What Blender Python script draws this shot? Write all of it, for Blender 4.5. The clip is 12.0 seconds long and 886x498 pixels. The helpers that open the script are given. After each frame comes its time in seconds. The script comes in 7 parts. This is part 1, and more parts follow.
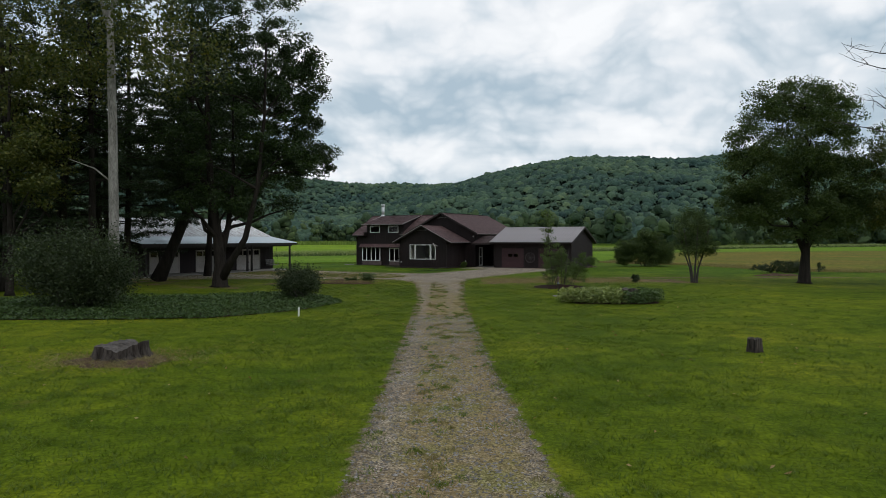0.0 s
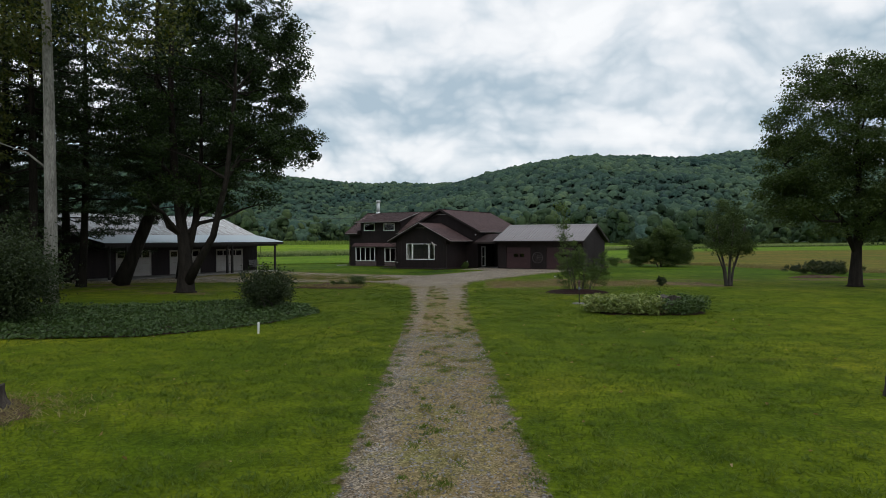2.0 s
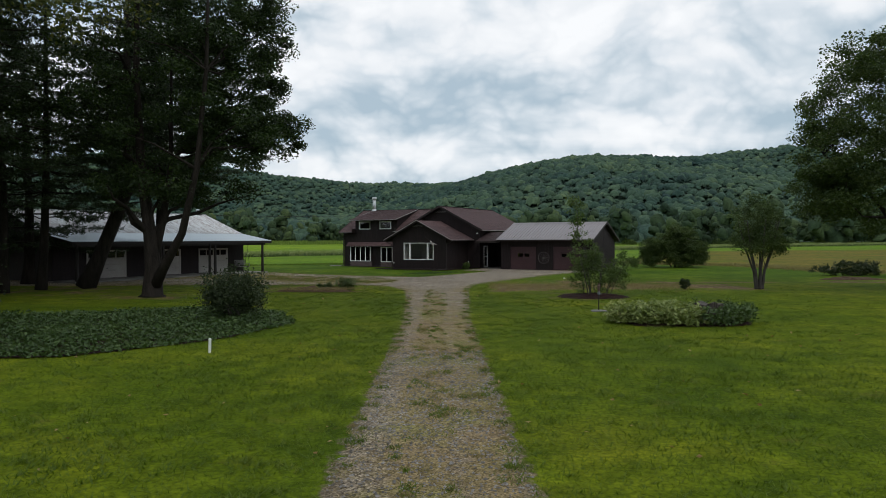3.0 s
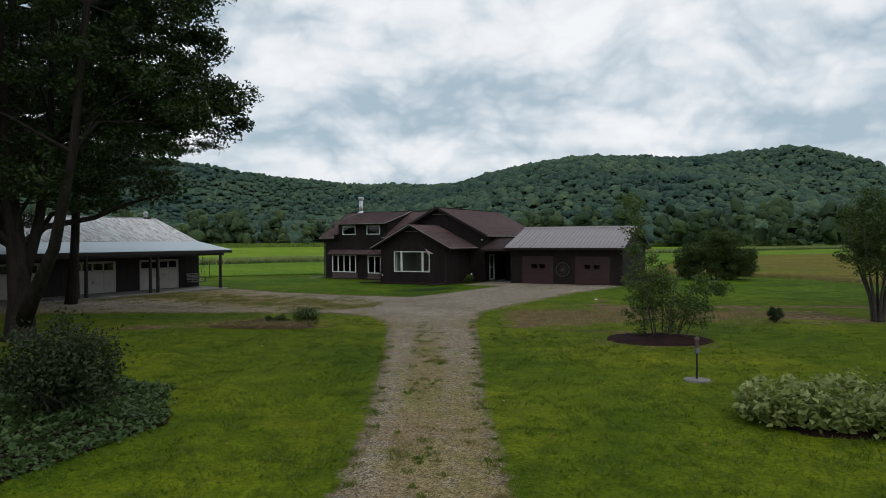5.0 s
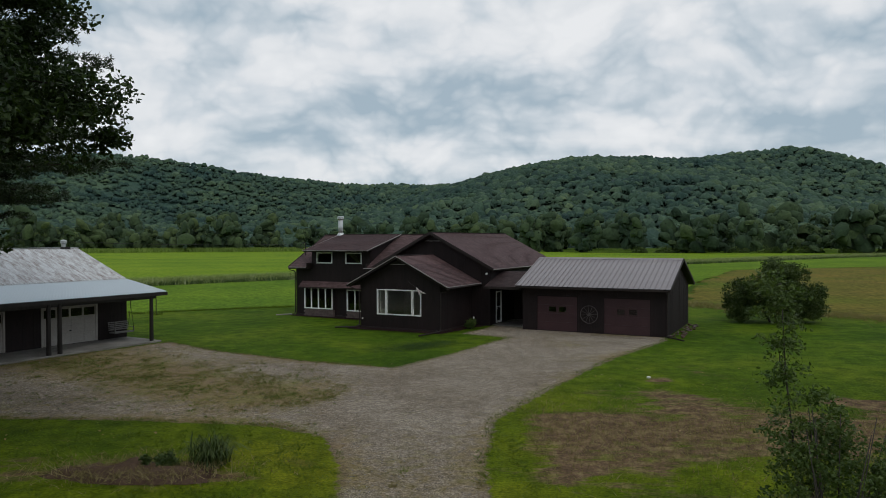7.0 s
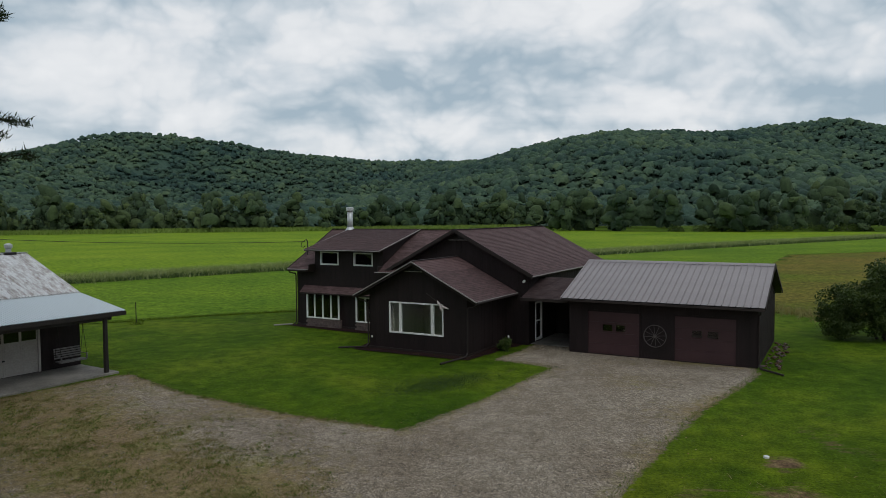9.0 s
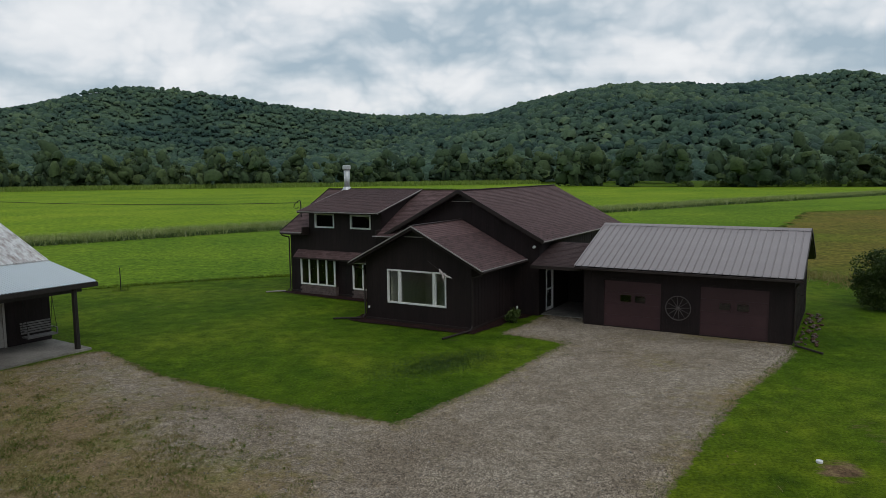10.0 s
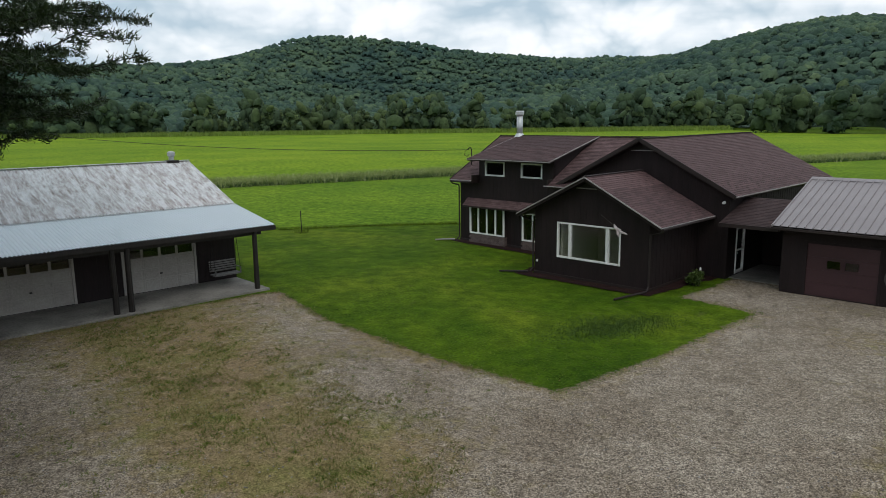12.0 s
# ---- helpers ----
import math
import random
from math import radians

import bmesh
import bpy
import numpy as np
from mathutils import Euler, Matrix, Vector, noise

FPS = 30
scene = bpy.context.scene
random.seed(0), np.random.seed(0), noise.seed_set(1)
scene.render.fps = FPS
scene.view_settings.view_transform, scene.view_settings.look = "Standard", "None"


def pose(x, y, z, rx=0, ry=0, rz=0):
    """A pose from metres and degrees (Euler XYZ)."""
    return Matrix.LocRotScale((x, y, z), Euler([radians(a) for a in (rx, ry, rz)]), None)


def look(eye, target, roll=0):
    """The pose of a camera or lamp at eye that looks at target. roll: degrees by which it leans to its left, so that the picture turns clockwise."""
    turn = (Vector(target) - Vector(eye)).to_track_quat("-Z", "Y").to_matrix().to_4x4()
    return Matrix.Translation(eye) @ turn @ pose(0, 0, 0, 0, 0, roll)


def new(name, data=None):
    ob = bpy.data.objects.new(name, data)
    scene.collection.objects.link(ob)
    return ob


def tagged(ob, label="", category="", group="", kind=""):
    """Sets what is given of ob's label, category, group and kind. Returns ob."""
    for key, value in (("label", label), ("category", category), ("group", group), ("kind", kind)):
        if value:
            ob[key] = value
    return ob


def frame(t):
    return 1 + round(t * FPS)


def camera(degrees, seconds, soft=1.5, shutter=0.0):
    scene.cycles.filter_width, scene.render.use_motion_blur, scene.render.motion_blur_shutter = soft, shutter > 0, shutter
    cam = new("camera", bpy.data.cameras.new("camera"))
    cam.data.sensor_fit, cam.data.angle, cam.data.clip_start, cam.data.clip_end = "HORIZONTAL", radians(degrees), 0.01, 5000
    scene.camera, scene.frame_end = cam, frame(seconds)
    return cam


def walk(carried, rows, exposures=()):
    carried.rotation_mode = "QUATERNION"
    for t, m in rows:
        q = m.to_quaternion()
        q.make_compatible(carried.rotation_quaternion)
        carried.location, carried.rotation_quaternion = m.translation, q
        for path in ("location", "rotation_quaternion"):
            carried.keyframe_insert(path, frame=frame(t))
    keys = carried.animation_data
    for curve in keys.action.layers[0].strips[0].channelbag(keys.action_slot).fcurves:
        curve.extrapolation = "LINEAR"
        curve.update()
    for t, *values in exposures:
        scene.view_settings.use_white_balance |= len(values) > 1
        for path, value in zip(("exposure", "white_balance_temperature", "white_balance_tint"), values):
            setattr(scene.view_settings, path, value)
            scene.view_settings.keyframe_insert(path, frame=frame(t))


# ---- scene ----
cam = camera(64.1, 12.0, soft=0.85)
PATH = [
    (0, (0.838, 1.214, 3.125), (0.781, 3.213, 3.097), -0.1),
    (0.5, (0.804, 2.381, 3.073), (0.747, 4.379, 3.045), -0.1),
    (1, (0.746, 3.783, 3.056), (0.690, 5.782, 3.028), -0.2),
    (1.5, (0.748, 5.423, 3.047), (0.692, 7.422, 3.019), -0.2),
    (2, (0.698, 7.371, 3.013), (0.641, 9.370, 2.984), -0.2),
    (2.5, (0.687, 9.471, 2.965), (0.629, 11.469, 2.936), -0.2),
    (3, (0.675, 11.823, 2.897), (0.616, 13.822, 2.868), -0.2),
    (5, (0.393, 22.955, 3.423), (0.338, 24.955, 3.397), -0.3),
    (5.5, (0.341, 25.801, 3.867), (0.287, 27.800, 3.841), -0.2),
    (6, (0.309, 28.660, 4.403), (0.256, 30.658, 4.377), -0.2),
    (6.5, (0.318, 31.390, 4.994), (0.266, 33.390, 4.969), -0.2),
    (7, (0.292, 34.160, 5.632), (0.242, 36.159, 5.606), -0.2),
    (9, (0.102, 42.784, 6.898), (-0.026, 44.778, 6.805), -0.5),
    (9.5, (0.105, 44.491, 7.092), (-0.021, 46.480, 6.930), -0.6),
    (10, (0.048, 45.895, 7.123), (-0.097, 47.878, 6.904), -0.6),
    (10.5, (0.071, 46.965, 7.184), (-0.145, 48.935, 6.916), -0.6),
    (11, (0.059, 47.301, 7.197), (-0.301, 49.243, 6.881), -0.7),
    (11.5, (0.010, 47.401, 7.140), (-0.496, 49.304, 6.788), -0.7),
    (12, (0.016, 47.422, 7.157), (-0.605, 49.288, 6.794), -0.7),
]
walk(cam, [(t, look(e, g, r)) for t, e, g, r in PATH],
     [(0, 0.08), (3, 0.08), (5.5, -0.05), (7, -0.16), (9.5, -0.14), (10.5, 0.0), (12, 0.25)])

# ---- world: broken overcast, and a weak veiled sun ----
SUN_ELEV, SUN_AZ = 52.0, 150.0      # degrees; azimuth clockwise from +y
sky = bpy.data.worlds.new("overcast_sky")
scene.world = sky
sky.use_nodes = True
wt = sky.node_tree
wt.nodes.clear()


def wn(kind):
    return wt.nodes.new(kind)


def wmath(operation, value):
    n = wt.nodes.new("ShaderNodeMath")
    n.operation = operation
    n.inputs[1].default_value = value
    return n


w_out = wn("ShaderNodeOutputWorld")
w_bg = wn("ShaderNodeBackground")
w_sky = wn("ShaderNodeTexSky")
w_sky.sky_type, w_sky.sun_disc = "NISHITA", False
w_sky.sun_elevation, w_sky.sun_rotation = radians(SUN_ELEV), radians(SUN_AZ)
w_co = wn("ShaderNodeTexCoord")
w_sep = wn("ShaderNodeSeparateXYZ")
w_den = wmath("ADD", 0.20)
w_max = wmath("MAXIMUM", 0.05)
w_div = wn("ShaderNodeVectorMath")
w_div.operation = "DIVIDE"
w_comb = wn("ShaderNodeCombineXYZ")
wt.links.new(w_co.outputs["Generated"], w_sep.inputs[0])
wt.links.new(w_sep.outputs["Z"], w_den.inputs[0])
wt.links.new(w_den.outputs[0], w_max.inputs[0])
for s in "XYZ":
    wt.links.new(w_max.outputs[0], w_comb.inputs[s])
wt.links.new(w_co.outputs["Generated"], w_div.inputs[0])
wt.links.new(w_comb.outputs[0], w_div.inputs[1])
w_flat = wn("ShaderNodeMapping")
w_flat.inputs["Scale"].default_value = (0.42, 0.62, 0.0)
w_flat.inputs["Location"].default_value = (1.55, 0.9, 0.0)
wt.links.new(w_div.outputs[0], w_flat.inputs[0])
w_big = wn("ShaderNodeTexNoise")
w_big.inputs["Scale"].default_value, w_big.inputs["Detail"].default_value = 2.1, 8.0
w_big.inputs["Roughness"].default_value, w_big.inputs["Distortion"].default_value = 0.46, 0.30
w_ramp = wn("ShaderNodeValToRGB")
el = w_ramp.color_ramp.elements
el[0].position, el[0].color = 0.22, (0.42, 0.53, 0.62, 1)
el[1].position, el[1].color = 0.56, (0.955, 0.972, 0.992, 1)
for p, c in ((0.305, (0.58, 0.665, 0.735, 1)), (0.375, (0.725, 0.785, 0.84, 1)), (0.45, (0.86, 0.89, 0.922, 1))):
    el.new(p).color = c
wt.links.new(w_flat.outputs[0], w_big.inputs["Vector"])
# rounded heads of cloud, from cells with an uneven edge
w_warp = wn("ShaderNodeTexNoise")
w_warp.inputs["Scale"].default_value, w_warp.inputs["Detail"].default_value = 5.0, 6.0
wt.links.new(w_co.outputs["Generated"], w_warp.inputs["Vector"])
w_puff = wn("ShaderNodeMapping")
w_puff.inputs["Scale"].default_value = (1.0, 1.0, 1.9)
wt.links.new(w_co.outputs["Generated"], w_puff.inputs[0])
w_add = wn("ShaderNodeMixRGB")
w_add.blend_type = "ADD"
w_add.inputs[0].default_value = 0.22
wt.links.new(w_puff.outputs[0], w_add.inputs[1])
wt.links.new(w_warp.outputs["Color"], w_add.inputs[2])
w_cell = wn("ShaderNodeTexVoronoi")
w_cell.feature = "SMOOTH_F1"
w_cell.inputs["Scale"].default_value, w_cell.inputs["Detail"].default_value = 6.0, 3.0
w_cell.inputs["Roughness"].default_value, w_cell.inputs["Smoothness"].default_value = 0.62, 0.25
wt.links.new(w_add.outputs[0], w_cell.inputs["Vector"])
w_fine = wn("ShaderNodeMath")
w_fine.operation = "SUBTRACT"
w_fine.inputs[0].default_value = 1.0
wt.links.new(w_cell.outputs["Distance"], w_fine.inputs[1])
w_a, w_b = wmath("MULTIPLY", 0.76), wmath("MULTIPLY", 0.29)
w_sum = wn("ShaderNodeMath")
wt.links.new(w_big.outputs["Fac"], w_a.inputs[0])
wt.links.new(w_fine.outputs[0], w_b.inputs[0])
wt.links.new(w_a.outputs[0], w_sum.inputs[0])
wt.links.new(w_b.outputs[0], w_sum.inputs[1])
wt.links.new(w_sum.outputs[0], w_ramp.inputs[0])
w_gain = wn("ShaderNodeMixRGB")
w_gain.blend_type = "MULTIPLY"
w_gain.inputs[0].default_value = 1.0
w_gain.inputs[2].default_value = (0.07, 0.07, 0.07, 1)
wt.links.new(w_sky.outputs[0], w_gain.inputs[1])
w_mix = wn("ShaderNodeMixRGB")
w_mix.inputs[0].default_value = 0.93     # cloud cover
wt.links.new(w_gain.outputs[0], w_mix.inputs[1])
wt.links.new(w_ramp.outputs[0], w_mix.inputs[2])
wt.links.new(w_mix.outputs[0], w_bg.inputs[0])
w_bg.inputs[1].default_value = 1.0
wt.links.new(w_bg.outputs[0], w_out.inputs[0])

sun = new("sun", bpy.data.lights.new("sun", "SUN"))
sun.data.energy, sun.data.angle, sun.data.color = 0.6, radians(20), (1.0, 0.96, 0.9)
az, ev = radians(SUN_AZ), radians(SUN_ELEV)
sun.matrix_world = look((math.sin(az) * math.cos(ev) * 80, math.cos(az) * math.cos(ev) * 80, math.sin(ev) * 80), (0, 0, 0))


# ---- materials ----
def ramp(nt, fac, stops):
    r = nt.nodes.new("ShaderNodeValToRGB")
    e = r.color_ramp.elements
    e[0].position, e[0].color = stops[0][0], (*stops[0][1], 1)
    e[1].position, e[1].color = stops[-1][0], (*stops[-1][1], 1)
    for p, c in stops[1:-1]:
        e.new(p).color = (*c, 1)
    nt.links.new(fac, r.inputs[0])
    return r.outputs[0]


def noise_of(nt, vec, scale, detail=5.0, rough=0.55, stretch=None, dist=0.0):
    n = nt.nodes.new("ShaderNodeTexNoise")
    n.inputs["Scale"].default_value, n.inputs["Detail"].default_value = scale, detail
    n.inputs["Roughness"].default_value, n.inputs["Distortion"].default_value = rough, dist
    if stretch:
        m = nt.nodes.new("ShaderNodeMapping")
        m.inputs["Scale"].default_value = stretch
        nt.links.new(vec, m.inputs[0])
        vec = m.outputs[0]
    nt.links.new(vec, n.inputs["Vector"])
    return n.outputs["Fac"]


def mixed(nt, fac, a, b, kind="MIX"):
    m = nt.nodes.new("ShaderNodeMixRGB")
    m.blend_type = kind
    for sock, v in zip(m.inputs, (fac, a, b)):
        if isinstance(v, (int, float)):
            sock.default_value = v
        elif isinstance(v, tuple):
            sock.default_value = (*v, 1)
        else:
            nt.links.new(v, sock)
    return m.outputs[0]


def start(name, rough=0.7, metal=0.0, spec=0.5):
    m = bpy.data.materials.new(name)
    m.use_nodes = True
    nt = m.node_tree
    bs = nt.nodes["Principled BSDF"]
    bs.inputs["Roughness"].default_value, bs.inputs["Metallic"].default_value = rough, metal
    bs.inputs["Specular IOR Level"].default_value = spec
    co = nt.nodes.new("ShaderNodeTexCoord").outputs["Object"]
    return m, nt, bs, co


def bump(nt, bs, height, strength=0.3, distance=0.02):
    b = nt.nodes.new("ShaderNodeBump")
    b.inputs["Strength"].default_value, b.inputs["Distance"].default_value = strength, distance
    nt.links.new(height, b.inputs["Height"])
    nt.links.new(b.outputs[0], bs.inputs["Normal"])


def surface(name, dark, light, big=0.6, fine=14.0, rough=0.75, metal=0.0, spec=0.4, relief=0.3, depth=0.01, stretch=None, speckle=0.35):
    """A surface in two tones, varied at a large and a fine scale."""
    m, nt, bs, co = start(name, rough, metal, spec)
    a = ramp(nt, noise_of(nt, co, big, 4, stretch=stretch), [(0.34, dark), (0.66, light)])
    f = noise_of(nt, co, fine, 6, 0.65, stretch)
    c = mixed(nt, speckle, a, ramp(nt, f, [(0.3, tuple(x * 0.45 for x in dark)), (0.72, tuple(min(1, x * 1.35) for x in light))]))
    nt.links.new(c, bs.inputs["Base Color"])
    bump(nt, bs, f, relief, depth)
    return m


def foliage(name, stops, gloss=0.55, through_light=0.35):
    """Leaves: a tone for each leaf, and some light passing through."""
    m = bpy.data.materials.new(name)
    m.use_nodes = True
    nt = m.node_tree
    bs = nt.nodes["Principled BSDF"]
    bs.inputs["Roughness"].default_value = gloss
    bs.inputs["Specular IOR Level"].default_value = 0.3
    geo = nt.nodes.new("ShaderNodeNewGeometry")
    co = nt.nodes.new("ShaderNodeTexCoord").outputs["Object"]
    r = geo.outputs["Random Per Island"]
    n = noise_of(nt, co, 0.9, 3)
    add = nt.nodes.new("ShaderNodeMath")
    add.operation = "MULTIPLY_ADD"
    add.inputs[1].default_value = 0.55
    nt.links.new(r, add.inputs[0])
    sub = nt.nodes.new("ShaderNodeMath")
    sub.operation = "MULTIPLY_ADD"
    sub.inputs[1].default_value, sub.inputs[2].default_value = 0.9, -0.22
    nt.links.new(n, sub.inputs[0])
    nt.links.new(sub.outputs[0], add.inputs[2])
    col = ramp(nt, add.outputs[0], stops)
    nt.links.new(col, bs.inputs["Base Color"])
    tr = nt.nodes.new("ShaderNodeBsdfTranslucent")
    nt.links.new(mixed(nt, 1.0, col, (1.3, 1.35, 0.7), "MULTIPLY"), tr.inputs[0])
    ms = nt.nodes.new("ShaderNodeMixShader")
    ms.inputs[0].default_value = through_light
    nt.links.new(bs.outputs[0], ms.inputs[1])
    nt.links.new(tr.outputs[0], ms.inputs[2])
    nt.links.new(ms.outputs[0], nt.nodes["Material Output"].inputs[0])
    return m


def far_foliage(name, stops, scale, relief, depth):
    """Woods seen from afar: a tone for each crown, with leafy relief."""
    m, nt, bs, co = start(name, 0.85, 0, 0.15)
    geo = nt.nodes.new("ShaderNodeNewGeometry")
    f = noise_of(nt, co, scale, 5, 0.7)
    c = ramp(nt, geo.outputs["Random Per Island"], stops)
    # broad tone patches; their bluish darks stand in for shaded valleys and folds
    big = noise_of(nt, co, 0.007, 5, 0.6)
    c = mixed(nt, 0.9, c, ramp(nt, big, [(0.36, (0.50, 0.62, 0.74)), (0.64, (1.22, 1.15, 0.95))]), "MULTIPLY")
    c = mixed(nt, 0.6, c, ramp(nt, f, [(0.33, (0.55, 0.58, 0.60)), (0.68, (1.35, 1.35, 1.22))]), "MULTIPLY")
    nt.links.new(c, bs.inputs["Base Color"])
    bump(nt, bs, f, relief, depth)
    return m


def grass_colour(nt, co, tones, patch=0.09, blade=16.0, straw=None, straw_at=(0.6, 0.75)):
    p = noise_of(nt, co, patch, 5, 0.6)
    c = ramp(nt, p, tones)
    md = noise_of(nt, co, 1.3, 5, 0.65)
    c = mixed(nt, 0.8, c, ramp(nt, md, [(0.30, (0.42, 0.50, 0.40)), (0.70, (1.55, 1.44, 1.25))]), "MULTIPLY")
    sw = noise_of(nt, co, patch * 3.1, 4, 0.55, dist=0.3)
    c = mixed(nt, 0.5, c, ramp(nt, sw, [(0.33, (0.60, 0.74, 0.65)), (0.67, (1.34, 1.2, 1.1))]), "MULTIPLY")
    f = noise_of(nt, co, blade, 6, 0.7)
    c = mixed(nt, 0.9, c, ramp(nt, f, [(0.3, (0.34, 0.38, 0.30)), (0.7, (1.62, 1.54, 1.25))]), "MULTIPLY")
    if straw:
        s = ramp(nt, noise_of(nt, co, patch * 4.5, 6, 0.6, dist=0.4), [(straw_at[0], (0, 0, 0)), (straw_at[1], (1, 1, 1))])
        c = mixed(nt, s, c, straw)
        sep = nt.nodes.new("ShaderNodeSeparateXYZ")
        nt.links.new(co, sep.inputs[0])
        lush = nt.nodes.new("ShaderNodeMapRange")      # lusher turf round the house than along the drive
        lush.inputs["From Min"].default_value, lush.inputs["From Max"].default_value = 54.0, 68.0
        nt.links.new(sep.outputs["Y"], lush.inputs["Value"])
        c = mixed(nt, lush.outputs[0], mixed(nt, 1.0, c, (1.13, 1.08, 1.0), "MULTIPLY"), mixed(nt, 1.0, c, (0.78, 0.96, 1.1), "MULTIPLY"))
    return c, f


def with_bare_soil(nt, co, c, f):
    """Worn ground by the sheet's own field "bare": brown soil and dead stalks in streaks."""
    at = nt.nodes.new("ShaderNodeAttribute")
    at.attribute_name = "bare"
    a = nt.nodes.new("ShaderNodeMath")
    a.operation = "MULTIPLY_ADD"
    a.inputs[1].default_value, a.inputs[2].default_value = 0.5, -0.25
    nt.links.new(at.outputs["Fac"], a.inputs[0])
    b = nt.nodes.new("ShaderNodeMath")
    streaks = nt.nodes.new("ShaderNodeMath")
    streaks.operation = "MULTIPLY_ADD"
    streaks.inputs[1].default_value = 0.7
    nt.links.new(noise_of(nt, co, 1.5, 9, 0.7, (0.4, 1.5, 1.0), 0.9), streaks.inputs[0])
    patches = nt.nodes.new("ShaderNodeMath")
    patches.operation = "MULTIPLY_ADD"
    patches.inputs[1].default_value, patches.inputs[2].default_value = 0.9, -0.30
    nt.links.new(noise_of(nt, co, 0.42, 4, 0.55), patches.inputs[0])
    nt.links.new(patches.outputs[0], streaks.inputs[2])
    nt.links.new(streaks.outputs[0], b.inputs[0])
    nt.links.new(a.outputs[0], b.inputs[1])
    soil = ramp(nt, noise_of(nt, co, 2.3, 6, 0.7), [(0.34, (0.065, 0.039, 0.027)), (0.50, (0.150, 0.090, 0.058)), (0.64, (0.25, 0.185, 0.09))])
    soil = mixed(nt, 0.9, soil, ramp(nt, f, [(0.3, (0.5, 0.5, 0.5)), (0.7, (1.45, 1.45, 1.45))]), "MULTIPLY")
    return mixed(nt, ramp(nt, b.outputs[0], [(0.49, (0, 0, 0)), (0.63, (0.92, 0.92, 0.92))]), c, soil)


def grass_ground(name, *args):
    m, nt, bs, co = start(name, 0.95, 0, 0.05)
    c, f = grass_colour(nt, co, *args)
    c = with_bare_soil(nt, co, c, f)
    nt.links.new(c, bs.inputs["Base Color"])
    bump(nt, bs, f, 0.6, 0.03)
    return m


LAWN_TONES = ([(0.32, (0.044, 0.080, 0.005)), (0.50, (0.078, 0.117, 0.007)), (0.68, (0.124, 0.150, 0.012))], 0.13, 11, (0.125, 0.10, 0.03), (0.63, 0.82))


def shingles(name, old=1.0):
    m, nt, bs, co = start(name, 0.85, 0, 0.3)
    uv = nt.nodes.new("ShaderNodeUVMap").outputs[0]
    br = nt.nodes.new("ShaderNodeTexBrick")
    br.inputs["Scale"].default_value = 1.0
    br.inputs["Brick Width"].default_value, br.inputs["Row Height"].default_value = 0.31, 0.145
    br.inputs["Mortar Size"].default_value = 0.006
    br.inputs["Color1"].default_value = (0.078, 0.045, 0.044, 1)
    br.inputs["Color2"].default_value = (0.130, 0.082, 0.080, 1)
    br.inputs["Mortar"].default_value = (0.03, 0.02, 0.02, 1)
    nt.links.new(uv, br.inputs["Vector"])
    g = noise_of(nt, co, 0.8, 5, 0.6)
    # old scales the mottled tone: below 1 the shingles come out darker
    c = mixed(nt, 0.6, br.outputs["Color"], ramp(nt, g, [(0.3, (0.7 * old, 0.7 * old, 0.72 * old)), (0.7, (1.25 * old, 1.2 * old, 1.2 * old))]), "MULTIPLY")
    f = noise_of(nt, co, 60, 4, 0.7)
    c = mixed(nt, 0.5, c, ramp(nt, f, [(0.3, (0.6, 0.6, 0.6)), (0.7, (1.4, 1.4, 1.4))]), "MULTIPLY")
    nt.links.new(c, bs.inputs["Base Color"])
    bump(nt, bs, f, 0.25, 0.01)
    return m


def corrugated(name):
    """Galvanised sheet; the upper roof carries rust and dull streaks running down the slope (z above 3.42)."""
    m, nt, bs, co = start(name, 0.42, 0.55, 0.5)
    sep = nt.nodes.new("ShaderNodeSeparateXYZ")
    nt.links.new(co, sep.inputs[0])
    mr = nt.nodes.new("ShaderNodeMapRange")
    mr.inputs["From Min"].default_value, mr.inputs["From Max"].default_value = 3.38, 3.44
    nt.links.new(sep.outputs["Z"], mr.inputs["Value"])
    streak = noise_of(nt, co, 2.2, 8, 0.74, (2.4, 0.5, 0.6), 0.4)
    dirt = ramp(nt, streak, [(0.44, (0, 0, 0)), (0.66, (0.95, 0.95, 0.95))])
    k = nt.nodes.new("ShaderNodeMath")
    k.operation = "MULTIPLY"
    nt.links.new(dirt, k.inputs[0])
    nt.links.new(mr.outputs[0], k.inputs[1])
    fine = noise_of(nt, co, 9, 5, 0.6)
    clean = mixed(nt, mr.outputs[0], (0.57, 0.62, 0.65), ramp(nt, fine, [(0.3, (0.60, 0.61, 0.62)), (0.7, (0.80, 0.80, 0.80))]))
    rust = ramp(nt, noise_of(nt, co, 2.2, 6, 0.7), [(0.3, (0.20, 0.15, 0.13)), (0.7, (0.36, 0.30, 0.28))])
    c = mixed(nt, k.outputs[0], clean, rust)
    nt.links.new(c, bs.inputs["Base Color"])
    rr = nt.nodes.new("ShaderNodeMapRange")
    rr.inputs["To Min"].default_value, rr.inputs["To Max"].default_value = 0.38, 0.75
    nt.links.new(mr.outputs[0], rr.inputs["Value"])
    nt.links.new(rr.outputs[0], bs.inputs["Roughness"])
    return m


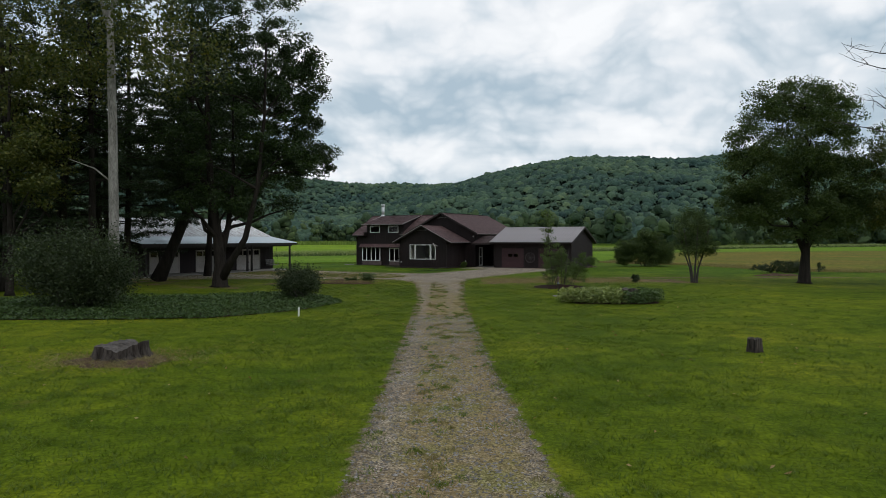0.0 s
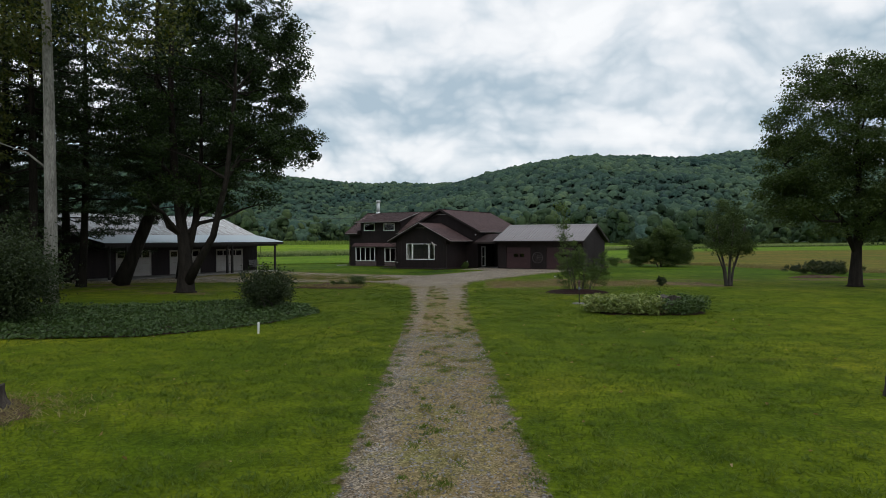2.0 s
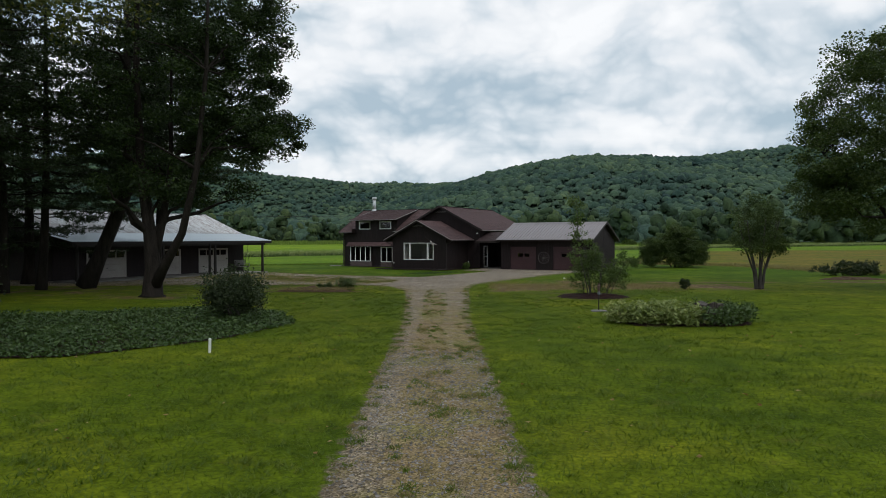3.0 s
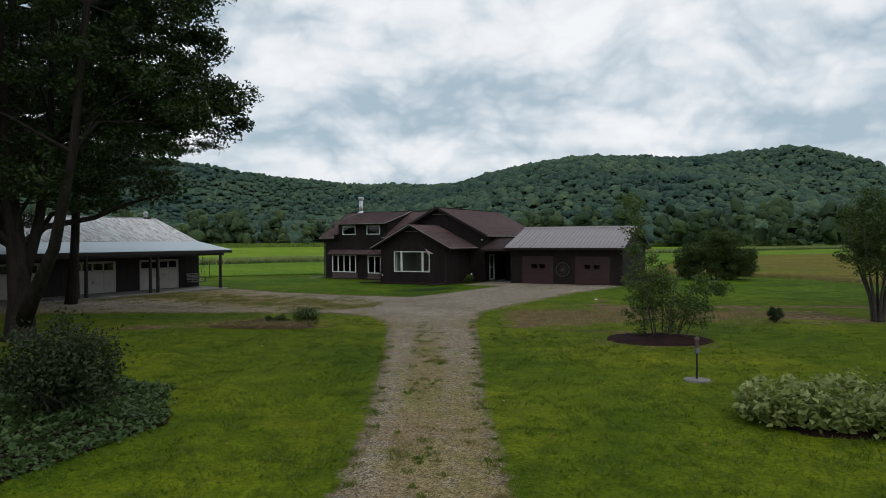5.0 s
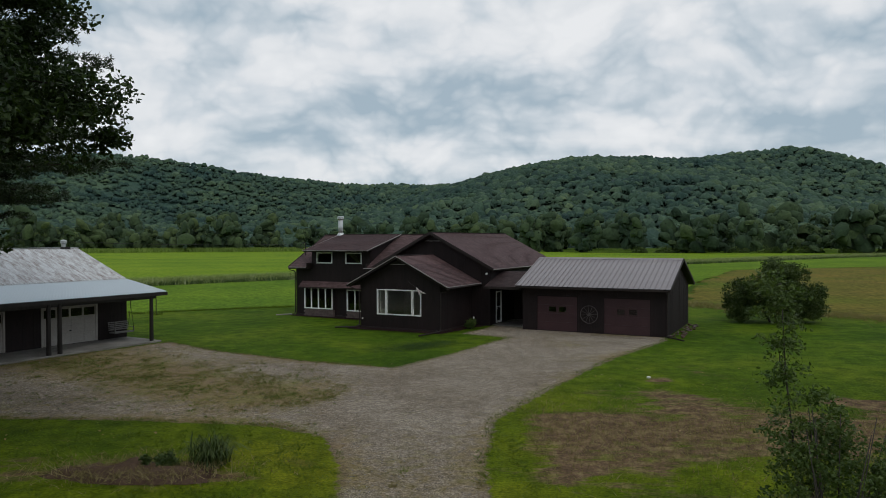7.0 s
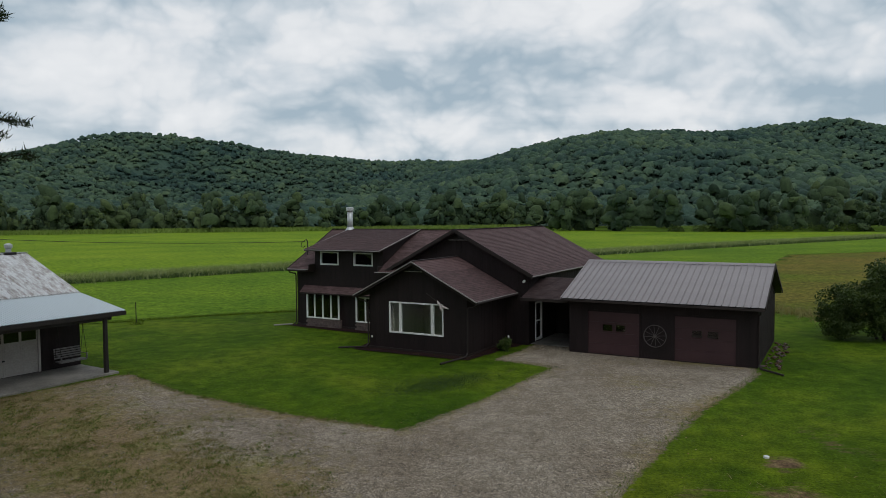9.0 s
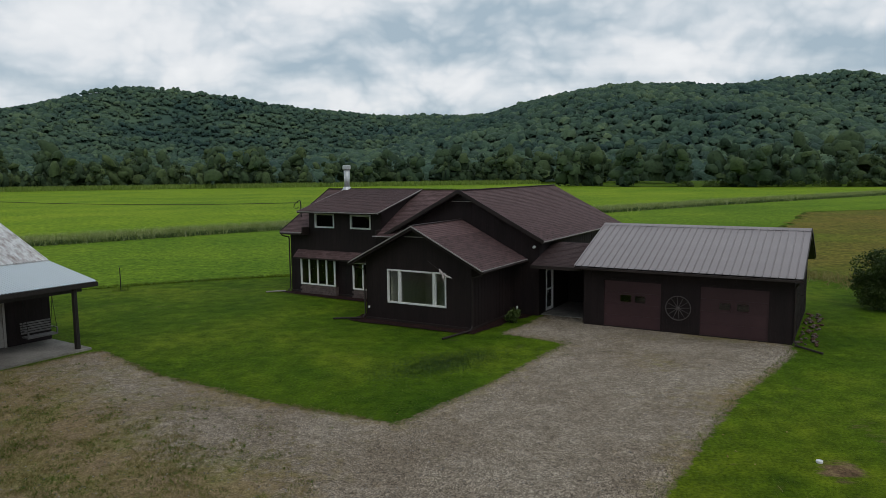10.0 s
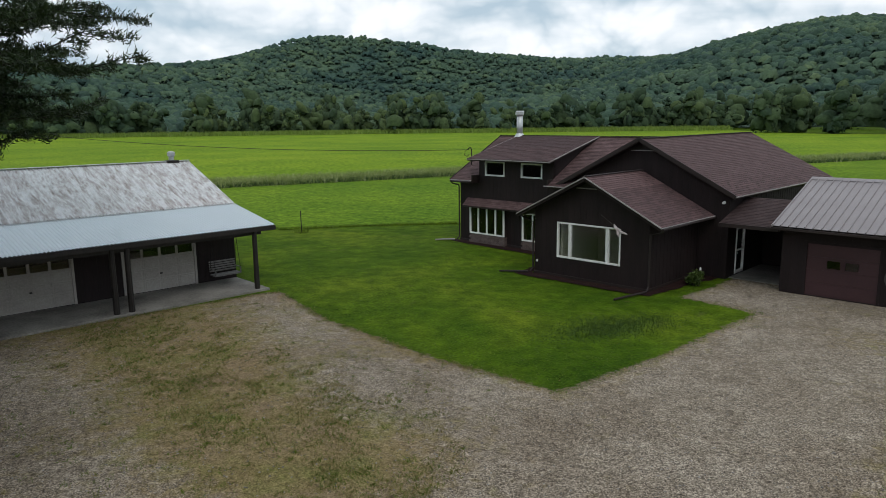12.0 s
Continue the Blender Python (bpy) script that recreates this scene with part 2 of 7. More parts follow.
def gravel(name):
    """Crushed stone. The sheet carries two fields: verge (how far inside its edge, -1 to 1) and growth (how weedy, 0 to 1)."""
    m, nt, bs, co = start(name, 0.95, 0, 0.06)

    def field(key, gain, base, n, spread):
        at = nt.nodes.new("ShaderNodeAttribute")
        at.attribute_name = key
        a = nt.nodes.new("ShaderNodeMath")
        a.operation = "MULTIPLY_ADD"
        a.inputs[1].default_value, a.inputs[2].default_value = gain, base - spread * 0.5
        nt.links.new(at.outputs["Fac"], a.inputs[0])
        b = nt.nodes.new("ShaderNodeMath")
        b.operation = "MULTIPLY_ADD"
        b.inputs[1].default_value = spread
        nt.links.new(n, b.inputs[0])
        nt.links.new(a.outputs[0], b.inputs[2])
        return b.outputs[0]

    vo = nt.nodes.new("ShaderNodeTexVoronoi")
    vo.inputs["Scale"].default_value = 42
    nt.links.new(co, vo.inputs["Vector"])
    stones = ramp(nt, vo.outputs["Color"], [(0.10, (0.070, 0.060, 0.050)), (0.5, (0.250, 0.219, 0.182)), (0.9, (0.54, 0.485, 0.415))])
    big = noise_of(nt, co, 0.28, 5, 0.6)
    c = mixed(nt, 0.8, stones, ramp(nt, big, [(0.32, (0.74, 0.68, 0.62)), (0.68, (1.12, 1.1, 1.08))]), "MULTIPLY")
    f = noise_of(nt, co, 7, 6, 0.75)
    c = mixed(nt, 0.9, c, ramp(nt, f, [(0.3, (0.50, 0.48, 0.45)), (0.7, (1.40, 1.39, 1.36))]), "MULTIPLY")
    c = mixed(nt, 0.6, c, ramp(nt, noise_of(nt, co, 1.7, 6, 0.7, dist=0.3), [(0.32, (0.60, 0.56, 0.50)), (0.66, (1.26, 1.25, 1.23))]), "MULTIPLY")
    patchy = noise_of(nt, co, 2.2, 8, 0.76, dist=0.3)
    tone = noise_of(nt, co, 0.55, 6, 0.65)
    plants = ramp(nt, tone, [(0.36, (0.215, 0.150, 0.080)), (0.50, (0.205, 0.155, 0.062)), (0.62, (0.165, 0.150, 0.040)), (0.74, (0.115, 0.135, 0.022))])
    plants = mixed(nt, 0.9, plants, ramp(nt, f, [(0.3, (0.5, 0.5, 0.5)), (0.7, (1.4, 1.4, 1.4))]), "MULTIPLY")
    plants = mixed(nt, 0.8, plants, ramp(nt, vo.outputs["Color"], [(0.15, (0.55, 0.55, 0.55)), (0.85, (1.6, 1.6, 1.6))]), "MULTIPLY")
    c = mixed(nt, ramp(nt, field("growth", 0.60, 0.38, patchy, 1.0), [(0.46, (0, 0, 0)), (0.70, (0.80, 0.80, 0.80))]), c, plants)
    lawn, lf = grass_colour(nt, co, *LAWN_TONES)
    lawn = with_bare_soil(nt, co, lawn, lf)
    soil = mixed(nt, 0.9, (0.105, 0.078, 0.045), ramp(nt, f, [(0.3, (0.5, 0.5, 0.5)), (0.7, (1.5, 1.5, 1.5))]), "MULTIPLY")
    ragged_edge = noise_of(nt, co, 3.2, 7, 0.7, dist=0.2)
    c = mixed(nt, ramp(nt, field("verge", 0.5, 0.5, patchy, 0.5), [(0.50, (0.5, 0.5, 0.5)), (0.66, (0, 0, 0))]), c, soil)
    c = mixed(nt, ramp(nt, field("verge", 0.5, 0.5, ragged_edge, 0.55), [(0.465, (1, 1, 1)), (0.535, (0, 0, 0))]), c, lawn)
    nt.links.new(c, bs.inputs["Base Color"])
    bump(nt, bs, vo.outputs["Distance"], 0.6, 0.02)
    return m


def glass_pane(name):
    m, nt, bs, co = start(name, 0.03, 0, 0.5)
    bs.inputs["Base Color"].default_value = (0.92, 0.95, 0.95, 1)
    bs.inputs["Transmission Weight"].default_value = 1.0
    bs.inputs["IOR"].default_value = 1.45
    return m


M_SIDING = surface("dark_brown_siding", (0.0110, 0.0064, 0.0066), (0.0200, 0.0120, 0.0122), 0.9, 9, 0.7, spec=0.3, stretch=(3, 3, 0.35), relief=0.25)
M_TRIMBROWN = surface("brown_trim", (0.014, 0.009, 0.008), (0.028, 0.018, 0.016), 1.2, 20, 0.6)
M_WHITE = surface("white_frame_paint", (0.68, 0.68, 0.66), (0.82, 0.82, 0.80), 1.5, 30, 0.5, relief=0.1, speckle=0.15)
M_PALE = surface("pale_drip_edge", (0.26, 0.23, 0.22), (0.38, 0.35, 0.34), 1.5, 20, 0.5, relief=0.1)
M_SHINGLE = shingles("brown_shingles")
M_TAB = surface("shingle_tab", (0.066, 0.038, 0.038), (0.128, 0.080, 0.079), 2.5, 40, 0.85, spec=0.3, relief=0.25, speckle=0.4)
tab_nt = M_TAB.node_tree
tab_bs = tab_nt.nodes["Principled BSDF"]
tab_col = tab_bs.inputs["Base Color"].links[0].from_socket
tab_own = ramp(tab_nt, tab_nt.nodes.new("ShaderNodeObjectInfo").outputs["Random"], [(0.0, (0.74, 0.74, 0.76)), (1.0, (1.24, 1.2, 1.2))])
tab_nt.links.new(mixed(tab_nt, 1.0, tab_col, tab_own, "MULTIPLY"), tab_bs.inputs["Base Color"])
# darker version of the brown shingles, for the passage roof's front slope
M_DARKSHINGLE = shingles("darker_shingles", 0.12)
M_GMETAL = surface("grey_brown_metal_roof", (0.255, 0.225, 0.228), (0.315, 0.285, 0.288), 0.5, 18, 0.45, 0.25, relief=0.05, speckle=0.15)
M_GDOOR = surface("maroon_garage_door", (0.042, 0.018, 0.021), (0.058, 0.026, 0.029), 0.8, 20, 0.55, relief=0.1, speckle=0.2)
M_CORR = corrugated("weathered_corrugated_steel")
M_SDOOR = surface("cream_door_paint", (0.30, 0.27, 0.245), (0.40, 0.37, 0.34), 0.7, 16, 0.6, relief=0.12, speckle=0.25)
M_POST = surface("stained_post_wood", (0.010, 0.008, 0.007), (0.022, 0.017, 0.014), 2, 20, 0.7, stretch=(4, 4, 0.4))
M_CONC = surface("porch_concrete", (0.085, 0.076, 0.066), (0.29, 0.27, 0.24), 0.55, 12, 0.8, relief=0.2)
M_GLASS = glass_pane("window_glass")
M_DARKIN = surface("dim_room_paint", (0.06, 0.06, 0.055), (0.09, 0.09, 0.08), 0.6, 6, 0.9)
M_ROOMWALL = surface("pale_room_plaster", (0.42, 0.41, 0.36), (0.52, 0.51, 0.46), 0.6, 6, 0.9)
M_STONE = surface("stone_veneer", (0.07, 0.05, 0.045), (0.17, 0.13, 0.12), 5, 25, 0.9, relief=0.6, depth=0.03)
M_STEEL = surface("galvanised_flue", (0.42, 0.44, 0.45), (0.60, 0.62, 0.62), 3, 20, 0.4, 0.6, relief=0.05)
M_IRON = surface("dark_iron", (0.012, 0.012, 0.012), (0.035, 0.03, 0.028), 4, 30, 0.6, 0.4)
M_WHEEL = surface("weathered_wheel_wood", (0.06, 0.05, 0.048), (0.11, 0.095, 0.09), 4, 30, 0.75)
M_SOIL = surface("dark_mulch", (0.015, 0.008, 0.008), (0.038, 0.019, 0.017), 2.5, 22, 0.95, spec=0.08, relief=0.9, depth=0.05, speckle=0.5)
M_BARK = surface("dark_tree_bark", (0.011, 0.009, 0.0075), (0.036, 0.030, 0.025), 1.6, 14, 0.95, spec=0.12, relief=0.9, depth=0.05, stretch=(3, 3, 0.5))
M_PALEBARK = surface("pale_bare_trunk", (0.075, 0.068, 0.058), (0.30, 0.285, 0.255), 1.6, 9, 0.9, relief=0.7, depth=0.04, stretch=(2, 2, 0.5), speckle=0.5)
M_TWIG = surface("grey_twig_bark", (0.030, 0.025, 0.022), (0.075, 0.065, 0.056), 3, 20, 0.9)
M_STUMP = surface("weathered_stump_wood", (0.012, 0.010, 0.009), (0.105, 0.088, 0.076), 3, 9, 0.95, spec=0.12, relief=0.9, depth=0.04, stretch=(3, 3, 0.5))
M_STUMPTOP = surface("cut_stump_top", (0.035, 0.030, 0.027), (0.13, 0.115, 0.105), 4, 16, 0.95, spec=0.12, relief=0.5)
M_CHIPS = surface("brown_wood_litter", (0.055, 0.033, 0.022), (0.13, 0.085, 0.058), 2.5, 25, 0.95, spec=0.1, relief=0.9, depth=0.04, speckle=0.5)
M_GRAVEL = gravel("grey_gravel")
M_PEBBLE = foliage("loose_pebbles", [(0.0, (0.07, 0.062, 0.055)), (0.5, (0.19, 0.175, 0.16)), (1.0, (0.40, 0.38, 0.36))], 0.85, 0.0)
M_LAWN = grass_ground("mown_lawn", *LAWN_TONES)
M_HAY = grass_ground("hay_field_grass", [(0.30, (0.080, 0.158, 0.014)), (0.55, (0.116, 0.203, 0.018)), (0.75, (0.150, 0.232, 0.024))], 0.035, 3.5)
M_HAYFAR = grass_ground("far_hay_field_grass", [(0.30, (0.118, 0.21, 0.016)), (0.55, (0.165, 0.262, 0.020)), (0.75, (0.21, 0.29, 0.028))], 0.022, 1.6)
M_BROWNF = grass_ground("ripe_brown_field", [(0.34, (0.095, 0.130, 0.018)), (0.50, (0.130, 0.122, 0.030)), (0.70, (0.165, 0.128, 0.042))], 0.05, 3.0)
M_BLADE = foliage("grass_blades", [(0.0, (0.048, 0.085, 0.006)), (0.45, (0.078, 0.122, 0.008)), (0.8, (0.115, 0.15, 0.011)), (1.0, (0.18, 0.17, 0.04))], 0.6, 0.3)
M_STRAWB = foliage("dry_grass_blades", [(0.0, (0.10, 0.095, 0.028)), (0.5, (0.20, 0.165, 0.068)), (1.0, (0.34, 0.28, 0.15))], 0.7, 0.3)
M_WEED = foliage("tall_field_weeds", [(0.0, (0.05, 0.09, 0.02)), (0.5, (0.22, 0.27, 0.09)), (0.82, (0.40, 0.42, 0.24)), (1.0, (0.68, 0.68, 0.56))], 0.7, 0.3)
M_CORN = foliage("standing_corn", [(0.0, (0.10, 0.17, 0.03)), (0.6, (0.20, 0.28, 0.055)), (1.0, (0.32, 0.36, 0.11))], 0.6, 0.3)
M_MAPLE = foliage("broad_leaves", [(0.0, (0.009, 0.018, 0.006)), (0.5, (0.018, 0.036, 0.008)), (1.0, (0.055, 0.09, 0.014))], 0.5, 0.25)
M_GREEN = foliage("mid_green_leaves", [(0.0, (0.022, 0.042, 0.012)), (0.5, (0.050, 0.080, 0.020)), (1.0, (0.100, 0.130, 0.034))], 0.5, 0.32)
M_OPEN = foliage("fresh_shrub_leaves", [(0.0, (0.034, 0.062, 0.016)), (0.5, (0.068, 0.108, 0.025)), (1.0, (0.13, 0.17, 0.045))], 0.5, 0.35)
M_BUSH = foliage("dark_bush_leaves", [(0.0, (0.018, 0.029, 0.011)), (0.5, (0.030, 0.046, 0.016)), (1.0, (0.054, 0.072, 0.025))], 0.5, 0.25)
M_COVER = foliage("ground_cover_leaves", [(0.0, (0.028, 0.052, 0.016)), (0.5, (0.050, 0.088, 0.025)), (1.0, (0.090, 0.132, 0.040))], 0.45, 0.25)
M_CLOVER = foliage("clover_leaves", [(0.0, (0.026, 0.060, 0.008)), (0.5, (0.038, 0.078, 0.010)), (1.0, (0.055, 0.10, 0.012))], 0.6, 0.2)
M_FALLEN = foliage("fallen_leaves", [(0.0, (0.16, 0.085, 0.03)), (0.5, (0.26, 0.17, 0.07)), (1.0, (0.42, 0.34, 0.20))], 0.7, 0.2)
M_HOSTA = foliage("variegated_hosta_leaves", [(0.0, (0.09, 0.13, 0.035)), (0.5, (0.18, 0.22, 0.065)), (1.0, (0.40, 0.42, 0.18))], 0.45, 0.3)
M_YELLOW = foliage("yellowing_leaves", [(0.0, (0.028, 0.045, 0.010)), (0.5, (0.065, 0.080, 0.016)), (1.0, (0.14, 0.13, 0.025))], 0.5, 0.32)
M_NEEDLE = foliage("pine_needles", [(0.0, (0.010, 0.020, 0.009)), (0.5, (0.020, 0.037, 0.013)), (1.0, (0.045, 0.068, 0.02))], 0.5, 0.15)
# distance haze is put into the base colour here, as blue-green tones
M_HAZYWOODS = far_foliage("haze_tinted_woods", [(0.0, (0.040, 0.071, 0.060)), (0.35, (0.059, 0.102, 0.076)), (0.75, (0.073, 0.120, 0.082)), (1.0, (0.100, 0.148, 0.090))], 0.42, 0.9, 1.5)
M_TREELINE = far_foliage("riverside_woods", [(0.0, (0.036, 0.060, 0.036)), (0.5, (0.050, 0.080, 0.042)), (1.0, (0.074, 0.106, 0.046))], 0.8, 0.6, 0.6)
M_CLOTH = surface("faded_flag_cloth", (0.32, 0.24, 0.24), (0.6, 0.55, 0.54), 6, 30, 0.9)
M_BLUEGREY = surface("blue_grey_paint", (0.09, 0.10, 0.12), (0.15, 0.165, 0.19), 5, 30, 0.6)
M_RUST = surface("rusty_lantern", (0.06, 0.035, 0.028), (0.14, 0.09, 0.075), 8, 40, 0.8)
M_BENCH = surface("grey_bench_wood", (0.13, 0.12, 0.117), (0.22, 0.205, 0.20), 4, 30, 0.8)


# ---- mesh helpers ----
class Shape:
    """Vertices and faces gathered for one mesh."""

    def __init__(self):
        self.v, self.f, self.uv = [], [], []

    def face(self, pts, uv=None):
        i = len(self.v)
        self.v.extend(tuple(p) for p in pts)
        self.f.append(tuple(range(i, i + len(pts))))
        self.uv.append(uv)

    def box(self, x0, x1, y0, y1, z0, z1, m=None, chamfer=0.0):
        b = bmesh.new()
        bmesh.ops.create_cube(b, size=1)
        for v in b.verts:
            v.co = ((x0 + x1) / 2 + v.co.x * (x1 - x0), (y0 + y1) / 2 + v.co.y * (y1 - y0), (z0 + z1) / 2 + v.co.z * (z1 - z0))
        if chamfer:
            bmesh.ops.bevel(b, geom=b.edges[:], offset=chamfer, segments=1, affect="EDGES")
        return self.add(b, m)

    def add(self, b, m=None):
        i = len(self.v)
        b.verts.ensure_lookup_table()
        b.verts.index_update()
        for v in b.verts:
            self.v.append(tuple(m @ v.co) if m else tuple(v.co))
        for f in b.faces:
            self.f.append(tuple(i + v.index for v in f.verts))
            self.uv.append(None)
        b.free()
        return self

    def prism(self, outline, axis_from, axis_to):
        """A closed outline of (a, b, c) points swept from one offset to another."""
        o = [Vector(p) for p in outline]
        a, b = Vector(axis_from), Vector(axis_to)
        n = len(o)
        i = len(self.v)
        self.v.extend(tuple(p + a) for p in o)
        self.v.extend(tuple(p + b) for p in o)
        for k in range(n):
            self.f.append((i + k, i + (k + 1) % n, i + n + (k + 1) % n, i + n + k))
            self.uv.append(None)
        self.f.append(tuple(i + k for k in reversed(range(n))))
        self.f.append(tuple(i + n + k for k in range(n)))
        self.uv.extend((None, None))
        return self

    def tube(self, pts, radii, sides=8, caps=True):
        pts = [Vector(p) for p in pts]
        if isinstance(radii, (int, float)):
            radii = [radii] * len(pts)
        i = len(self.v)
        ref = Vector((0.3, 0.9, 0.2)).normalized()
        for k, p in enumerate(pts):
            d = (pts[min(k + 1, len(pts) - 1)] - pts[max(k - 1, 0)]).normalized()
            if abs(d.dot(ref)) > 0.95:
                ref = Vector((0.9, -0.2, 0.3)).normalized()
            s = d.cross(ref).normalized()
            t = d.cross(s)
            for j in range(sides):
                a = 2 * math.pi * j / sides
                self.v.append(tuple(p + (s * math.cos(a) + t * math.sin(a)) * radii[k]))
        for k in range(len(pts) - 1):
            for j in range(sides):
                self.f.append((i + k * sides + j, i + k * sides + (j + 1) % sides, i + (k + 1) * sides + (j + 1) % sides, i + (k + 1) * sides + j))
                self.uv.append(None)
        if caps:
            self.f.append(tuple(i + j for j in reversed(range(sides))))
            self.f.append(tuple(i + (len(pts) - 1) * sides + j for j in range(sides)))
            self.uv.extend((None, None))
        return self

    def mesh(self, name, smooth=False):
        me = bpy.data.meshes.new(name)
        me.from_pydata(self.v, [], self.f)
        if any(u for u in self.uv):
            lay = me.uv_layers.new(name="UVMap")
            k = 0
            for f, u in zip(self.f, self.uv):
                for j in range(len(f)):
                    lay.data[k].uv = u[j] if u else (0, 0)
                    k += 1
        b = bmesh.new()
        b.from_mesh(me)
        bmesh.ops.remove_doubles(b, verts=b.verts[:], dist=2e-5)
        bmesh.ops.recalc_face_normals(b, faces=b.faces[:])
        b.to_mesh(me)
        b.free()
        if smooth:
            me.shade_smooth()
        return me


def part(name, shape, material, parent=None, label="", smooth=False, at=None):
    me = shape if isinstance(shape, bpy.types.Mesh) else shape.mesh(name, smooth)
    if material and not me.materials:
        me.materials.append(material)
    ob = new(name, me)
    if parent:
        ob.parent = parent
    if at is not None:
        ob.matrix_basis = at
    if label:
        tagged(ob, label)
    return ob


def thing(name, m, label, category, group="", kind=""):
    ob = new(name)
    ob.empty_display_size = 0.3
    ob.matrix_basis = m
    return tagged(ob, label, category, group, kind)


def fast_mesh(name, verts, faces, smooth=False):
    """A mesh from an array of vertices and one of equal-sided faces."""
    verts, faces = np.asarray(verts, np.float32), np.asarray(faces, np.int32)
    me = bpy.data.meshes.new(name)
    me.vertices.add(len(verts))
    me.vertices.foreach_set("co", verts.ravel())
    n, k = faces.shape
    me.loops.add(n * k)
    me.loops.foreach_set("vertex_index", faces.ravel())
    me.polygons.add(n)
    me.polygons.foreach_set("loop_start", np.arange(0, n * k, k, dtype=np.int32))
    me.polygons.foreach_set("use_smooth", np.full(n, smooth))
    me.update(calc_edges=True)
    me.validate()
    return me


def leaf_mesh(name, centres, size, rng, flat=0.0, aspect=0.62):
    """Small pointed leaves (a folded pair of triangles each) at the centres. flat: how level they lie, 0 to 1."""
    n = len(centres)
    a = rng.normal(size=(n, 3))
    a[:, 2] *= 1 - flat
    a /= np.linalg.norm(a, axis=1)[:, None]
    b = rng.normal(size=(n, 3))
    b[:, 2] *= 1 - flat
    b -= a * (a * b).sum(1)[:, None]
    b /= np.linalg.norm(b, axis=1)[:, None] + 1e-9
    s = (size * rng.uniform(0.6, 1.35, n))[:, None]
    up = np.cross(a, b) * s * 0.12
    v = np.empty((n, 4, 3))
    v[:, 0] = centres - a * s * 0.5
    v[:, 1] = centres + b * s * aspect * 0.5 + up
    v[:, 2] = centres + a * s * 0.5
    v[:, 3] = centres - b * s * aspect * 0.5 + up
    return fast_mesh(name, v.reshape(-1, 3), np.arange(4 * n).reshape(n, 4))


def blade_mesh(name, feet, height, width, rng, lean=0.45):
    """Single-triangle blades standing on the feet."""
    n = len(feet)
    a = rng.uniform(0, 2 * np.pi, n)
    h = height * rng.uniform(0.5, 1.3, n)
    d = np.stack([np.cos(a), np.sin(a), np.zeros(n)], 1) * (width / 2)
    tip = rng.normal(size=(n, 3)) * (h * lean)[:, None]
    tip[:, 2] = h
    v = np.empty((n, 3, 3))
    v[:, 0], v[:, 1], v[:, 2] = feet - d, feet + d, feet + tip
    return fast_mesh(name, v.reshape(-1, 3), np.arange(3 * n).reshape(n, 3))


def ico(level):
    b = bmesh.new()
    bmesh.ops.create_icosphere(b, subdivisions=level, radius=1)
    v = np.array([x.co for x in b.verts])
    f = np.array([[x.index for x in q.verts] for q in b.faces])
    b.free()
    return v, f


def lumps(name, centres, radii, level, rng, rough=0.22, squash=0.85, smooth=False, above=-2.0, skew=0.22):
    """Uneven leafy masses, joined; above: leave out what lies lower on each."""
    tv, tf = ico(level)
    tf = tf[tv[tf][:, :, 2].mean(1) > above]
    n, k = len(centres), len(tv)
    r = 1 + rng.normal(size=(n, k)) * rough
    low = rng.normal(size=(n, 3, 3)) * skew + np.eye(3)
    v = np.einsum("kj,nji->nki", tv, low) * r[:, :, None] * np.asarray(radii)[:, None, None]
    v[:, :, 2] *= squash
    v += np.asarray(centres)[:, None, :]
    f = tf[None] + (np.arange(n) * k)[:, None, None]
    return fast_mesh(name, v.reshape(-1, 3), f.reshape(-1, 3), smooth)


def inside(px, py, poly):
    """Which of the points lie in a polygon."""
    hit = np.zeros(len(px), bool)
    for (x0, y0), (x1, y1) in zip(poly, poly[1:] + poly[:1]):
        if y0 == y1:
            continue
        c = ((y0 > py) != (y1 > py)) & (px < (x1 - x0) * (py - y0) / (y1 - y0) + x0)
        hit ^= c
    return hit


def edge_distance(px, py, poly):
    best = np.full(len(px), 1e9)
    for (x0, y0), (x1, y1) in zip(poly, poly[1:] + poly[:1]):
        dx, dy = x1 - x0, y1 - y0
        t = np.clip(((px - x0) * dx + (py - y0) * dy) / (dx * dx + dy * dy + 1e-9), 0, 1)
        best = np.minimum(best, np.hypot(px - x0 - t * dx, py - y0 - t * dy))
    return best


def ragged(poly, step, amount, seed):
    """The outline with many more corners, a little uneven."""
    out, s = [], seed
    for (x0, y0), (x1, y1) in zip(poly, poly[1:] + poly[:1]):
        n = max(1, int(math.hypot(x1 - x0, y1 - y0) / step))
        for k in range(n):
            x, y = x0 + (x1 - x0) * k / n, y0 + (y1 - y0) * k / n
            a = noise.noise((x * 0.9, y * 0.9, seed)) * amount + noise.noise((x * 3.7, y * 3.7, seed + 5)) * amount * 0.5
            b = noise.noise((x * 0.9, y * 0.9, seed + 9)) * amount + noise.noise((x * 3.7, y * 3.7, seed + 14)) * amount * 0.5
            out.append((x + a, y + b))
    return out


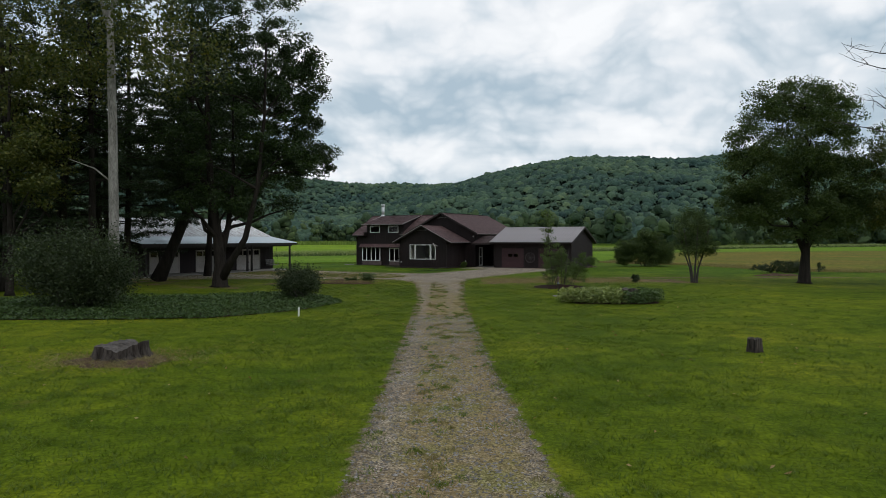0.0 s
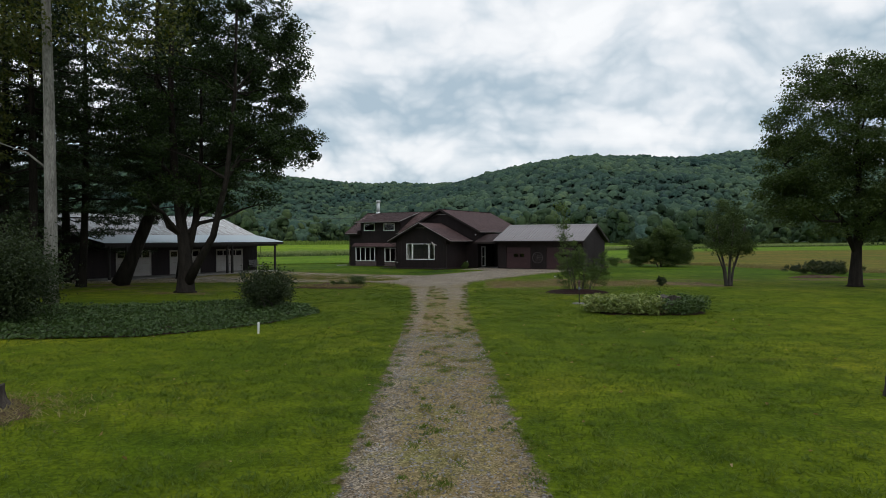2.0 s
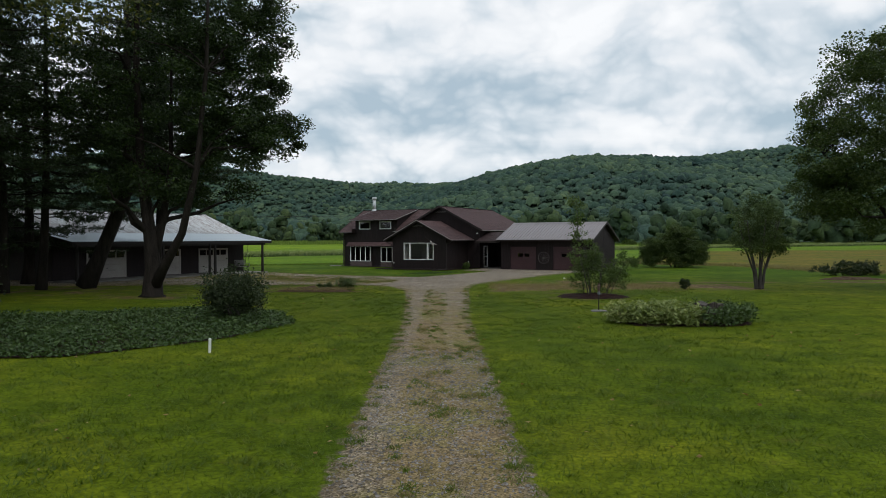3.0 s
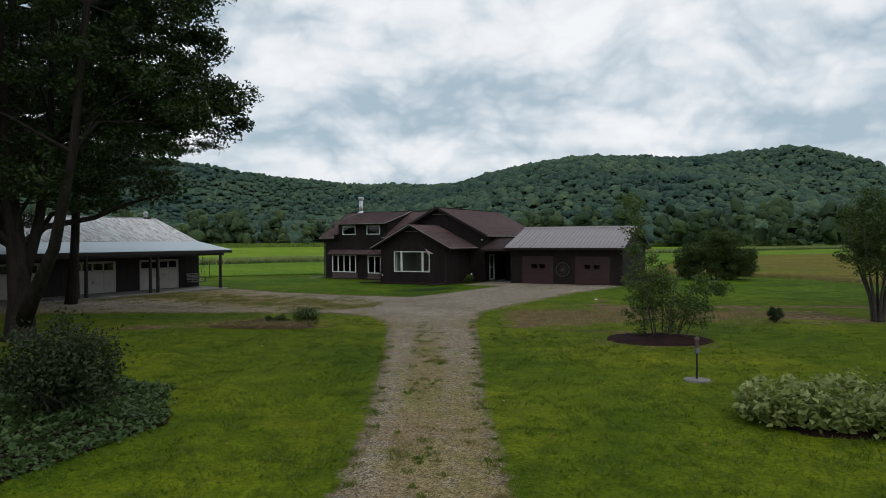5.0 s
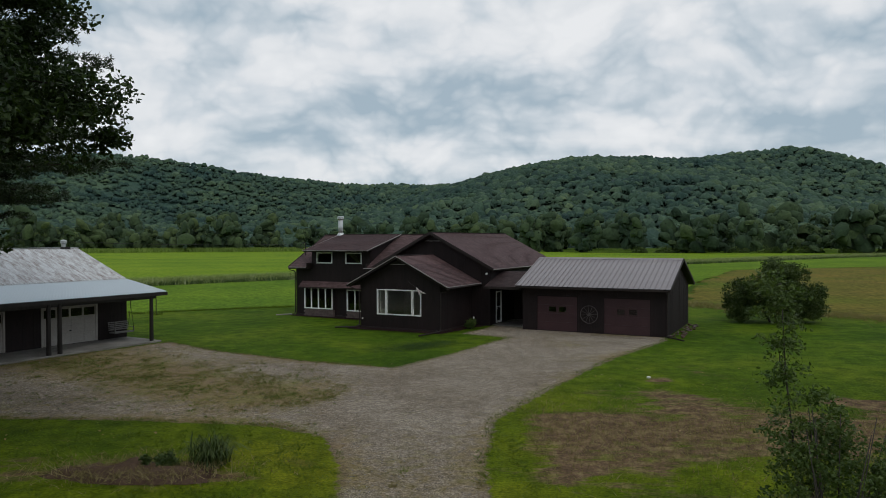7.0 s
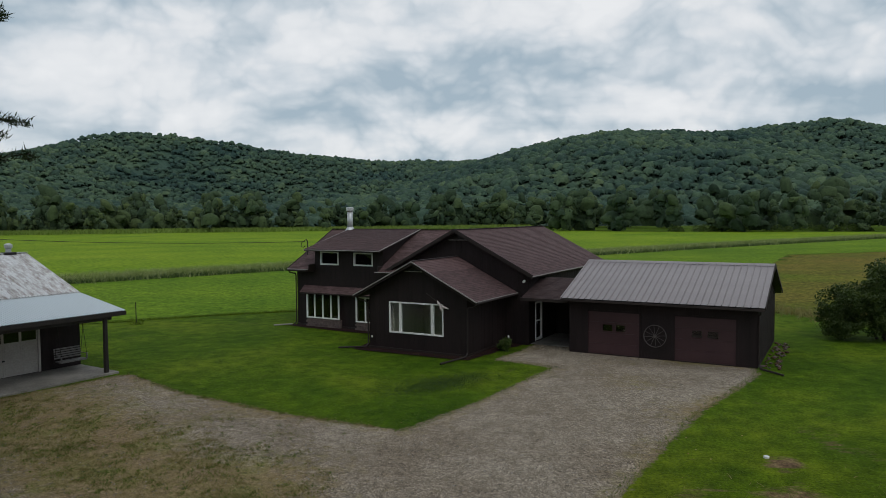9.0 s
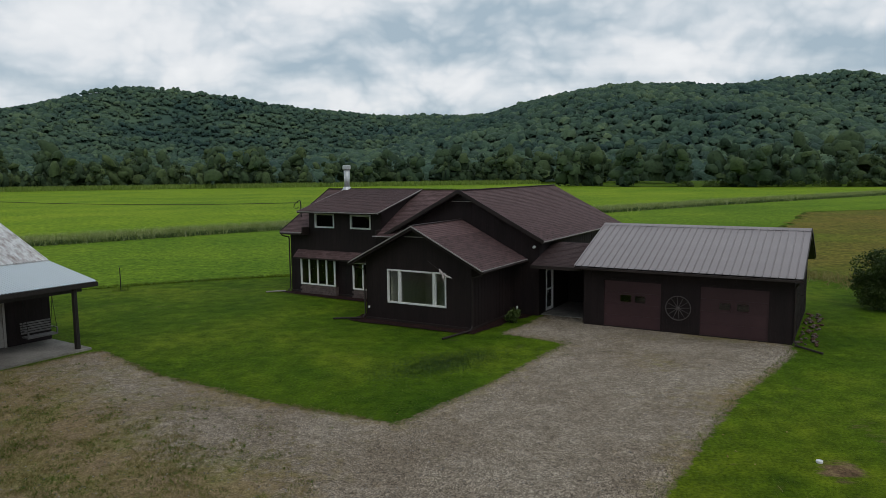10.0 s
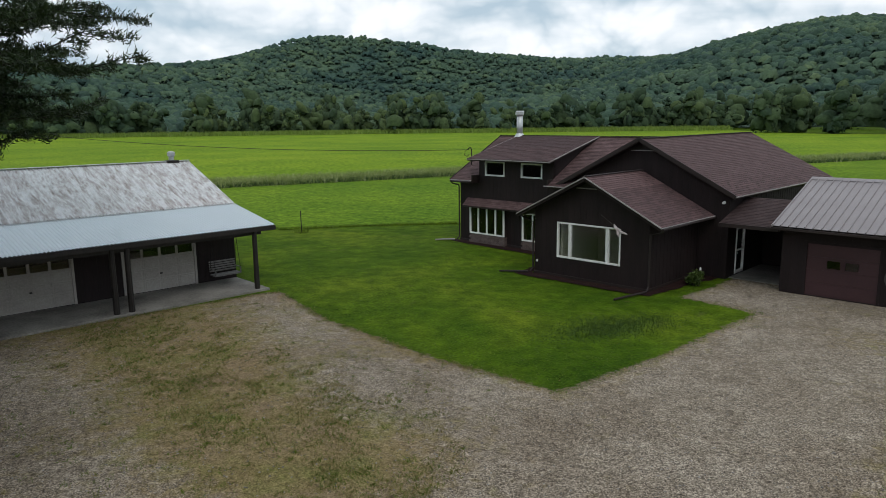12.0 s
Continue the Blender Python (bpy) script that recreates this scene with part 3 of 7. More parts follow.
def sheet(name, poly, z, material, thick=0.0):
    """A flat sheet with the given outline."""
    b = bmesh.new()
    vs = [b.verts.new((x, y, z)) for x, y in poly]
    es = [b.edges.new((vs[k], vs[(k + 1) % len(vs)])) for k in range(len(vs))]
    bmesh.ops.triangle_fill(b, edges=es, use_beauty=True)
    bmesh.ops.recalc_face_normals(b, faces=b.faces[:])
    for f in b.faces:
        if f.normal.z < 0:
            f.normal_flip()
    me = bpy.data.meshes.new(name)
    b.to_mesh(me)
    b.free()
    me.materials.append(material)
    return new(name, me)


# ---- ground, drive and fields ----
R = np.random.default_rng(7)


def ground_height(x, y):
    z = np.array([min(0.0, -0.012 + 0.03 * noise.noise((p * 0.21, q * 0.21, 3.0))) for p, q in zip(x, y)])
    return np.where((np.abs(x) < 60) & (y > -20) & (y < 110), z, -0.012)


def bare_ground(x, y):
    """How worn the lawn is, 0 to 1: the old bed beside the yard, the heap, cut brush, stump and trees."""
    def band(x0, x1, yc, half, k):
        return k * np.clip((x - x0) / 1.5, 0, 1) * np.clip((x1 - x) / 1.5, 0, 1) * np.exp(-((y - yc) / half) ** 2)

    def spot(xc, yc, r, k):
        return k * np.exp(-((x - xc) ** 2 + (y - yc) ** 2) / (r * r))

    b = band(1.4, 18, 54.6, 3.2, 0.84) + band(-14, -4.2, 51.1, 1.2, 0.70) + band(12, 34, 58.6, 0.9, 0.85) + spot(4.6, 56.4, 1.8, 0.3) + spot(6.2, 60.2, 1.8, 0.42) + spot(3.4, 51.0, 2.4, 0.45)
    b += spot(8.1, 62.7, 0.6, 0.8) + spot(7.15, 47.2, 2.5, 0.75) + spot(-8.1, 19.3, 1.35, 1.0) + spot(-15.2, 47.4, 3.0, 0.6) + spot(-23, 52, 6, 0.6) + spot(17.4, 52.4, 1.2, 0.5) + spot(8.6, 59.0, 2.6, 0.45) + spot(10.6, 65.0, 2.0, 0.36)
    return np.clip(b, 0, 1)


def level_sheet():
    """The ground: one sheet to the horizon, fine near the drive, with gentle unevenness."""
    xs = np.unique(np.concatenate([np.linspace(-3000, -60, 14), np.arange(-60, -20, 2), np.arange(-20, 34, 0.5), np.arange(34, 60.1, 2), np.linspace(60, 3000, 14)]))
    ys = np.unique(np.concatenate([np.linspace(-600, -20, 6), np.arange(-20, 14, 2), np.arange(14, 72, 0.5), np.arange(72, 110.1, 2), np.linspace(110, 3500, 18)]))
    X, Y = np.meshgrid(xs, ys)
    x, y = X.ravel(), Y.ravel()
    n, m = X.shape
    idx = np.arange(n * m).reshape(n, m)
    f = np.stack([idx[:-1, :-1], idx[:-1, 1:], idx[1:, 1:], idx[1:, :-1]], -1).reshape(-1, 4)
    me = fast_mesh("ground", np.column_stack([x, y, ground_height(x, y)]), f, True)
    me.attributes.new("bare", "FLOAT", "POINT").data.foreach_set("value", bare_ground(x, y).astype(np.float32))
    return me


ground = part("ground", level_sheet(), M_LAWN)
tagged(ground, "mown green lawn with worn and yellowing patches", "lawn", kind="structure")

DRIVE = [(-0.6, -14), (-0.7, 9.7), (-0.9, 17.7), (-1.15, 26), (-1.45, 36), (-2.05, 45), (-2.6, 51), (-3.6, 54.2), (-5.6, 55.4), (-10, 56), (-16, 56.2), (-24, 55.2),
         (-33, 56), (-33, 62), (-24.3, 60), (-16.3, 72.6), (-15.7, 72.9), (-11.9, 69.7), (-6.7, 66.8), (-2.7, 65.2), (-0.1, 69.2), (2.9, 74.7), (0.3, 76.5),
         (1.6, 78.6), (2.9, 81.3), (4.3, 84.0), (6.2, 83.0), (4.75, 79.2), (12.1, 75.2), (11.6, 73.4), (7.5, 67.6), (5.1, 63.4), (3.3, 60.0), (1.4, 56.2), (0.9, 52),
         (0.95, 46), (0.85, 38), (1.2, 28), (1.6, 17.7), (2.1, 9.7), (2.6, -14)]


def weed_belt(x, y):
    """How near a spot lies to the weedy stretch that crosses the yard, 0 to 1."""
    ax, ay, bx, by = -18.0, 66.5, -5.5, 59.6
    t = np.clip(((x - ax) * (bx - ax) + (y - ay) * (by - ay)) / ((bx - ax) ** 2 + (by - ay) ** 2), 0, 1)
    return np.exp(-((x - ax - t * (bx - ax)) ** 2 + (y - ay - t * (by - ay)) ** 2) / 5.5)


def drive_sheet():
    """The gravel, with a verge of grass round it; its two fields say where gravel ends and where weeds grow."""
    xs, ys = np.arange(-34.2, 13.4, 0.3), np.arange(-14, 85.4, 0.3)
    X, Y = np.meshgrid(xs, ys)
    x, y = X.ravel(), Y.ravel()
    d = edge_distance(x, y, DRIVE) * np.where(inside(x, y, DRIVE), 1, -1)
    idx = np.arange(X.size).reshape(X.shape)
    f = np.stack([idx[:-1, :-1], idx[:-1, 1:], idx[1:, 1:], idx[1:, :-1]], -1).reshape(-1, 4)
    f = f[(d[f] > -0.85).all(1)]
    used = np.unique(f)
    back = np.zeros(X.size, int)
    back[used] = np.arange(len(used))
    x, y, d = x[used], y[used], d[used]
    centre = 0.62 - 0.034 * np.clip(y - 9, 0, 60)
    lane = 0.62 * np.exp(-((x - centre + 0.12) / 0.42) ** 2) + 0.52 * np.exp(-((x - centre - 0.8) / 0.28) ** 2) * np.clip((44 - y) / 8, 0, 1)
    lane *= np.clip((50 - y) / 8, 0.1, 1)
    far = np.clip((-2.0 - x) / 5, 0, 1) * np.clip((y - 53) / 3, 0, 1)
    cloud = np.array([noise.noise((p * 0.19, q * 0.24, 29.0)) for p, q in zip(x, y)])
    yard_right = np.clip((x - 3.5) / 3, 0, 1) * np.clip((y - 58) / 5, 0, 1)
    weedy = weed_belt(x, y)
    growth = lane + far * (0.20 + 0.5 * cloud + 0.55 * weedy) + yard_right * (0.16 + 0.9 * cloud) + 0.24 * np.clip((58 - y) / 8, 0, 1) + 0.3 * np.clip((1.2 - d) / 1.2, 0, 1) * (y > 50)
    low = np.clip(d / 0.5 + 1, 0, 1)
    me = fast_mesh("road", np.column_stack([x, y, 0.012 * low + (ground_height(x, y) + 0.004) * (1 - low)]), back[f], True)
    for key, val in (("verge", np.clip(d / 0.8, -1, 1)), ("growth", np.clip(growth, 0, 1)), ("bare", bare_ground(x, y))):
        me.attributes.new(key, "FLOAT", "POINT").data.foreach_set("value", val.astype(np.float32))
    return me


drive = part("road", drive_sheet(), M_GRAVEL)
tagged(drive, "grey gravel drive with weeds down its middle", "gravel drive", kind="structure")

# hay field behind the mown yard, the strip of tall weeds, and the far field
HAY = [(-130, 45), (-60, 68), (-25, 88.4), (-15, 93.5), (3, 97), (18, 96), (31, 127), (49.5, 163), (68, 170), (85, 177), (150, 185), (165, 278), (107, 239), (44, 188), (18, 165), (-28, 132), (-45, 115), (-150, 10)]
hay = sheet("field", ragged(HAY, 4, 0.8, 4.0), 0.03, M_HAY)
tagged(hay, "bright green hay field behind the yard", "field", kind="structure")
HAYFAR = [(-150, 16), (-46, 119), (-28, 137), (18, 169), (44, 192), (107, 244), (165, 284), (250, 280), (125, 303), (55, 330), (36, 358), (22, 416), (-133, 379), (-284, 317), (-420, 255), (-420, 60)]
hay_far = sheet("field", ragged(HAYFAR, 8, 1.0, 6.0), 0.03, M_HAYFAR)
tagged(hay_far, "bright yellow-green hay field reaching to the woods", "field", kind="structure")
BROWN = [(19.5, 96), (24, 88), (29, 85.5), (33, 70), (60, 60), (150, 55), (150, 184), (85, 176), (68, 169), (49.5, 162), (31, 126)]
brown_field = sheet("field", ragged(BROWN, 1.2, 2.2, 8.0), 0.045, M_BROWNF)
tagged(brown_field, "ripe brown field of seeded grass", "field", kind="structure")


def along(line, n, width, rng):
    """Random feet along a broken line."""
    p = np.array(line, float)
    seg = np.hypot(*(p[1:] - p[:-1]).T)
    k = rng.choice(len(seg), n, p=seg / seg.sum())
    t = rng.random(n)[:, None]
    q = p[k] * (1 - t) + p[k + 1] * t
    d = (p[k + 1] - p[k]) / seg[k][:, None]
    q = q + np.stack([-d[:, 1], d[:, 0]], 1) * (rng.normal(size=n) * width * 0.45)[:, None]
    return np.column_stack([q, np.zeros(n)])


STRIP = [(-150, 13), (-46, 117), (-28, 134.5), (18, 167), (44, 190), (107, 241.5), (165, 281)]
tagged(part("weed_strip", blade_mesh("weed_strip", along(STRIP[:4], 82000, 2.9, R), 0.95, 0.065, R, 0.5), M_WEED),
       "strip of tall seeding weeds between two hay fields", "tall weeds", kind="stuff")
tagged(part("weed_strip", blade_mesh("weed_strip", along(STRIP[3:], 34000, 2.8, R), 1.0, 0.11, R, 0.5), M_WEED),
       "strip of rough grass between two hay fields", "tall weeds", kind="stuff")
# darker, shorter blades added for the shadow line under the weeds
tagged(part("weed_strip", blade_mesh("weed_strip", along([(x + 1.3, y - 1.8) for x, y in STRIP], 30000, 0.9, R), 0.55, 0.10, R, 0.4), M_COVER),
       "dark blades standing in for shade along the foot of the weed strip", "tall weeds", kind="stuff")
TRACK = [(-60, 68), (-25, 88.5), (-15, 93.5), (3, 97)]
tagged(part("weed_edge", blade_mesh("weed_edge", along(TRACK, 7000, 0.5, R), 0.17, 0.04, R), M_BLADE),
       "ragged unmown edge of the yard", "grass", kind="stuff")
CORN = [(-420, 257), (-284, 319), (-133, 381), (22, 418)]
tagged(part("corn_strip", blade_mesh("corn_strip", along(CORN, 50000, 8.0, R), 2.0, 0.42, R, 0.25), M_CORN), "strip of standing corn before the woods", "corn", kind="stuff")
tagged(part("field_edge_grass", blade_mesh("field_edge_grass", along([(19.5, 96), (24, 88), (29, 85.5), (33, 70), (60, 60)], 14000, 2.4, R), 0.28, 0.035, R, 0.8), M_STRAWB),
       "tall dry grass along the brown field", "grass", kind="stuff")

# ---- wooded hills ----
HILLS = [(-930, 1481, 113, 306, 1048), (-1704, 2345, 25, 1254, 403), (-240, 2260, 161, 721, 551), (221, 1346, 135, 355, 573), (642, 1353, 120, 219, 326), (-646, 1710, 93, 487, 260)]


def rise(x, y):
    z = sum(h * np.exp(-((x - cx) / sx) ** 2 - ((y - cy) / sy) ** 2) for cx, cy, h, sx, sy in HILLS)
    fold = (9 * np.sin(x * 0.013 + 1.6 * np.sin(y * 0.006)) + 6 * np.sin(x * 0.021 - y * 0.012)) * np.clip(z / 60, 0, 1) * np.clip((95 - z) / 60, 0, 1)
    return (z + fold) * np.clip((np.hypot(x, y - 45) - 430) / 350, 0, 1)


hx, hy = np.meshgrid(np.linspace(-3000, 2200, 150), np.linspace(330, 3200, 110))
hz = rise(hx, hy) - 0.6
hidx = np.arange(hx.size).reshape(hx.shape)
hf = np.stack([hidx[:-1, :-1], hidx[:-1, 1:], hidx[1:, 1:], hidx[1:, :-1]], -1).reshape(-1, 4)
tagged(part("hill", fast_mesh("hill", np.stack([hx, hy, hz], -1).reshape(-1, 3), hf, True), M_HAZYWOODS), "rounded hills under unbroken green woods", "hill", kind="structure")


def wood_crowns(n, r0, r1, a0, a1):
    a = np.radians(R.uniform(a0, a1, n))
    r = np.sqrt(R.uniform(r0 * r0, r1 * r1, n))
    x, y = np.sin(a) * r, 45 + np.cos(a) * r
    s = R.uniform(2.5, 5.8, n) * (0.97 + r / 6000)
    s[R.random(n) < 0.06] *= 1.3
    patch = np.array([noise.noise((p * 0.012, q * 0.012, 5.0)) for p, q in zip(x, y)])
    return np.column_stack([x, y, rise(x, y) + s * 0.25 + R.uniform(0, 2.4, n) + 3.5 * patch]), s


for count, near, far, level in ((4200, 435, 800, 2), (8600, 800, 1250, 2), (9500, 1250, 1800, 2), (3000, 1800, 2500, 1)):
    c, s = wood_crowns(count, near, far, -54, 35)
    tagged(part("hillside_woods", lumps("hillside_woods", c, s, level, R, 0.13, 0.92, True, -0.15, 0.13), M_HAZYWOODS), "dense green woods covering the hillside", "woods", kind="stuff")


def tree_row(line, n, tall, deep):
    """A belt of trees: several leafy masses over each foot."""
    feet = along(line, n, deep, R)
    cs, rs = [], []
    for x, y, _ in feet:
        h = tall * R.uniform(0.55, 1.2)
        w = h * R.uniform(0.24, 0.36)
        for _k in range(10):
            u = R.uniform(0.12, 0.86)
            spread = w * (1.1 - abs(u - 0.4) * 1.3)
            cs.append((x + R.normal() * spread * 0.5, y + R.normal() * spread * 0.5, h * u))
            rs.append(w * R.uniform(0.38, 0.60) * (1.1 - 0.4 * u))
    return np.array(cs), np.array(rs)


for line, n, tall, deep, level in (([(-480, 235), (-290, 328), (-133, 392), (24, 430)], 120, 16.5, 12, 2), ([(36, 368), (60, 338), (128, 312), (260, 295), (400, 300)], 84, 16.5, 12, 2),
                                   ([(-490, 275), (-290, 365), (20, 470), (140, 355), (420, 340)], 140, 20, 24, 2)):
    c, s = tree_row(line, n, tall, deep)
    tagged(part("tree_belt", lumps("tree_belt", c, s, 2, R, 0.10, 1.08, True, -0.6), M_TREELINE), "belt of leafy trees along the far field edge", "woods", kind="stuff")
    k = np.repeat(np.arange(len(c)), 26)
    dirs = R.normal(size=(len(k), 3))
    dirs /= np.linalg.norm(dirs, axis=1)[:, None]
    tagged(part("tree_belt", leaf_mesh("tree_belt", c[k] + dirs * (s[k] * R.uniform(0.85, 1.3, len(k)))[:, None], 0.8, R, 0.0, 0.8), M_TREELINE), "leafy outer boughs of the far trees", "woods", kind="stuff")


# low pale scrub at the foot of the belt
scrub = np.concatenate([along([(-300, 316), (-215, 352)], 46, 5, R), along([(70, 328), (210, 296)], 34, 5, R), along([(-60, 404), (10, 424)], 14, 4, R)])
sr_ = R.uniform(1.3, 3.2, len(scrub))
k = np.repeat(np.arange(len(scrub)), 260)
dirs = R.normal(size=(len(k), 3))
dirs /= np.linalg.norm(dirs, axis=1)[:, None]
dirs[:, 2] = np.abs(dirs[:, 2])
tagged(part("scrub", leaf_mesh("scrub", scrub[k] + dirs * (sr_[k] * R.uniform(0.3, 1.1, len(k)) ** 0.5)[:, None], 0.5, R, 0.0, 0.8), M_OPEN), "low pale green scrub before the woods", "scrub", kind="stuff")


# ---- building helpers ----
def wall_along(shape, u0, u1, v0, v1, z0, z1, holes=()):
    """A wall running in x from u0 to u1, with rectangular openings (u0, u1, z0, z1) cut through."""
    cuts = sorted({u0, u1, *(c for h in holes for c in h[:2])})
    for a, b in zip(cuts, cuts[1:]):
        lo = z0
        for h in sorted((h for h in holes if h[0] <= a + 1e-6 and h[1] >= b - 1e-6), key=lambda q: q[2]):
            if h[2] > lo:
                shape.box(a, b, v0, v1, lo, h[2])
            lo = h[3]
        if z1 > lo:
            shape.box(a, b, v0, v1, lo, z1)
    return shape


def wall_across(shape, v0, v1, u0, u1, z0, z1, holes=()):
    """The same, running in y."""
    cuts = sorted({v0, v1, *(c for h in holes for c in h[:2])})
    for a, b in zip(cuts, cuts[1:]):
        lo = z0
        for h in sorted((h for h in holes if h[0] <= a + 1e-6 and h[1] >= b - 1e-6), key=lambda q: q[2]):
            if h[2] > lo:
                shape.box(u0, u1, a, b, lo, h[2])
            lo = h[3]
        if z1 > lo:
            shape.box(u0, u1, a, b, lo, z1)
    return shape


def battens(shape, u0, u1, v, top, z0=0.1, holes=(), step=0.305, wide=0.045, proud=0.009):
    """Upright battens on a wall that faces -y; top(u) is their upper end."""
    n = int((u1 - u0) / step)
    for k in range(n + 1):
        u = u0 + 0.03 + k * (u1 - u0 - 0.06) / n
        lo = z0
        for h in sorted((h for h in holes if h[0] - 0.05 < u < h[1] + 0.05), key=lambda q: q[2]):
            if h[2] - 0.05 > lo:
                shape.box(u - wide / 2, u + wide / 2, v - proud, v + 0.004, lo, h[2] - 0.05)
            lo = h[3] + 0.05
        if top(u) > lo:
            shape.box(u - wide / 2, u + wide / 2, v - proud, v + 0.004, lo, top(u))
    return shape


def battens_across(shape, v0, v1, u, top, side, z0=0.1, step=0.305, wide=0.045, proud=0.009):
    n = int((v1 - v0) / step)
    for k in range(n + 1):
        v = v0 + 0.03 + k * (v1 - v0 - 0.06) / n
        a, b = (u - 0.004, u + proud) if side > 0 else (u - proud, u + 0.004)
        shape.box(a, b, v - wide / 2, v + wide / 2, z0, top(v))
    return shape


def beam(shape, p, q, wide, tall):
    """A straight bar of rectangular section from p to q."""
    p, q = Vector(p), Vector(q)
    d = (q - p).normalized()
    side = d.cross(Vector((0, 0, 1))).normalized() * (wide / 2)
    up = side.cross(d).normalized() * (tall / 2)
    o = [side + up, -side + up, -side - up, side - up]
    return shape.prism(o, p, q)


def tab_shape(wide, long):
    """One shingle tab: 7 mm thick at its lower edge, running out upwards."""
    s = Shape()
    o = [(0, 0, 0), (wide, 0, 0), (wide, long, 0), (0, long, 0)]
    s.v = o + [(0, 0, 0.007), (wide, 0, 0.007), (wide, long, 0.002), (0, long, 0.002)]
    s.f = [(0, 3, 2, 1), (4, 5, 6, 7), (0, 1, 5, 4), (1, 2, 6, 5), (2, 3, 7, 6), (3, 0, 4, 7)]
    s.uv = [None] * 6
    return s


def lay_tabs(ob, p0, p1, q0, nrm, rows, tabs):
    """Single shingle tabs on a slope, from the eave up; those past the count are joined."""
    wide, pitch = (p1 - p0).length, (q0 - p0).length / rows
    along, up = (p1 - p0) / wide, (q0 - p0).normalized()
    if along.cross(up).dot(nrm) < 0:
        p0, along = p1, -along
    turn = Matrix((along, up, nrm)).transposed().to_4x4()
    full = tab_shape(0.314, pitch * 0.97).mesh("shingle")
    full.materials.append(M_TAB)
    half = tab_shape(0.154, pitch * 0.97).mesh("shingle")
    half.materials.append(M_TAB)
    rest = Shape()
    for k in range(rows):
        u = 0.0
        while u < wide - 0.1:
            short = (u == 0.0 and k % 2 == 1) or u + 0.314 > wide
            m = Matrix.Translation(p0 + along * (u + 0.003) + up * (k * pitch - 0.004) + nrm * 0.0125) @ turn @ Matrix.Rotation(-math.atan2(0.009, pitch), 4, "X")
            if tabs > 0:
                part("shingle", half if short else full, None, ob, at=m)
                tabs -= 1
            else:
                i = len(rest.v)
                t = tab_shape(0.154 if short else 0.314, pitch * 0.97)
                rest.v.extend(tuple(m @ Vector(p)) for p in t.v)
                rest.f.extend(tuple(i + q for q in f) for f in t.f)
                rest.uv.extend(t.uv)
            u += 0.16 if short else 0.32
    if rest.f:
        tagged(part("shingle_rest", rest, M_TAB, ob), kind="stuff")


def shingle_slope(name, p0, p1, q0, q1, parent, deck=0.14, row=0.145, mat=None, tabs=0):
    """A roof slope from the eave p0-p1 up to q0-q1, in overlapping courses on a deck."""
    p0, p1, q0, q1 = (Vector(p) for p in (p0, p1, q0, q1))
    nrm = (p1 - p0).cross(q0 - p0).normalized()
    if nrm.z < 0:
        nrm = -nrm
    rows = max(2, int((q0 - p0).length / row))
    wide, up = (p1 - p0).length, (q0 - p0).length
    s = Shape()
    for k in range(rows):
        a, b = k / rows, (k + 1) / rows
        wob = 0.005 * noise.noise((k * 1.7, wide, 0.5))
        la, lb = p0.lerp(q0, a) + nrm * (0.011 + wob), p1.lerp(q1, a) + nrm * (0.011 - wob)
        ha, hb = p0.lerp(q0, b) + nrm * 0.002, p1.lerp(q1, b) + nrm * 0.002
        s.face([la, lb, hb, ha], [(0, a * up), (wide, a * up), (wide, b * up), (0, b * up)])
        s.face([p0.lerp(q0, a) + nrm * 0.002, p1.lerp(q1, a) + nrm * 0.002, lb, la], [(0, a * up), (wide, a * up), (wide, a * up), (0, a * up)])
    ob = part(name, s, mat or M_SHINGLE, parent)
    d = Shape()
    o = [p0, p1, q1, q0]
    i = len(d.v)
    d.v.extend(tuple(p - nrm * 0.002) for p in o)
    d.v.extend(tuple(p - nrm * deck) for p in o)
    for f in ((0, 1, 2, 3), (7, 6, 5, 4), (0, 4, 5, 1), (1, 5, 6, 2), (2, 6, 7, 3), (3, 7, 4, 0)):
        d.f.append(tuple(i + k for k in f))
        d.uv.append(None)
    part("roof_deck", d, M_TRIMBROWN, ob)
    if tabs:
        lay_tabs(ob, p0, p1, q0, nrm, rows, tabs)
    return ob


def drip(parent, pts, name="drip_edge", mat=None, wide=0.035, tall=0.05):
    s = Shape()
    for p, q in zip(pts, pts[1:]):
        beam(s, p, q, wide, tall)
    return part(name, s, mat or M_PALE, parent)


def window(parent, u0, u1, v, z0, z1, bars, name="window", border=0.075, depth=0.1, label="white-framed window"):
    """A window in a wall that faces -y: outer frame, upright bars and one pane in each light."""
    s = Shape()
    y0, y1 = v - 0.035, v + depth
    s.box(u0, u1, y0, y1, z0, z0 + border, chamfer=0.006)
    s.box(u0, u1, y0, y1, z1 - border, z1, chamfer=0.006)
    s.box(u0, u0 + border, y0, y1, z0 + border, z1 - border, chamfer=0.006)
    s.box(u1 - border, u1, y0, y1, z0 + border, z1 - border, chamfer=0.006)
    edges = [u0 + border]
    for a, b in bars:
        s.box(a, b, y0 + 0.01, y1, z0 + border, z1 - border, chamfer=0.006)
        edges += [a, b]
    edges.append(u1 - border)
    w = part(name, s, M_WHITE, parent, label)
    for a, b in zip(edges[::2], edges[1::2]):
        p = part("pane", Shape().box(a, b, v + 0.03, v + 0.036, z0 + border, z1 - border), M_GLASS, w)
        p.visible_shadow = False
    return w


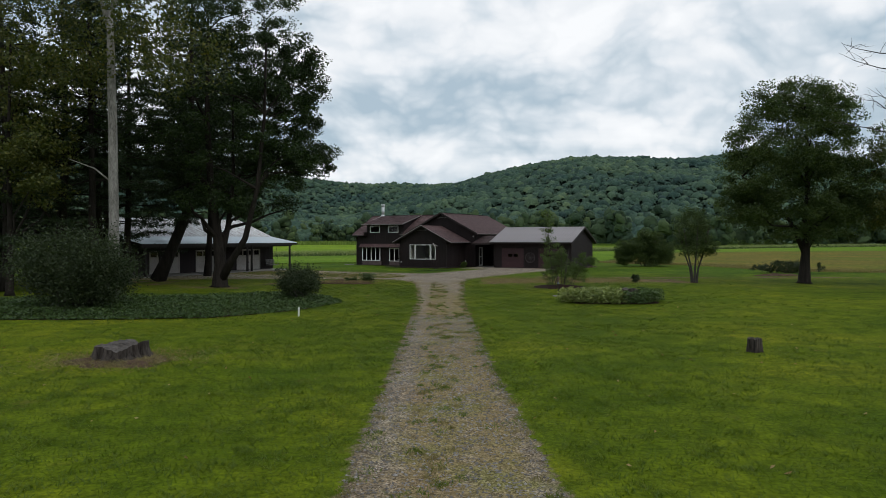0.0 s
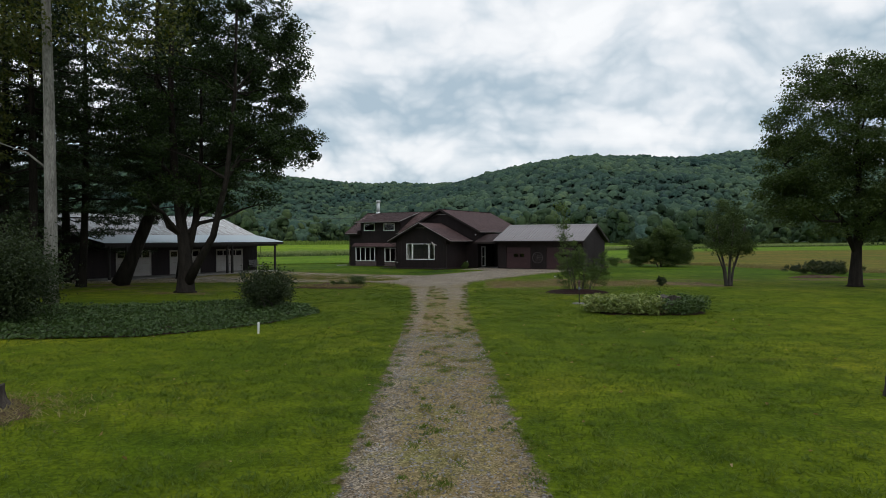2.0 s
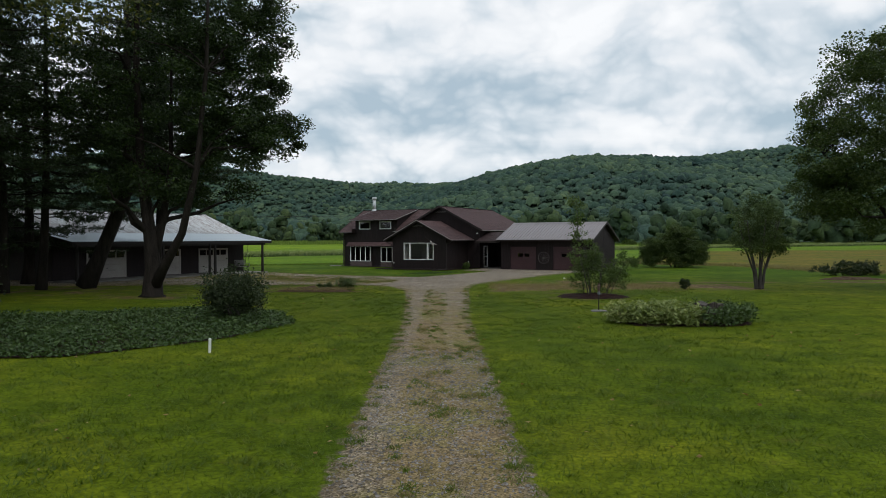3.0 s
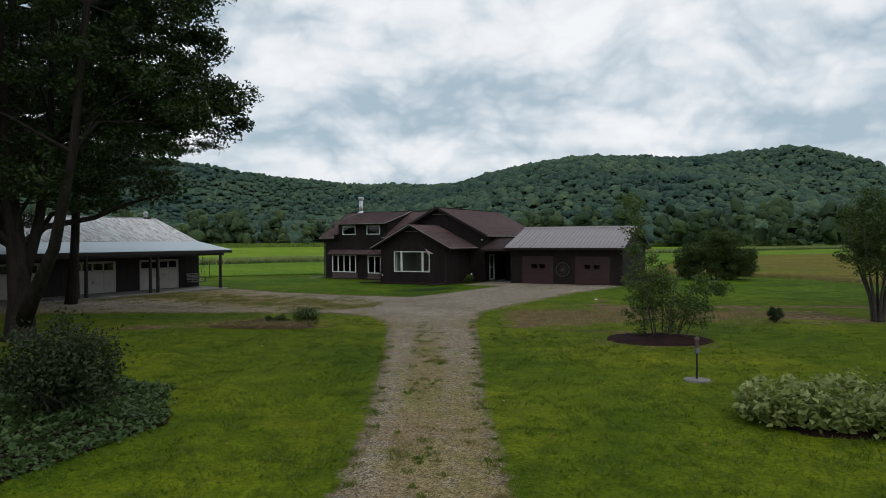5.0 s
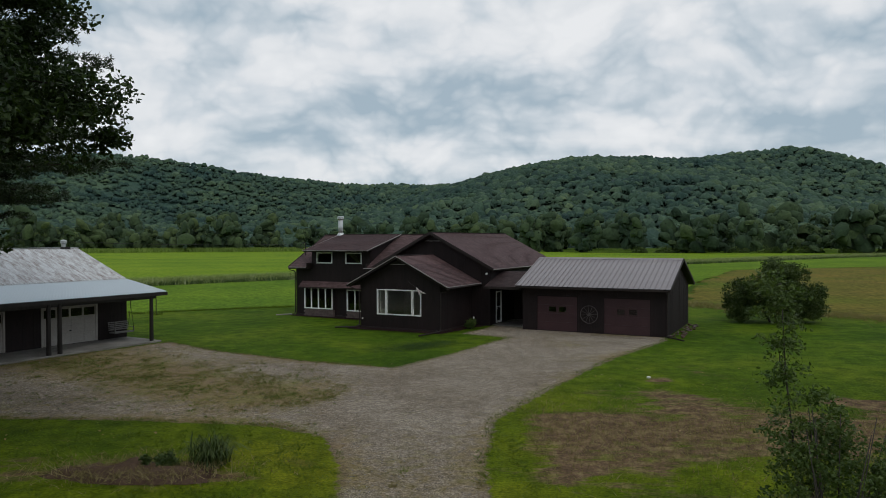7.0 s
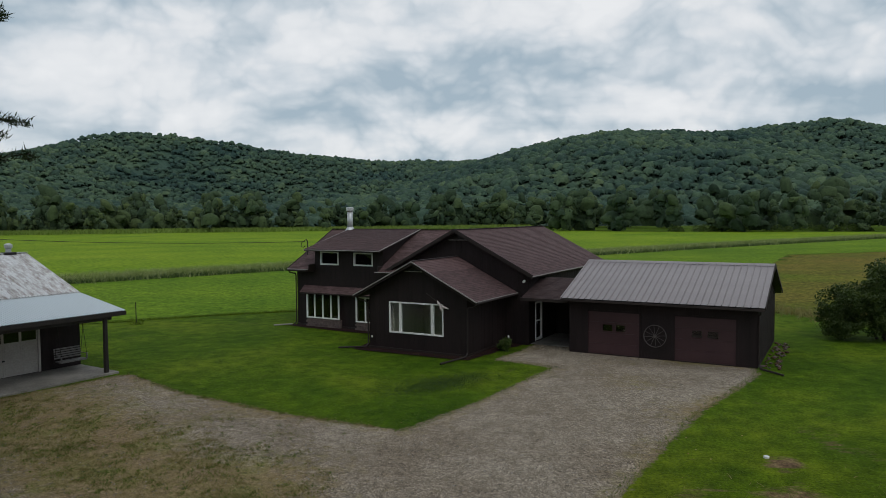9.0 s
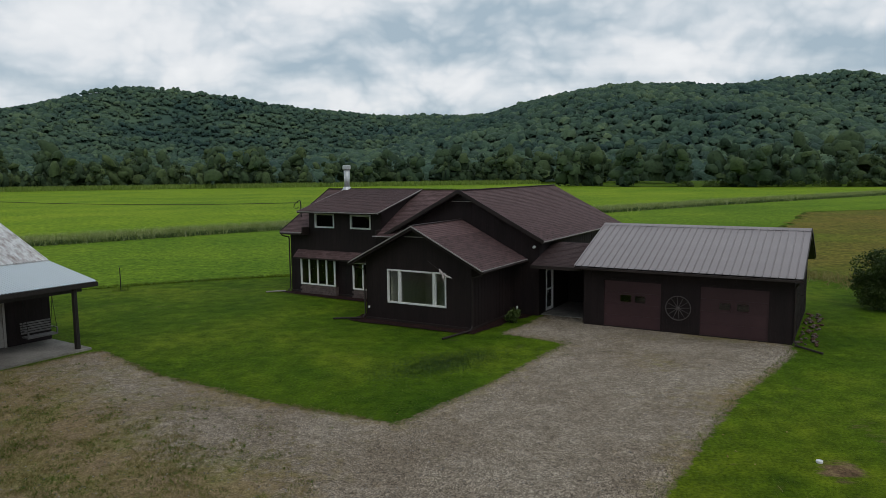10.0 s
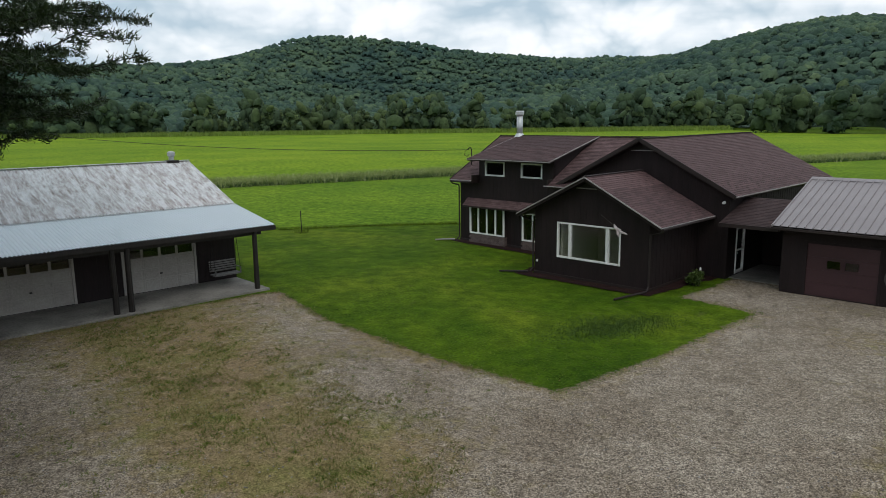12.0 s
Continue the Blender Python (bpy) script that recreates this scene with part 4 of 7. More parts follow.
# ---- the house ----
def build_house():
    h = thing("house", pose(-5.868, 78.674, 0, 0, 0, -26.2), "dark brown timber house with brown shingle roofs and white windows", "house")
    # front wing, gable to the drive
    ridge, pitch = 2.26, 0.508
    big = (0.6, 3.84, 0.91, 2.53)
    s = wall_along(Shape(), -0.65, 5.15, 0.65, 0.85, 0, 3.02, [big])
    s.prism([(-0.65, 0, 3.02), (5.15, 0, 3.02), (ridge, 0, 4.46)], (0, 0.65, 0), (0, 0.85, 0))
    wall_across(s, 0.85, 5.0, -0.65, -0.45, 0, 3.02)
    wall_across(s, 0.85, 5.0, 4.95, 5.15, 0, 3.02)
    part("wall", s, M_SIDING, h)
    b = battens(Shape(), -0.65, 5.15, 0.65, lambda u: 4.40 - pitch * abs(u - ridge), 0.12, [big])
    battens_across(b, 0.65, 5.1, 5.15, lambda v: 2.95, 1)
    battens_across(b, 0.65, 5.1, -0.65, lambda v: 2.95, -1)
    tagged(part("batten_siding", b, M_SIDING, h), kind="stuff")
    f = Shape().box(-0.68, 5.18, 0.62, 5.1, -0.1, 0.12)
    part("plinth", f, M_TRIMBROWN, h)
    shingle_slope("roof", (5.9, 0.2, 2.80), (5.9, 5.0, 2.80), (ridge, 0.2, 4.65), (ridge, 5.0, 4.65), h, tabs=300)
    shingle_slope("roof", (-1.38, 0.2, 2.80), (-1.38, 5.0, 2.80), (ridge, 0.2, 4.65), (ridge, 5.0, 4.65), h)
    drip(h, [(-1.38, 0.18, 2.78), (ridge, 0.18, 4.63), (5.9, 0.18, 2.78), (5.93, 5.0, 2.78)])
    rake = Shape()
    beam(rake, (-1.38, 0.215, 2.70), (ridge, 0.215, 4.55), 0.03, 0.14)
    beam(rake, (ridge, 0.215, 4.55), (5.9, 0.215, 2.70), 0.03, 0.14)
    part("rake_board", rake, M_TRIMBROWN, h)
    g = Shape().prism([(1.66, 0, 4.13), (2.86, 0, 4.13), (2.26, 0, 4.42)], (0, 0.60, 0), (0, 0.655, 0))
    part("gable_vent", g, M_IRON, h)
    part("vent_sill", Shape().box(1.62, 2.9, 0.57, 0.66, 4.09, 4.125), M_PALE, h)
    window(h, *big[:2], 0.65, *big[2:], [(1.21, 1.35), (3.11, 3.27)], label="wide white picture window in three lights")
    # room behind the picture window
    room = Shape()
    room.box(-0.45, 4.95, 3.9, 3.98, 0.1, 2.75)
    room.box(0.62, 0.70, 0.9, 3.9, 0.1, 2.75)
    part("room_wall", room, M_ROOMWALL, h)
    part("room_floor", Shape().box(-0.45, 4.95, 0.85, 5.0, 0.1, 0.16), M_DARKIN, h)
    part("room_ceiling", Shape().box(-0.45, 4.95, 0.85, 5.0, 2.75, 2.82), M_ROOMWALL, h)
    # side wing with the dormer
    lower = [(-8.58, -6.0, 0.55, 2.13), (-4.72, -3.3, 0.5, 2.05)]
    upper = [(-7.6, -6.16, 3.91, 4.74), (-5.01, -3.57, 3.91, 4.72)]
    s = wall_along(Shape(), -9.53, -0.65, 5.1, 5.3, 0, 3.45, lower)
    wall_along(s, -8.05, -2.85, 5.1, 5.3, 3.45, 4.86, upper)
    wall_across(s, 5.3, 13.4, -9.53, -9.33, 0, 3.45)
    s.prism([(-9.53, 5.1, 3.45), (-9.53, 13.4, 3.45), (-9.53, 9.25, 5.75)], (0, 0, 0), (0.2, 0, 0))
    wall_along(s, -9.53, -2.4, 13.2, 13.4, 0, 3.45)
    for u in (-8.05, -3.0):
        s.prism([(u, 5.12, 3.6), (u, 5.12, 4.84), (u, 8.9, 5.85), (u, 8.9, 5.6)], (0, 0, 0), (0.15, 0, 0))
    part("wall", s, M_SIDING, h)
    b = battens(Shape(), -9.53, -0.7, 5.1, lambda u: 4.8 if -8.0 < u < -2.9 else 3.4, 0.12, lower + upper)
    battens_across(b, 5.1, 13.4, -9.53, lambda v: 5.6 - 0.517 * abs(v - 9.25), -1)
    tagged(part("batten_siding", b, M_SIDING, h), kind="stuff")
    part("plinth", Shape().box(-9.56, -0.6, 5.06, 13.4, -0.1, 0.12), M_TRIMBROWN, h)
    shingle_slope("roof", (-9.75, 4.46, 3.65), (-8.06, 4.46, 3.65), (-9.75, 9.1, 6.05), (-8.06, 9.1, 6.05), h)
    shingle_slope("roof", (-2.84, 4.46, 3.65), (2.2, 4.46, 3.65), (-2.84, 9.1, 6.05), (2.2, 9.1, 6.05), h)
    part("eave_end", Shape().box(-8.12, -8.05, 4.5, 5.1, 3.5, 3.95), M_TRIMBROWN, h)
    part("eave_end", Shape().box(-2.85, -2.78, 4.5, 5.1, 3.5, 3.95), M_TRIMBROWN, h)
    shingle_slope("roof", (-9.75, 13.75, 3.65), (2.2, 13.75, 3.65), (-9.75, 9.1, 6.05), (2.2, 9.1, 6.05), h)
    shingle_slope("dormer_roof", (-8.3, 4.35, 4.90), (-2.62, 4.35, 4.90), (-8.3, 9.1, 6.075), (-2.62, 9.1, 6.075), h, 0.12, tabs=300)
    drip(h, [(-9.75, 4.44, 3.63), (-8.1, 4.44, 3.63)])
    drip(h, [(-3.0, 4.44, 3.63), (-1.4, 4.44, 3.63)])
    drip(h, [(-9.77, 4.46, 3.62), (-9.77, 9.1, 6.02), (-9.77, 13.75, 3.62)], mat=M_TRIMBROWN, tall=0.14)
    drip(h, [(-8.32, 9.0, 6.05), (-8.32, 4.33, 4.87), (-2.6, 4.33, 4.87), (-2.6, 9.0, 6.05)], tall=0.045)
    # bow windows under a pent roof, on stone
    for (a, c, z0, z1), n in zip(lower, (4, 2)):
        step = (c - a) / n
        window(h, a, c, 4.86, z0, z1, [(a + step * k - 0.035, a + step * k + 0.035) for k in range(1, n)], depth=0.07, label="white bow window of tall narrow lights")
        part("bay_side", Shape().box(a, a + 0.05, 4.93, 5.1, z0, z1).box(c - 0.05, c, 4.93, 5.1, z0, z1).box(a, c, 4.93, 5.1, z0 - 0.04, z0), M_TRIMBROWN, h)
        st = Shape()
        for j in range(4):
            x = a - 0.05 + (0.11 if j % 2 else 0)
            while x < c + 0.02:
                w = R.uniform(0.16, 0.30)
                st.box(x, min(x + w - 0.012, c + 0.05), 4.84 - R.uniform(0, 0.02), 5.095, 0.02 + j * 0.125, 0.135 + j * 0.125, chamfer=0.008)
                x += w
        part("stone_veneer", st, M_STONE, h, "rough pinkish stone veneer")
    shingle_slope("pent_roof", (-8.95, 4.62, 2.17), (-2.6, 4.62, 2.17), (-8.95, 5.1, 2.58), (-2.6, 5.1, 2.58), h, 0.06)
    part("pent_fascia", Shape().box(-8.95, -2.6, 4.64, 5.1, 2.08, 2.15), M_TRIMBROWN, h)
    for a, c, z0, z1 in upper:
        window(h, a, c, 5.1, z0, z1, [], border=0.085, label="white sliding dormer window")
    # main wing running back
    r2 = 2.27
    s = wall_along(Shape(), -2.0, 6.5, 5.1, 5.3, 2.4, 3.85)
    wall_along(s, 5.1, 6.5, 5.1, 5.3, 0, 2.4)
    s.prism([(-2.0, 0, 3.85), (6.5, 0, 3.85), (r2, 0, 5.98)], (0, 5.1, 0), (0, 5.3, 0))
    wall_across(s, 5.3, 17.3, 6.3, 6.5, 0, 3.8, [(6.0, 6.95, 0.1, 2.2)])
    wall_along(s, -2.0, 6.5, 17.1, 17.3, 0, 3.85)
    s.prism([(-2.0, 0, 3.85), (6.5, 0, 3.85), (r2, 0, 5.98)], (0, 17.1, 0), (0, 17.3, 0))
    wall_across(s, 13.4, 17.1, -2.0, -1.8, 0, 3.85)
    part("wall", s, M_SIDING, h)
    b = battens(Shape(), -1.9, 6.5, 5.1, lambda u: 5.9 - 0.518 * abs(u - r2), 2.8)
    battens(b, 5.2, 6.5, 5.1, lambda u: 2.8, 0.12)
    battens_across(b, 7.1, 17.3, 6.5, lambda v: 3.6, 1)
    tagged(part("batten_siding", b, M_SIDING, h), kind="stuff")
    for side in (1, -1):
        e = r2 + side * 4.65
        shingle_slope("roof", (e, 4.65, 3.72), (e, 17.7, 3.72), (r2, 4.65, 6.13), (r2, 17.7, 6.13), h, tabs=300 if side > 0 else 0)
    drip(h, [(-2.36, 4.63, 3.70), (r2, 4.63, 6.11), (6.92, 4.63, 3.70)], mat=M_TRIMBROWN, tall=0.16)
    drip(h, [(6.94, 4.65, 3.70), (6.94, 17.7, 3.70)])
    cap = Shape()
    beam(cap, (r2, 4.62, 6.14), (r2, 17.72, 6.14), 0.24, 0.035)
    beam(cap, (-9.76, 9.1, 6.08), (r2, 9.1, 6.08), 0.24, 0.035)
    beam(cap, (ridge, 0.18, 4.665), (ridge, 5.0, 4.665), 0.22, 0.03)
    part("ridge_cap", cap, M_SHINGLE, h)
    part("gable_vent", Shape().prism([(1.72, 0, 5.58), (2.82, 0, 5.58), (2.27, 0, 5.86)], (0, 5.05, 0), (0, 5.105, 0)), M_IRON, h)
    part("vent_sill", Shape().box(1.68, 2.86, 5.02, 5.11, 5.54, 5.575), M_PALE, h)
    # storm door in the side wall by the covered passage
    d = Shape()
    for v0, v1, z0, z1 in ((6.0, 6.09, 0.1, 2.2), (6.86, 6.95, 0.1, 2.2), (6.09, 6.86, 2.11, 2.2), (6.09, 6.86, 0.1, 0.22), (6.09, 6.86, 1.12, 1.18)):
        d.box(6.43, 6.535, v0, v1, z0, z1, chamfer=0.005)
    door = part("storm_door", d, M_WHITE, h, "white-framed glazed storm door")
    for z0, z1 in ((0.22, 1.12), (1.18, 2.11)):
        p = part("pane", Shape().box(6.47, 6.476, 6.09, 6.86, z0, z1), M_GLASS, door)
        p.visible_shadow = False
    part("handle", Shape().box(6.535, 6.575, 6.13, 6.16, 1.0, 1.1, chamfer=0.004), M_STEEL, door)
    part("inner_door", Shape().box(6.32, 6.36, 6.0, 6.95, 0.1, 2.2), M_DARKIN, h)
    # covered passage to the garage
    shingle_slope("passage_roof", (6.52, 4.0, 2.62), (9.0, 4.0, 2.62), (6.52, 6.9, 3.5), (9.0, 6.9, 3.5), h, 0.12, mat=M_DARKSHINGLE)
    shingle_slope("passage_roof", (6.52, 10.0, 2.62), (9.0, 10.0, 2.62), (6.52, 6.9, 3.5), (9.0, 6.9, 3.5), h, 0.12)
    part("passage_wall", wall_along(Shape(), 6.5, 9.04, 9.2, 9.35, 0, 2.7), M_SIDING, h)
    drip(h, [(6.52, 3.98, 2.58), (8.95, 3.98, 2.58)], "fascia", M_TRIMBROWN, 0.04, 0.16)
    part("passage_floor", Shape().box(6.5, 9.04, 5.4, 9.2, -0.05, 0.045), M_CONC, h)
    # flue, electric mast, gutters
    fl = Shape().tube([(-8.25, 9.05, 5.9), (-8.25, 9.05, 7.28)], 0.19, 16)
    flue = part("flue", fl, M_STEEL, h, "galvanised metal chimney flue", True)
    part("flue_cap", Shape().tube([(-8.25, 9.05, 7.26), (-8.25, 9.05, 7.32), (-8.25, 9.05, 7.5), (-8.25, 9.05, 7.55)], [0.22, 0.27, 0.27, 0.2], 16), M_STEEL, flue)
    part("flashing", Shape().tube([(-8.25, 9.05, 5.95), (-8.25, 9.05, 6.2)], [0.36, 0.21], 16), M_STEEL, flue)
    m = Shape().tube([(-8.55, 5.0, 4.5), (-8.55, 5.0, 5.38), (-8.60, 4.98, 5.48), (-8.70, 4.95, 5.46), (-8.76, 4.93, 5.36)], 0.035, 8)
    mast = part("service_mast", m, M_IRON, h)
    part("weatherhead", Shape().tube([(-8.80, 4.93, 5.38), (-8.95, 4.90, 5.28), (-9.0, 4.9, 5.05), (-8.85, 4.95, 4.98), (-8.7, 4.97, 5.1)], 0.018, 6), M_IRON, mast)
    gut = Shape()
    gut.tube([(-9.7, 4.42, 3.56), (-8.15, 4.42, 3.56)], 0.06, 8)
    gut.tube([(-9.62, 4.42, 3.52), (-9.62, 4.5, 3.42), (-9.58, 5.0, 3.3), (-9.58, 5.03, 3.2), (-9.58, 5.03, 0.2), (-9.62, 4.85, 0.08)], 0.04, 8)
    part("downspout", gut, M_TRIMBROWN, h)
    gut = Shape()
    gut.tube([(5.92, 0.22, 2.72), (5.92, 5.0, 2.72)], 0.06, 8)
    gut.tube([(5.88, 0.5, 2.66), (5.6, 0.58, 2.5), (5.22, 0.6, 2.42), (5.2, 0.6, 0.25), (5.22, 0.45, 0.1)], 0.04, 8)
    part("downspout", gut, M_TRIMBROWN, h)
    gut = Shape()
    gut.tube([(-1.42, 0.22, 2.72), (-1.42, 5.0, 2.72)], 0.06, 8)
    gut.tube([(-1.38, 0.5, 2.66), (-1.1, 0.58, 2.5), (-0.72, 0.6, 2.42), (-0.70, 0.6, 0.25), (-0.75, 0.45, 0.1)], 0.04, 8)
    part("downspout", gut, M_TRIMBROWN, h)
    part("faucet", Shape().box(-0.52, -0.45, 0.58, 0.655, 0.56, 0.66, chamfer=0.01), M_WHITE, h)
    part("lamp", Shape().tube([(6.35, 4.9, 3.42), (6.35, 4.75, 3.4)], [0.07, 0.05], 10), M_WHITE, h)
    return h


house = build_house()
HM = house.matrix_basis.copy()

# furled flag on a staff by the picture window
flag = thing("flag", HM @ pose(0, 0, 0), "faded flag furled round a slanting staff", "flag")
part("staff", Shape().tube([(4.02, 0.66, 2.42), (3.55, 0.35, 2.75), (3.18, 0.1, 3.12)], 0.014, 6), M_TWIG, flag)
cl = Shape()
cl.tube([(3.62, 0.42, 2.72), (3.72, 0.38, 2.6), (3.82, 0.36, 2.5), (3.86, 0.36, 2.34), (3.9, 0.37, 2.22)], [0.02, 0.07, 0.05, 0.08, 0.02], 7)
cl.tube([(3.80, 0.40, 2.55), (4.0, 0.37, 2.43), (4.16, 0.36, 2.40), (4.3, 0.35, 2.36)], [0.02, 0.06, 0.045, 0.015], 7)
part("cloth", cl, M_CLOTH, flag, "faded red and white cloth")
part("bracket", Shape().box(4.0, 4.06, 0.60, 0.66, 2.36, 2.48, chamfer=0.008), M_IRON, flag)


# ---- the garage ----
def build_garage():
    g = thing("garage", HM @ pose(0, 0, 0), "dark brown two-door garage with a grey metal roof", "garage")
    doors = [(10.0, 12.56, 0.05, 2.14), (14.18, 16.88, 0.05, 2.14)]
    s = wall_along(Shape(), 9.04, 17.78, 4.34, 4.54, 0, 2.66, doors)
    wall_across(s, 4.54, 12.0, 9.04, 9.24, 0, 2.66)
    wall_across(s, 4.54, 12.0, 17.58, 17.78, 0, 2.66)
    wall_along(s, 9.04, 17.78, 12.0, 12.2, 0, 2.66)
    for u in (9.04, 17.58):
        s.prism([(u, 4.34, 2.66), (u, 12.2, 2.66), (u, 8.24, 4.16)], (0, 0, 0), (0.2, 0, 0))
    part("wall", s, M_SIDING, g)
    b = battens(Shape(), 9.04, 17.78, 4.34, lambda u: 2.6, 0.1, doors)
    battens_across(b, 4.34, 12.2, 17.78, lambda v: 4.1 - 0.36 * abs(v - 8.24), 1)
    battens_across(b, 4.34, 12.2, 9.04, lambda v: 4.1 - 0.36 * abs(v - 8.24), -1)
    tagged(part("batten_siding", b, M_SIDING, g), kind="stuff")
    part("floor_slab", Shape().box(9.1, 17.7, 4.40, 12.1, -0.1, 0.04), M_CONC, g)
    for (a, c, z0, z1), lights in zip(doors, (((10.75, 11.22), (11.40, 11.86)), ((14.96, 15.40), (15.65, 16.11)))):
        fr = Shape()
        fr.box(a - 0.09, a + 0.01, 4.31, 4.45, z0, z1 + 0.08)
        fr.box(c - 0.01, c + 0.09, 4.31, 4.45, z0, z1 + 0.08)
        fr.box(a, c, 4.31, 4.45, z1 - 0.01, z1 + 0.08)
        dr = part("garage_door", fr, M_SIDING, g, "maroon sectional garage door, shut")
        n = 4
        for k in range(n):
            lo, hi = z0 + (z1 - z0) * k / n + 0.003, z0 + (z1 - z0) * (k + 1) / n - 0.003
            ps = Shape()
            wall_along(ps, a + 0.01, c - 0.01, 4.38, 4.42, lo, hi, [(p, q, lo + 0.10, hi - 0.11) for p, q in lights] if k == 2 else ())
            part("door_panel", ps, M_GDOOR, dr)
            if k == 2:
                for p, q in lights:
                    fs = Shape()
                    for x0, x1, y0, y1 in ((p - 0.03, p, lo + 0.07, hi - 0.08), (q, q + 0.03, lo + 0.07, hi - 0.08), (p, q, lo + 0.07, lo + 0.10), (p, q, hi - 0.11, hi - 0.08)):
                        fs.box(x0, x1, 4.365, 4.40, y0, y1)
                    part("light_frame", fs, M_GDOOR, dr)
                    pn = part("pane", Shape().box(p, q, 4.395, 4.401, lo + 0.10, hi - 0.11), M_GLASS, dr)
                    pn.visible_shadow = False
    # metal roof, sheet by sheet
    count, width = 31, 9.3 / 31
    slope = math.hypot(4.47, 1.61)
    tilt = math.degrees(math.atan2(1.61, 4.47))
    ps = Shape()
    ps.box(0.0, width, 0, slope, -0.02, 0.0)
    ps.prism([(0.0, 0, 0.0), (0.010, 0, 0.045), (0.034, 0, 0.045), (0.044, 0, 0.0)], (0, 0, 0), (0, slope, 0))
    sheet_mesh = ps.mesh("roof_panel")
    sheet_mesh.materials.append(M_GMETAL)
    for k in range(count):
        part("roof_panel", sheet_mesh, None, g, at=pose(8.8 + k * width, 3.77, 2.79, tilt, 0, 0))
    back = Shape()
    for k in range(count):
        u = 8.8 + k * width
        back.face([(u, 8.24, 4.4), (u + width, 8.24, 4.4), (u + width, 12.72, 2.68), (u, 12.72, 2.68)])
    part("rear_roof", back, M_GMETAL, g)
    dk = Shape()
    dk.prism([(8.82, 3.80, 2.72), (8.82, 8.24, 4.33), (8.82, 12.70, 2.62), (8.82, 12.70, 2.56), (8.82, 8.24, 4.22), (8.82, 3.80, 2.62)], (0, 0, 0), (9.26, 0, 0))
    part("roof_deck", dk, M_TRIMBROWN, g)
    part("ridge_cap", Shape().prism([(8.78, 8.0, 4.34), (8.78, 8.24, 4.445), (8.78, 8.48, 4.34), (8.78, 8.24, 4.40)], (0, 0, 0), (9.34, 0, 0)), M_GMETAL, g)
    drip(g, [(18.12, 3.76, 2.76), (18.12, 8.24, 4.38), (18.12, 12.74, 2.65)], "rake_trim", M_TRIMBROWN, 0.03, 0.16)
    drip(g, [(8.78, 3.76, 2.76), (8.78, 8.24, 4.38), (8.78, 12.74, 2.65)], "rake_trim", M_GMETAL, 0.03, 0.1)
    gut = Shape()
    beam(gut, (8.8, 3.72, 2.69), (18.1, 3.72, 2.69), 0.10, 0.09)
    gut.tube([(17.95, 3.74, 2.64), (17.9, 4.05, 2.5), (17.83, 4.28, 2.38), (17.83, 4.28, 0.2), (17.95, 4.1, 0.08)], 0.04, 8)
    part("gutter", gut, M_TRIMBROWN, g)
    return g


garage = build_garage()


def build_wheel():
    w = thing("wagon_wheel", HM @ pose(13.3, 4.26, 1.13), "weathered wooden wagon wheel hung on the garage wall", "wagon wheel")
    rim = Shape()
    n = 36
    for k in range(n):
        a, b = 2 * math.pi * k / n, 2 * math.pi * (k + 1) / n
        o = []
        for ang in (a, b):
            c, s = math.cos(ang), math.sin(ang)
            o.append([(c * 0.54, -0.025, s * 0.54), (c * 0.505, -0.025, s * 0.505), (c * 0.505, 0.03, s * 0.505), (c * 0.54, 0.03, s * 0.54)])
        for j in range(4):
            rim.face([o[0][j], o[0][(j + 1) % 4], o[1][(j + 1) % 4], o[1][j]])
    part("rim", rim, M_WHEEL, w)
    hub = part("hub", Shape().tube([(0, -0.08, 0), (0, -0.06, 0), (0, 0.04, 0)], [0.05, 0.07, 0.065], 14), M_WHEEL, w)
    for k in range(12):
        a = 2 * math.pi * k / 12 + 0.1
        part("spoke", Shape().tube([(math.cos(a) * 0.07, 0, math.sin(a) * 0.07), (math.cos(a) * 0.51, 0, math.sin(a) * 0.51)], [0.015, 0.011], 6), M_WHEEL, w)
    return w


build_wheel()


# ---- the open-fronted shed ----
def corrugated_slope(p_low, p_high, x0, x1, wave=0.13, height=0.028, rows=6):
    """A wavy sheet between two heights; p = (y, z)."""
    n = int((x1 - x0) / wave * 4)
    x = np.linspace(x0, x1, n + 1)
    w = np.sin((x - x0) / wave * 2 * np.pi) * height
    t = np.linspace(0, 1, rows + 1)
    y = p_low[0] + (p_high[0] - p_low[0]) * t
    z = p_low[1] + (p_high[1] - p_low[1]) * t
    V = np.stack([np.broadcast_to(x, (rows + 1, n + 1)), np.broadcast_to(y[:, None], (rows + 1, n + 1)), z[:, None] + w[None, :]], -1)
    i = np.arange((rows + 1) * (n + 1)).reshape(rows + 1, n + 1)
    f = np.stack([i[:-1, :-1], i[:-1, 1:], i[1:, 1:], i[1:, :-1]], -1).reshape(-1, 4)
    return fast_mesh("roof_sheet", V.reshape(-1, 3), f, True)


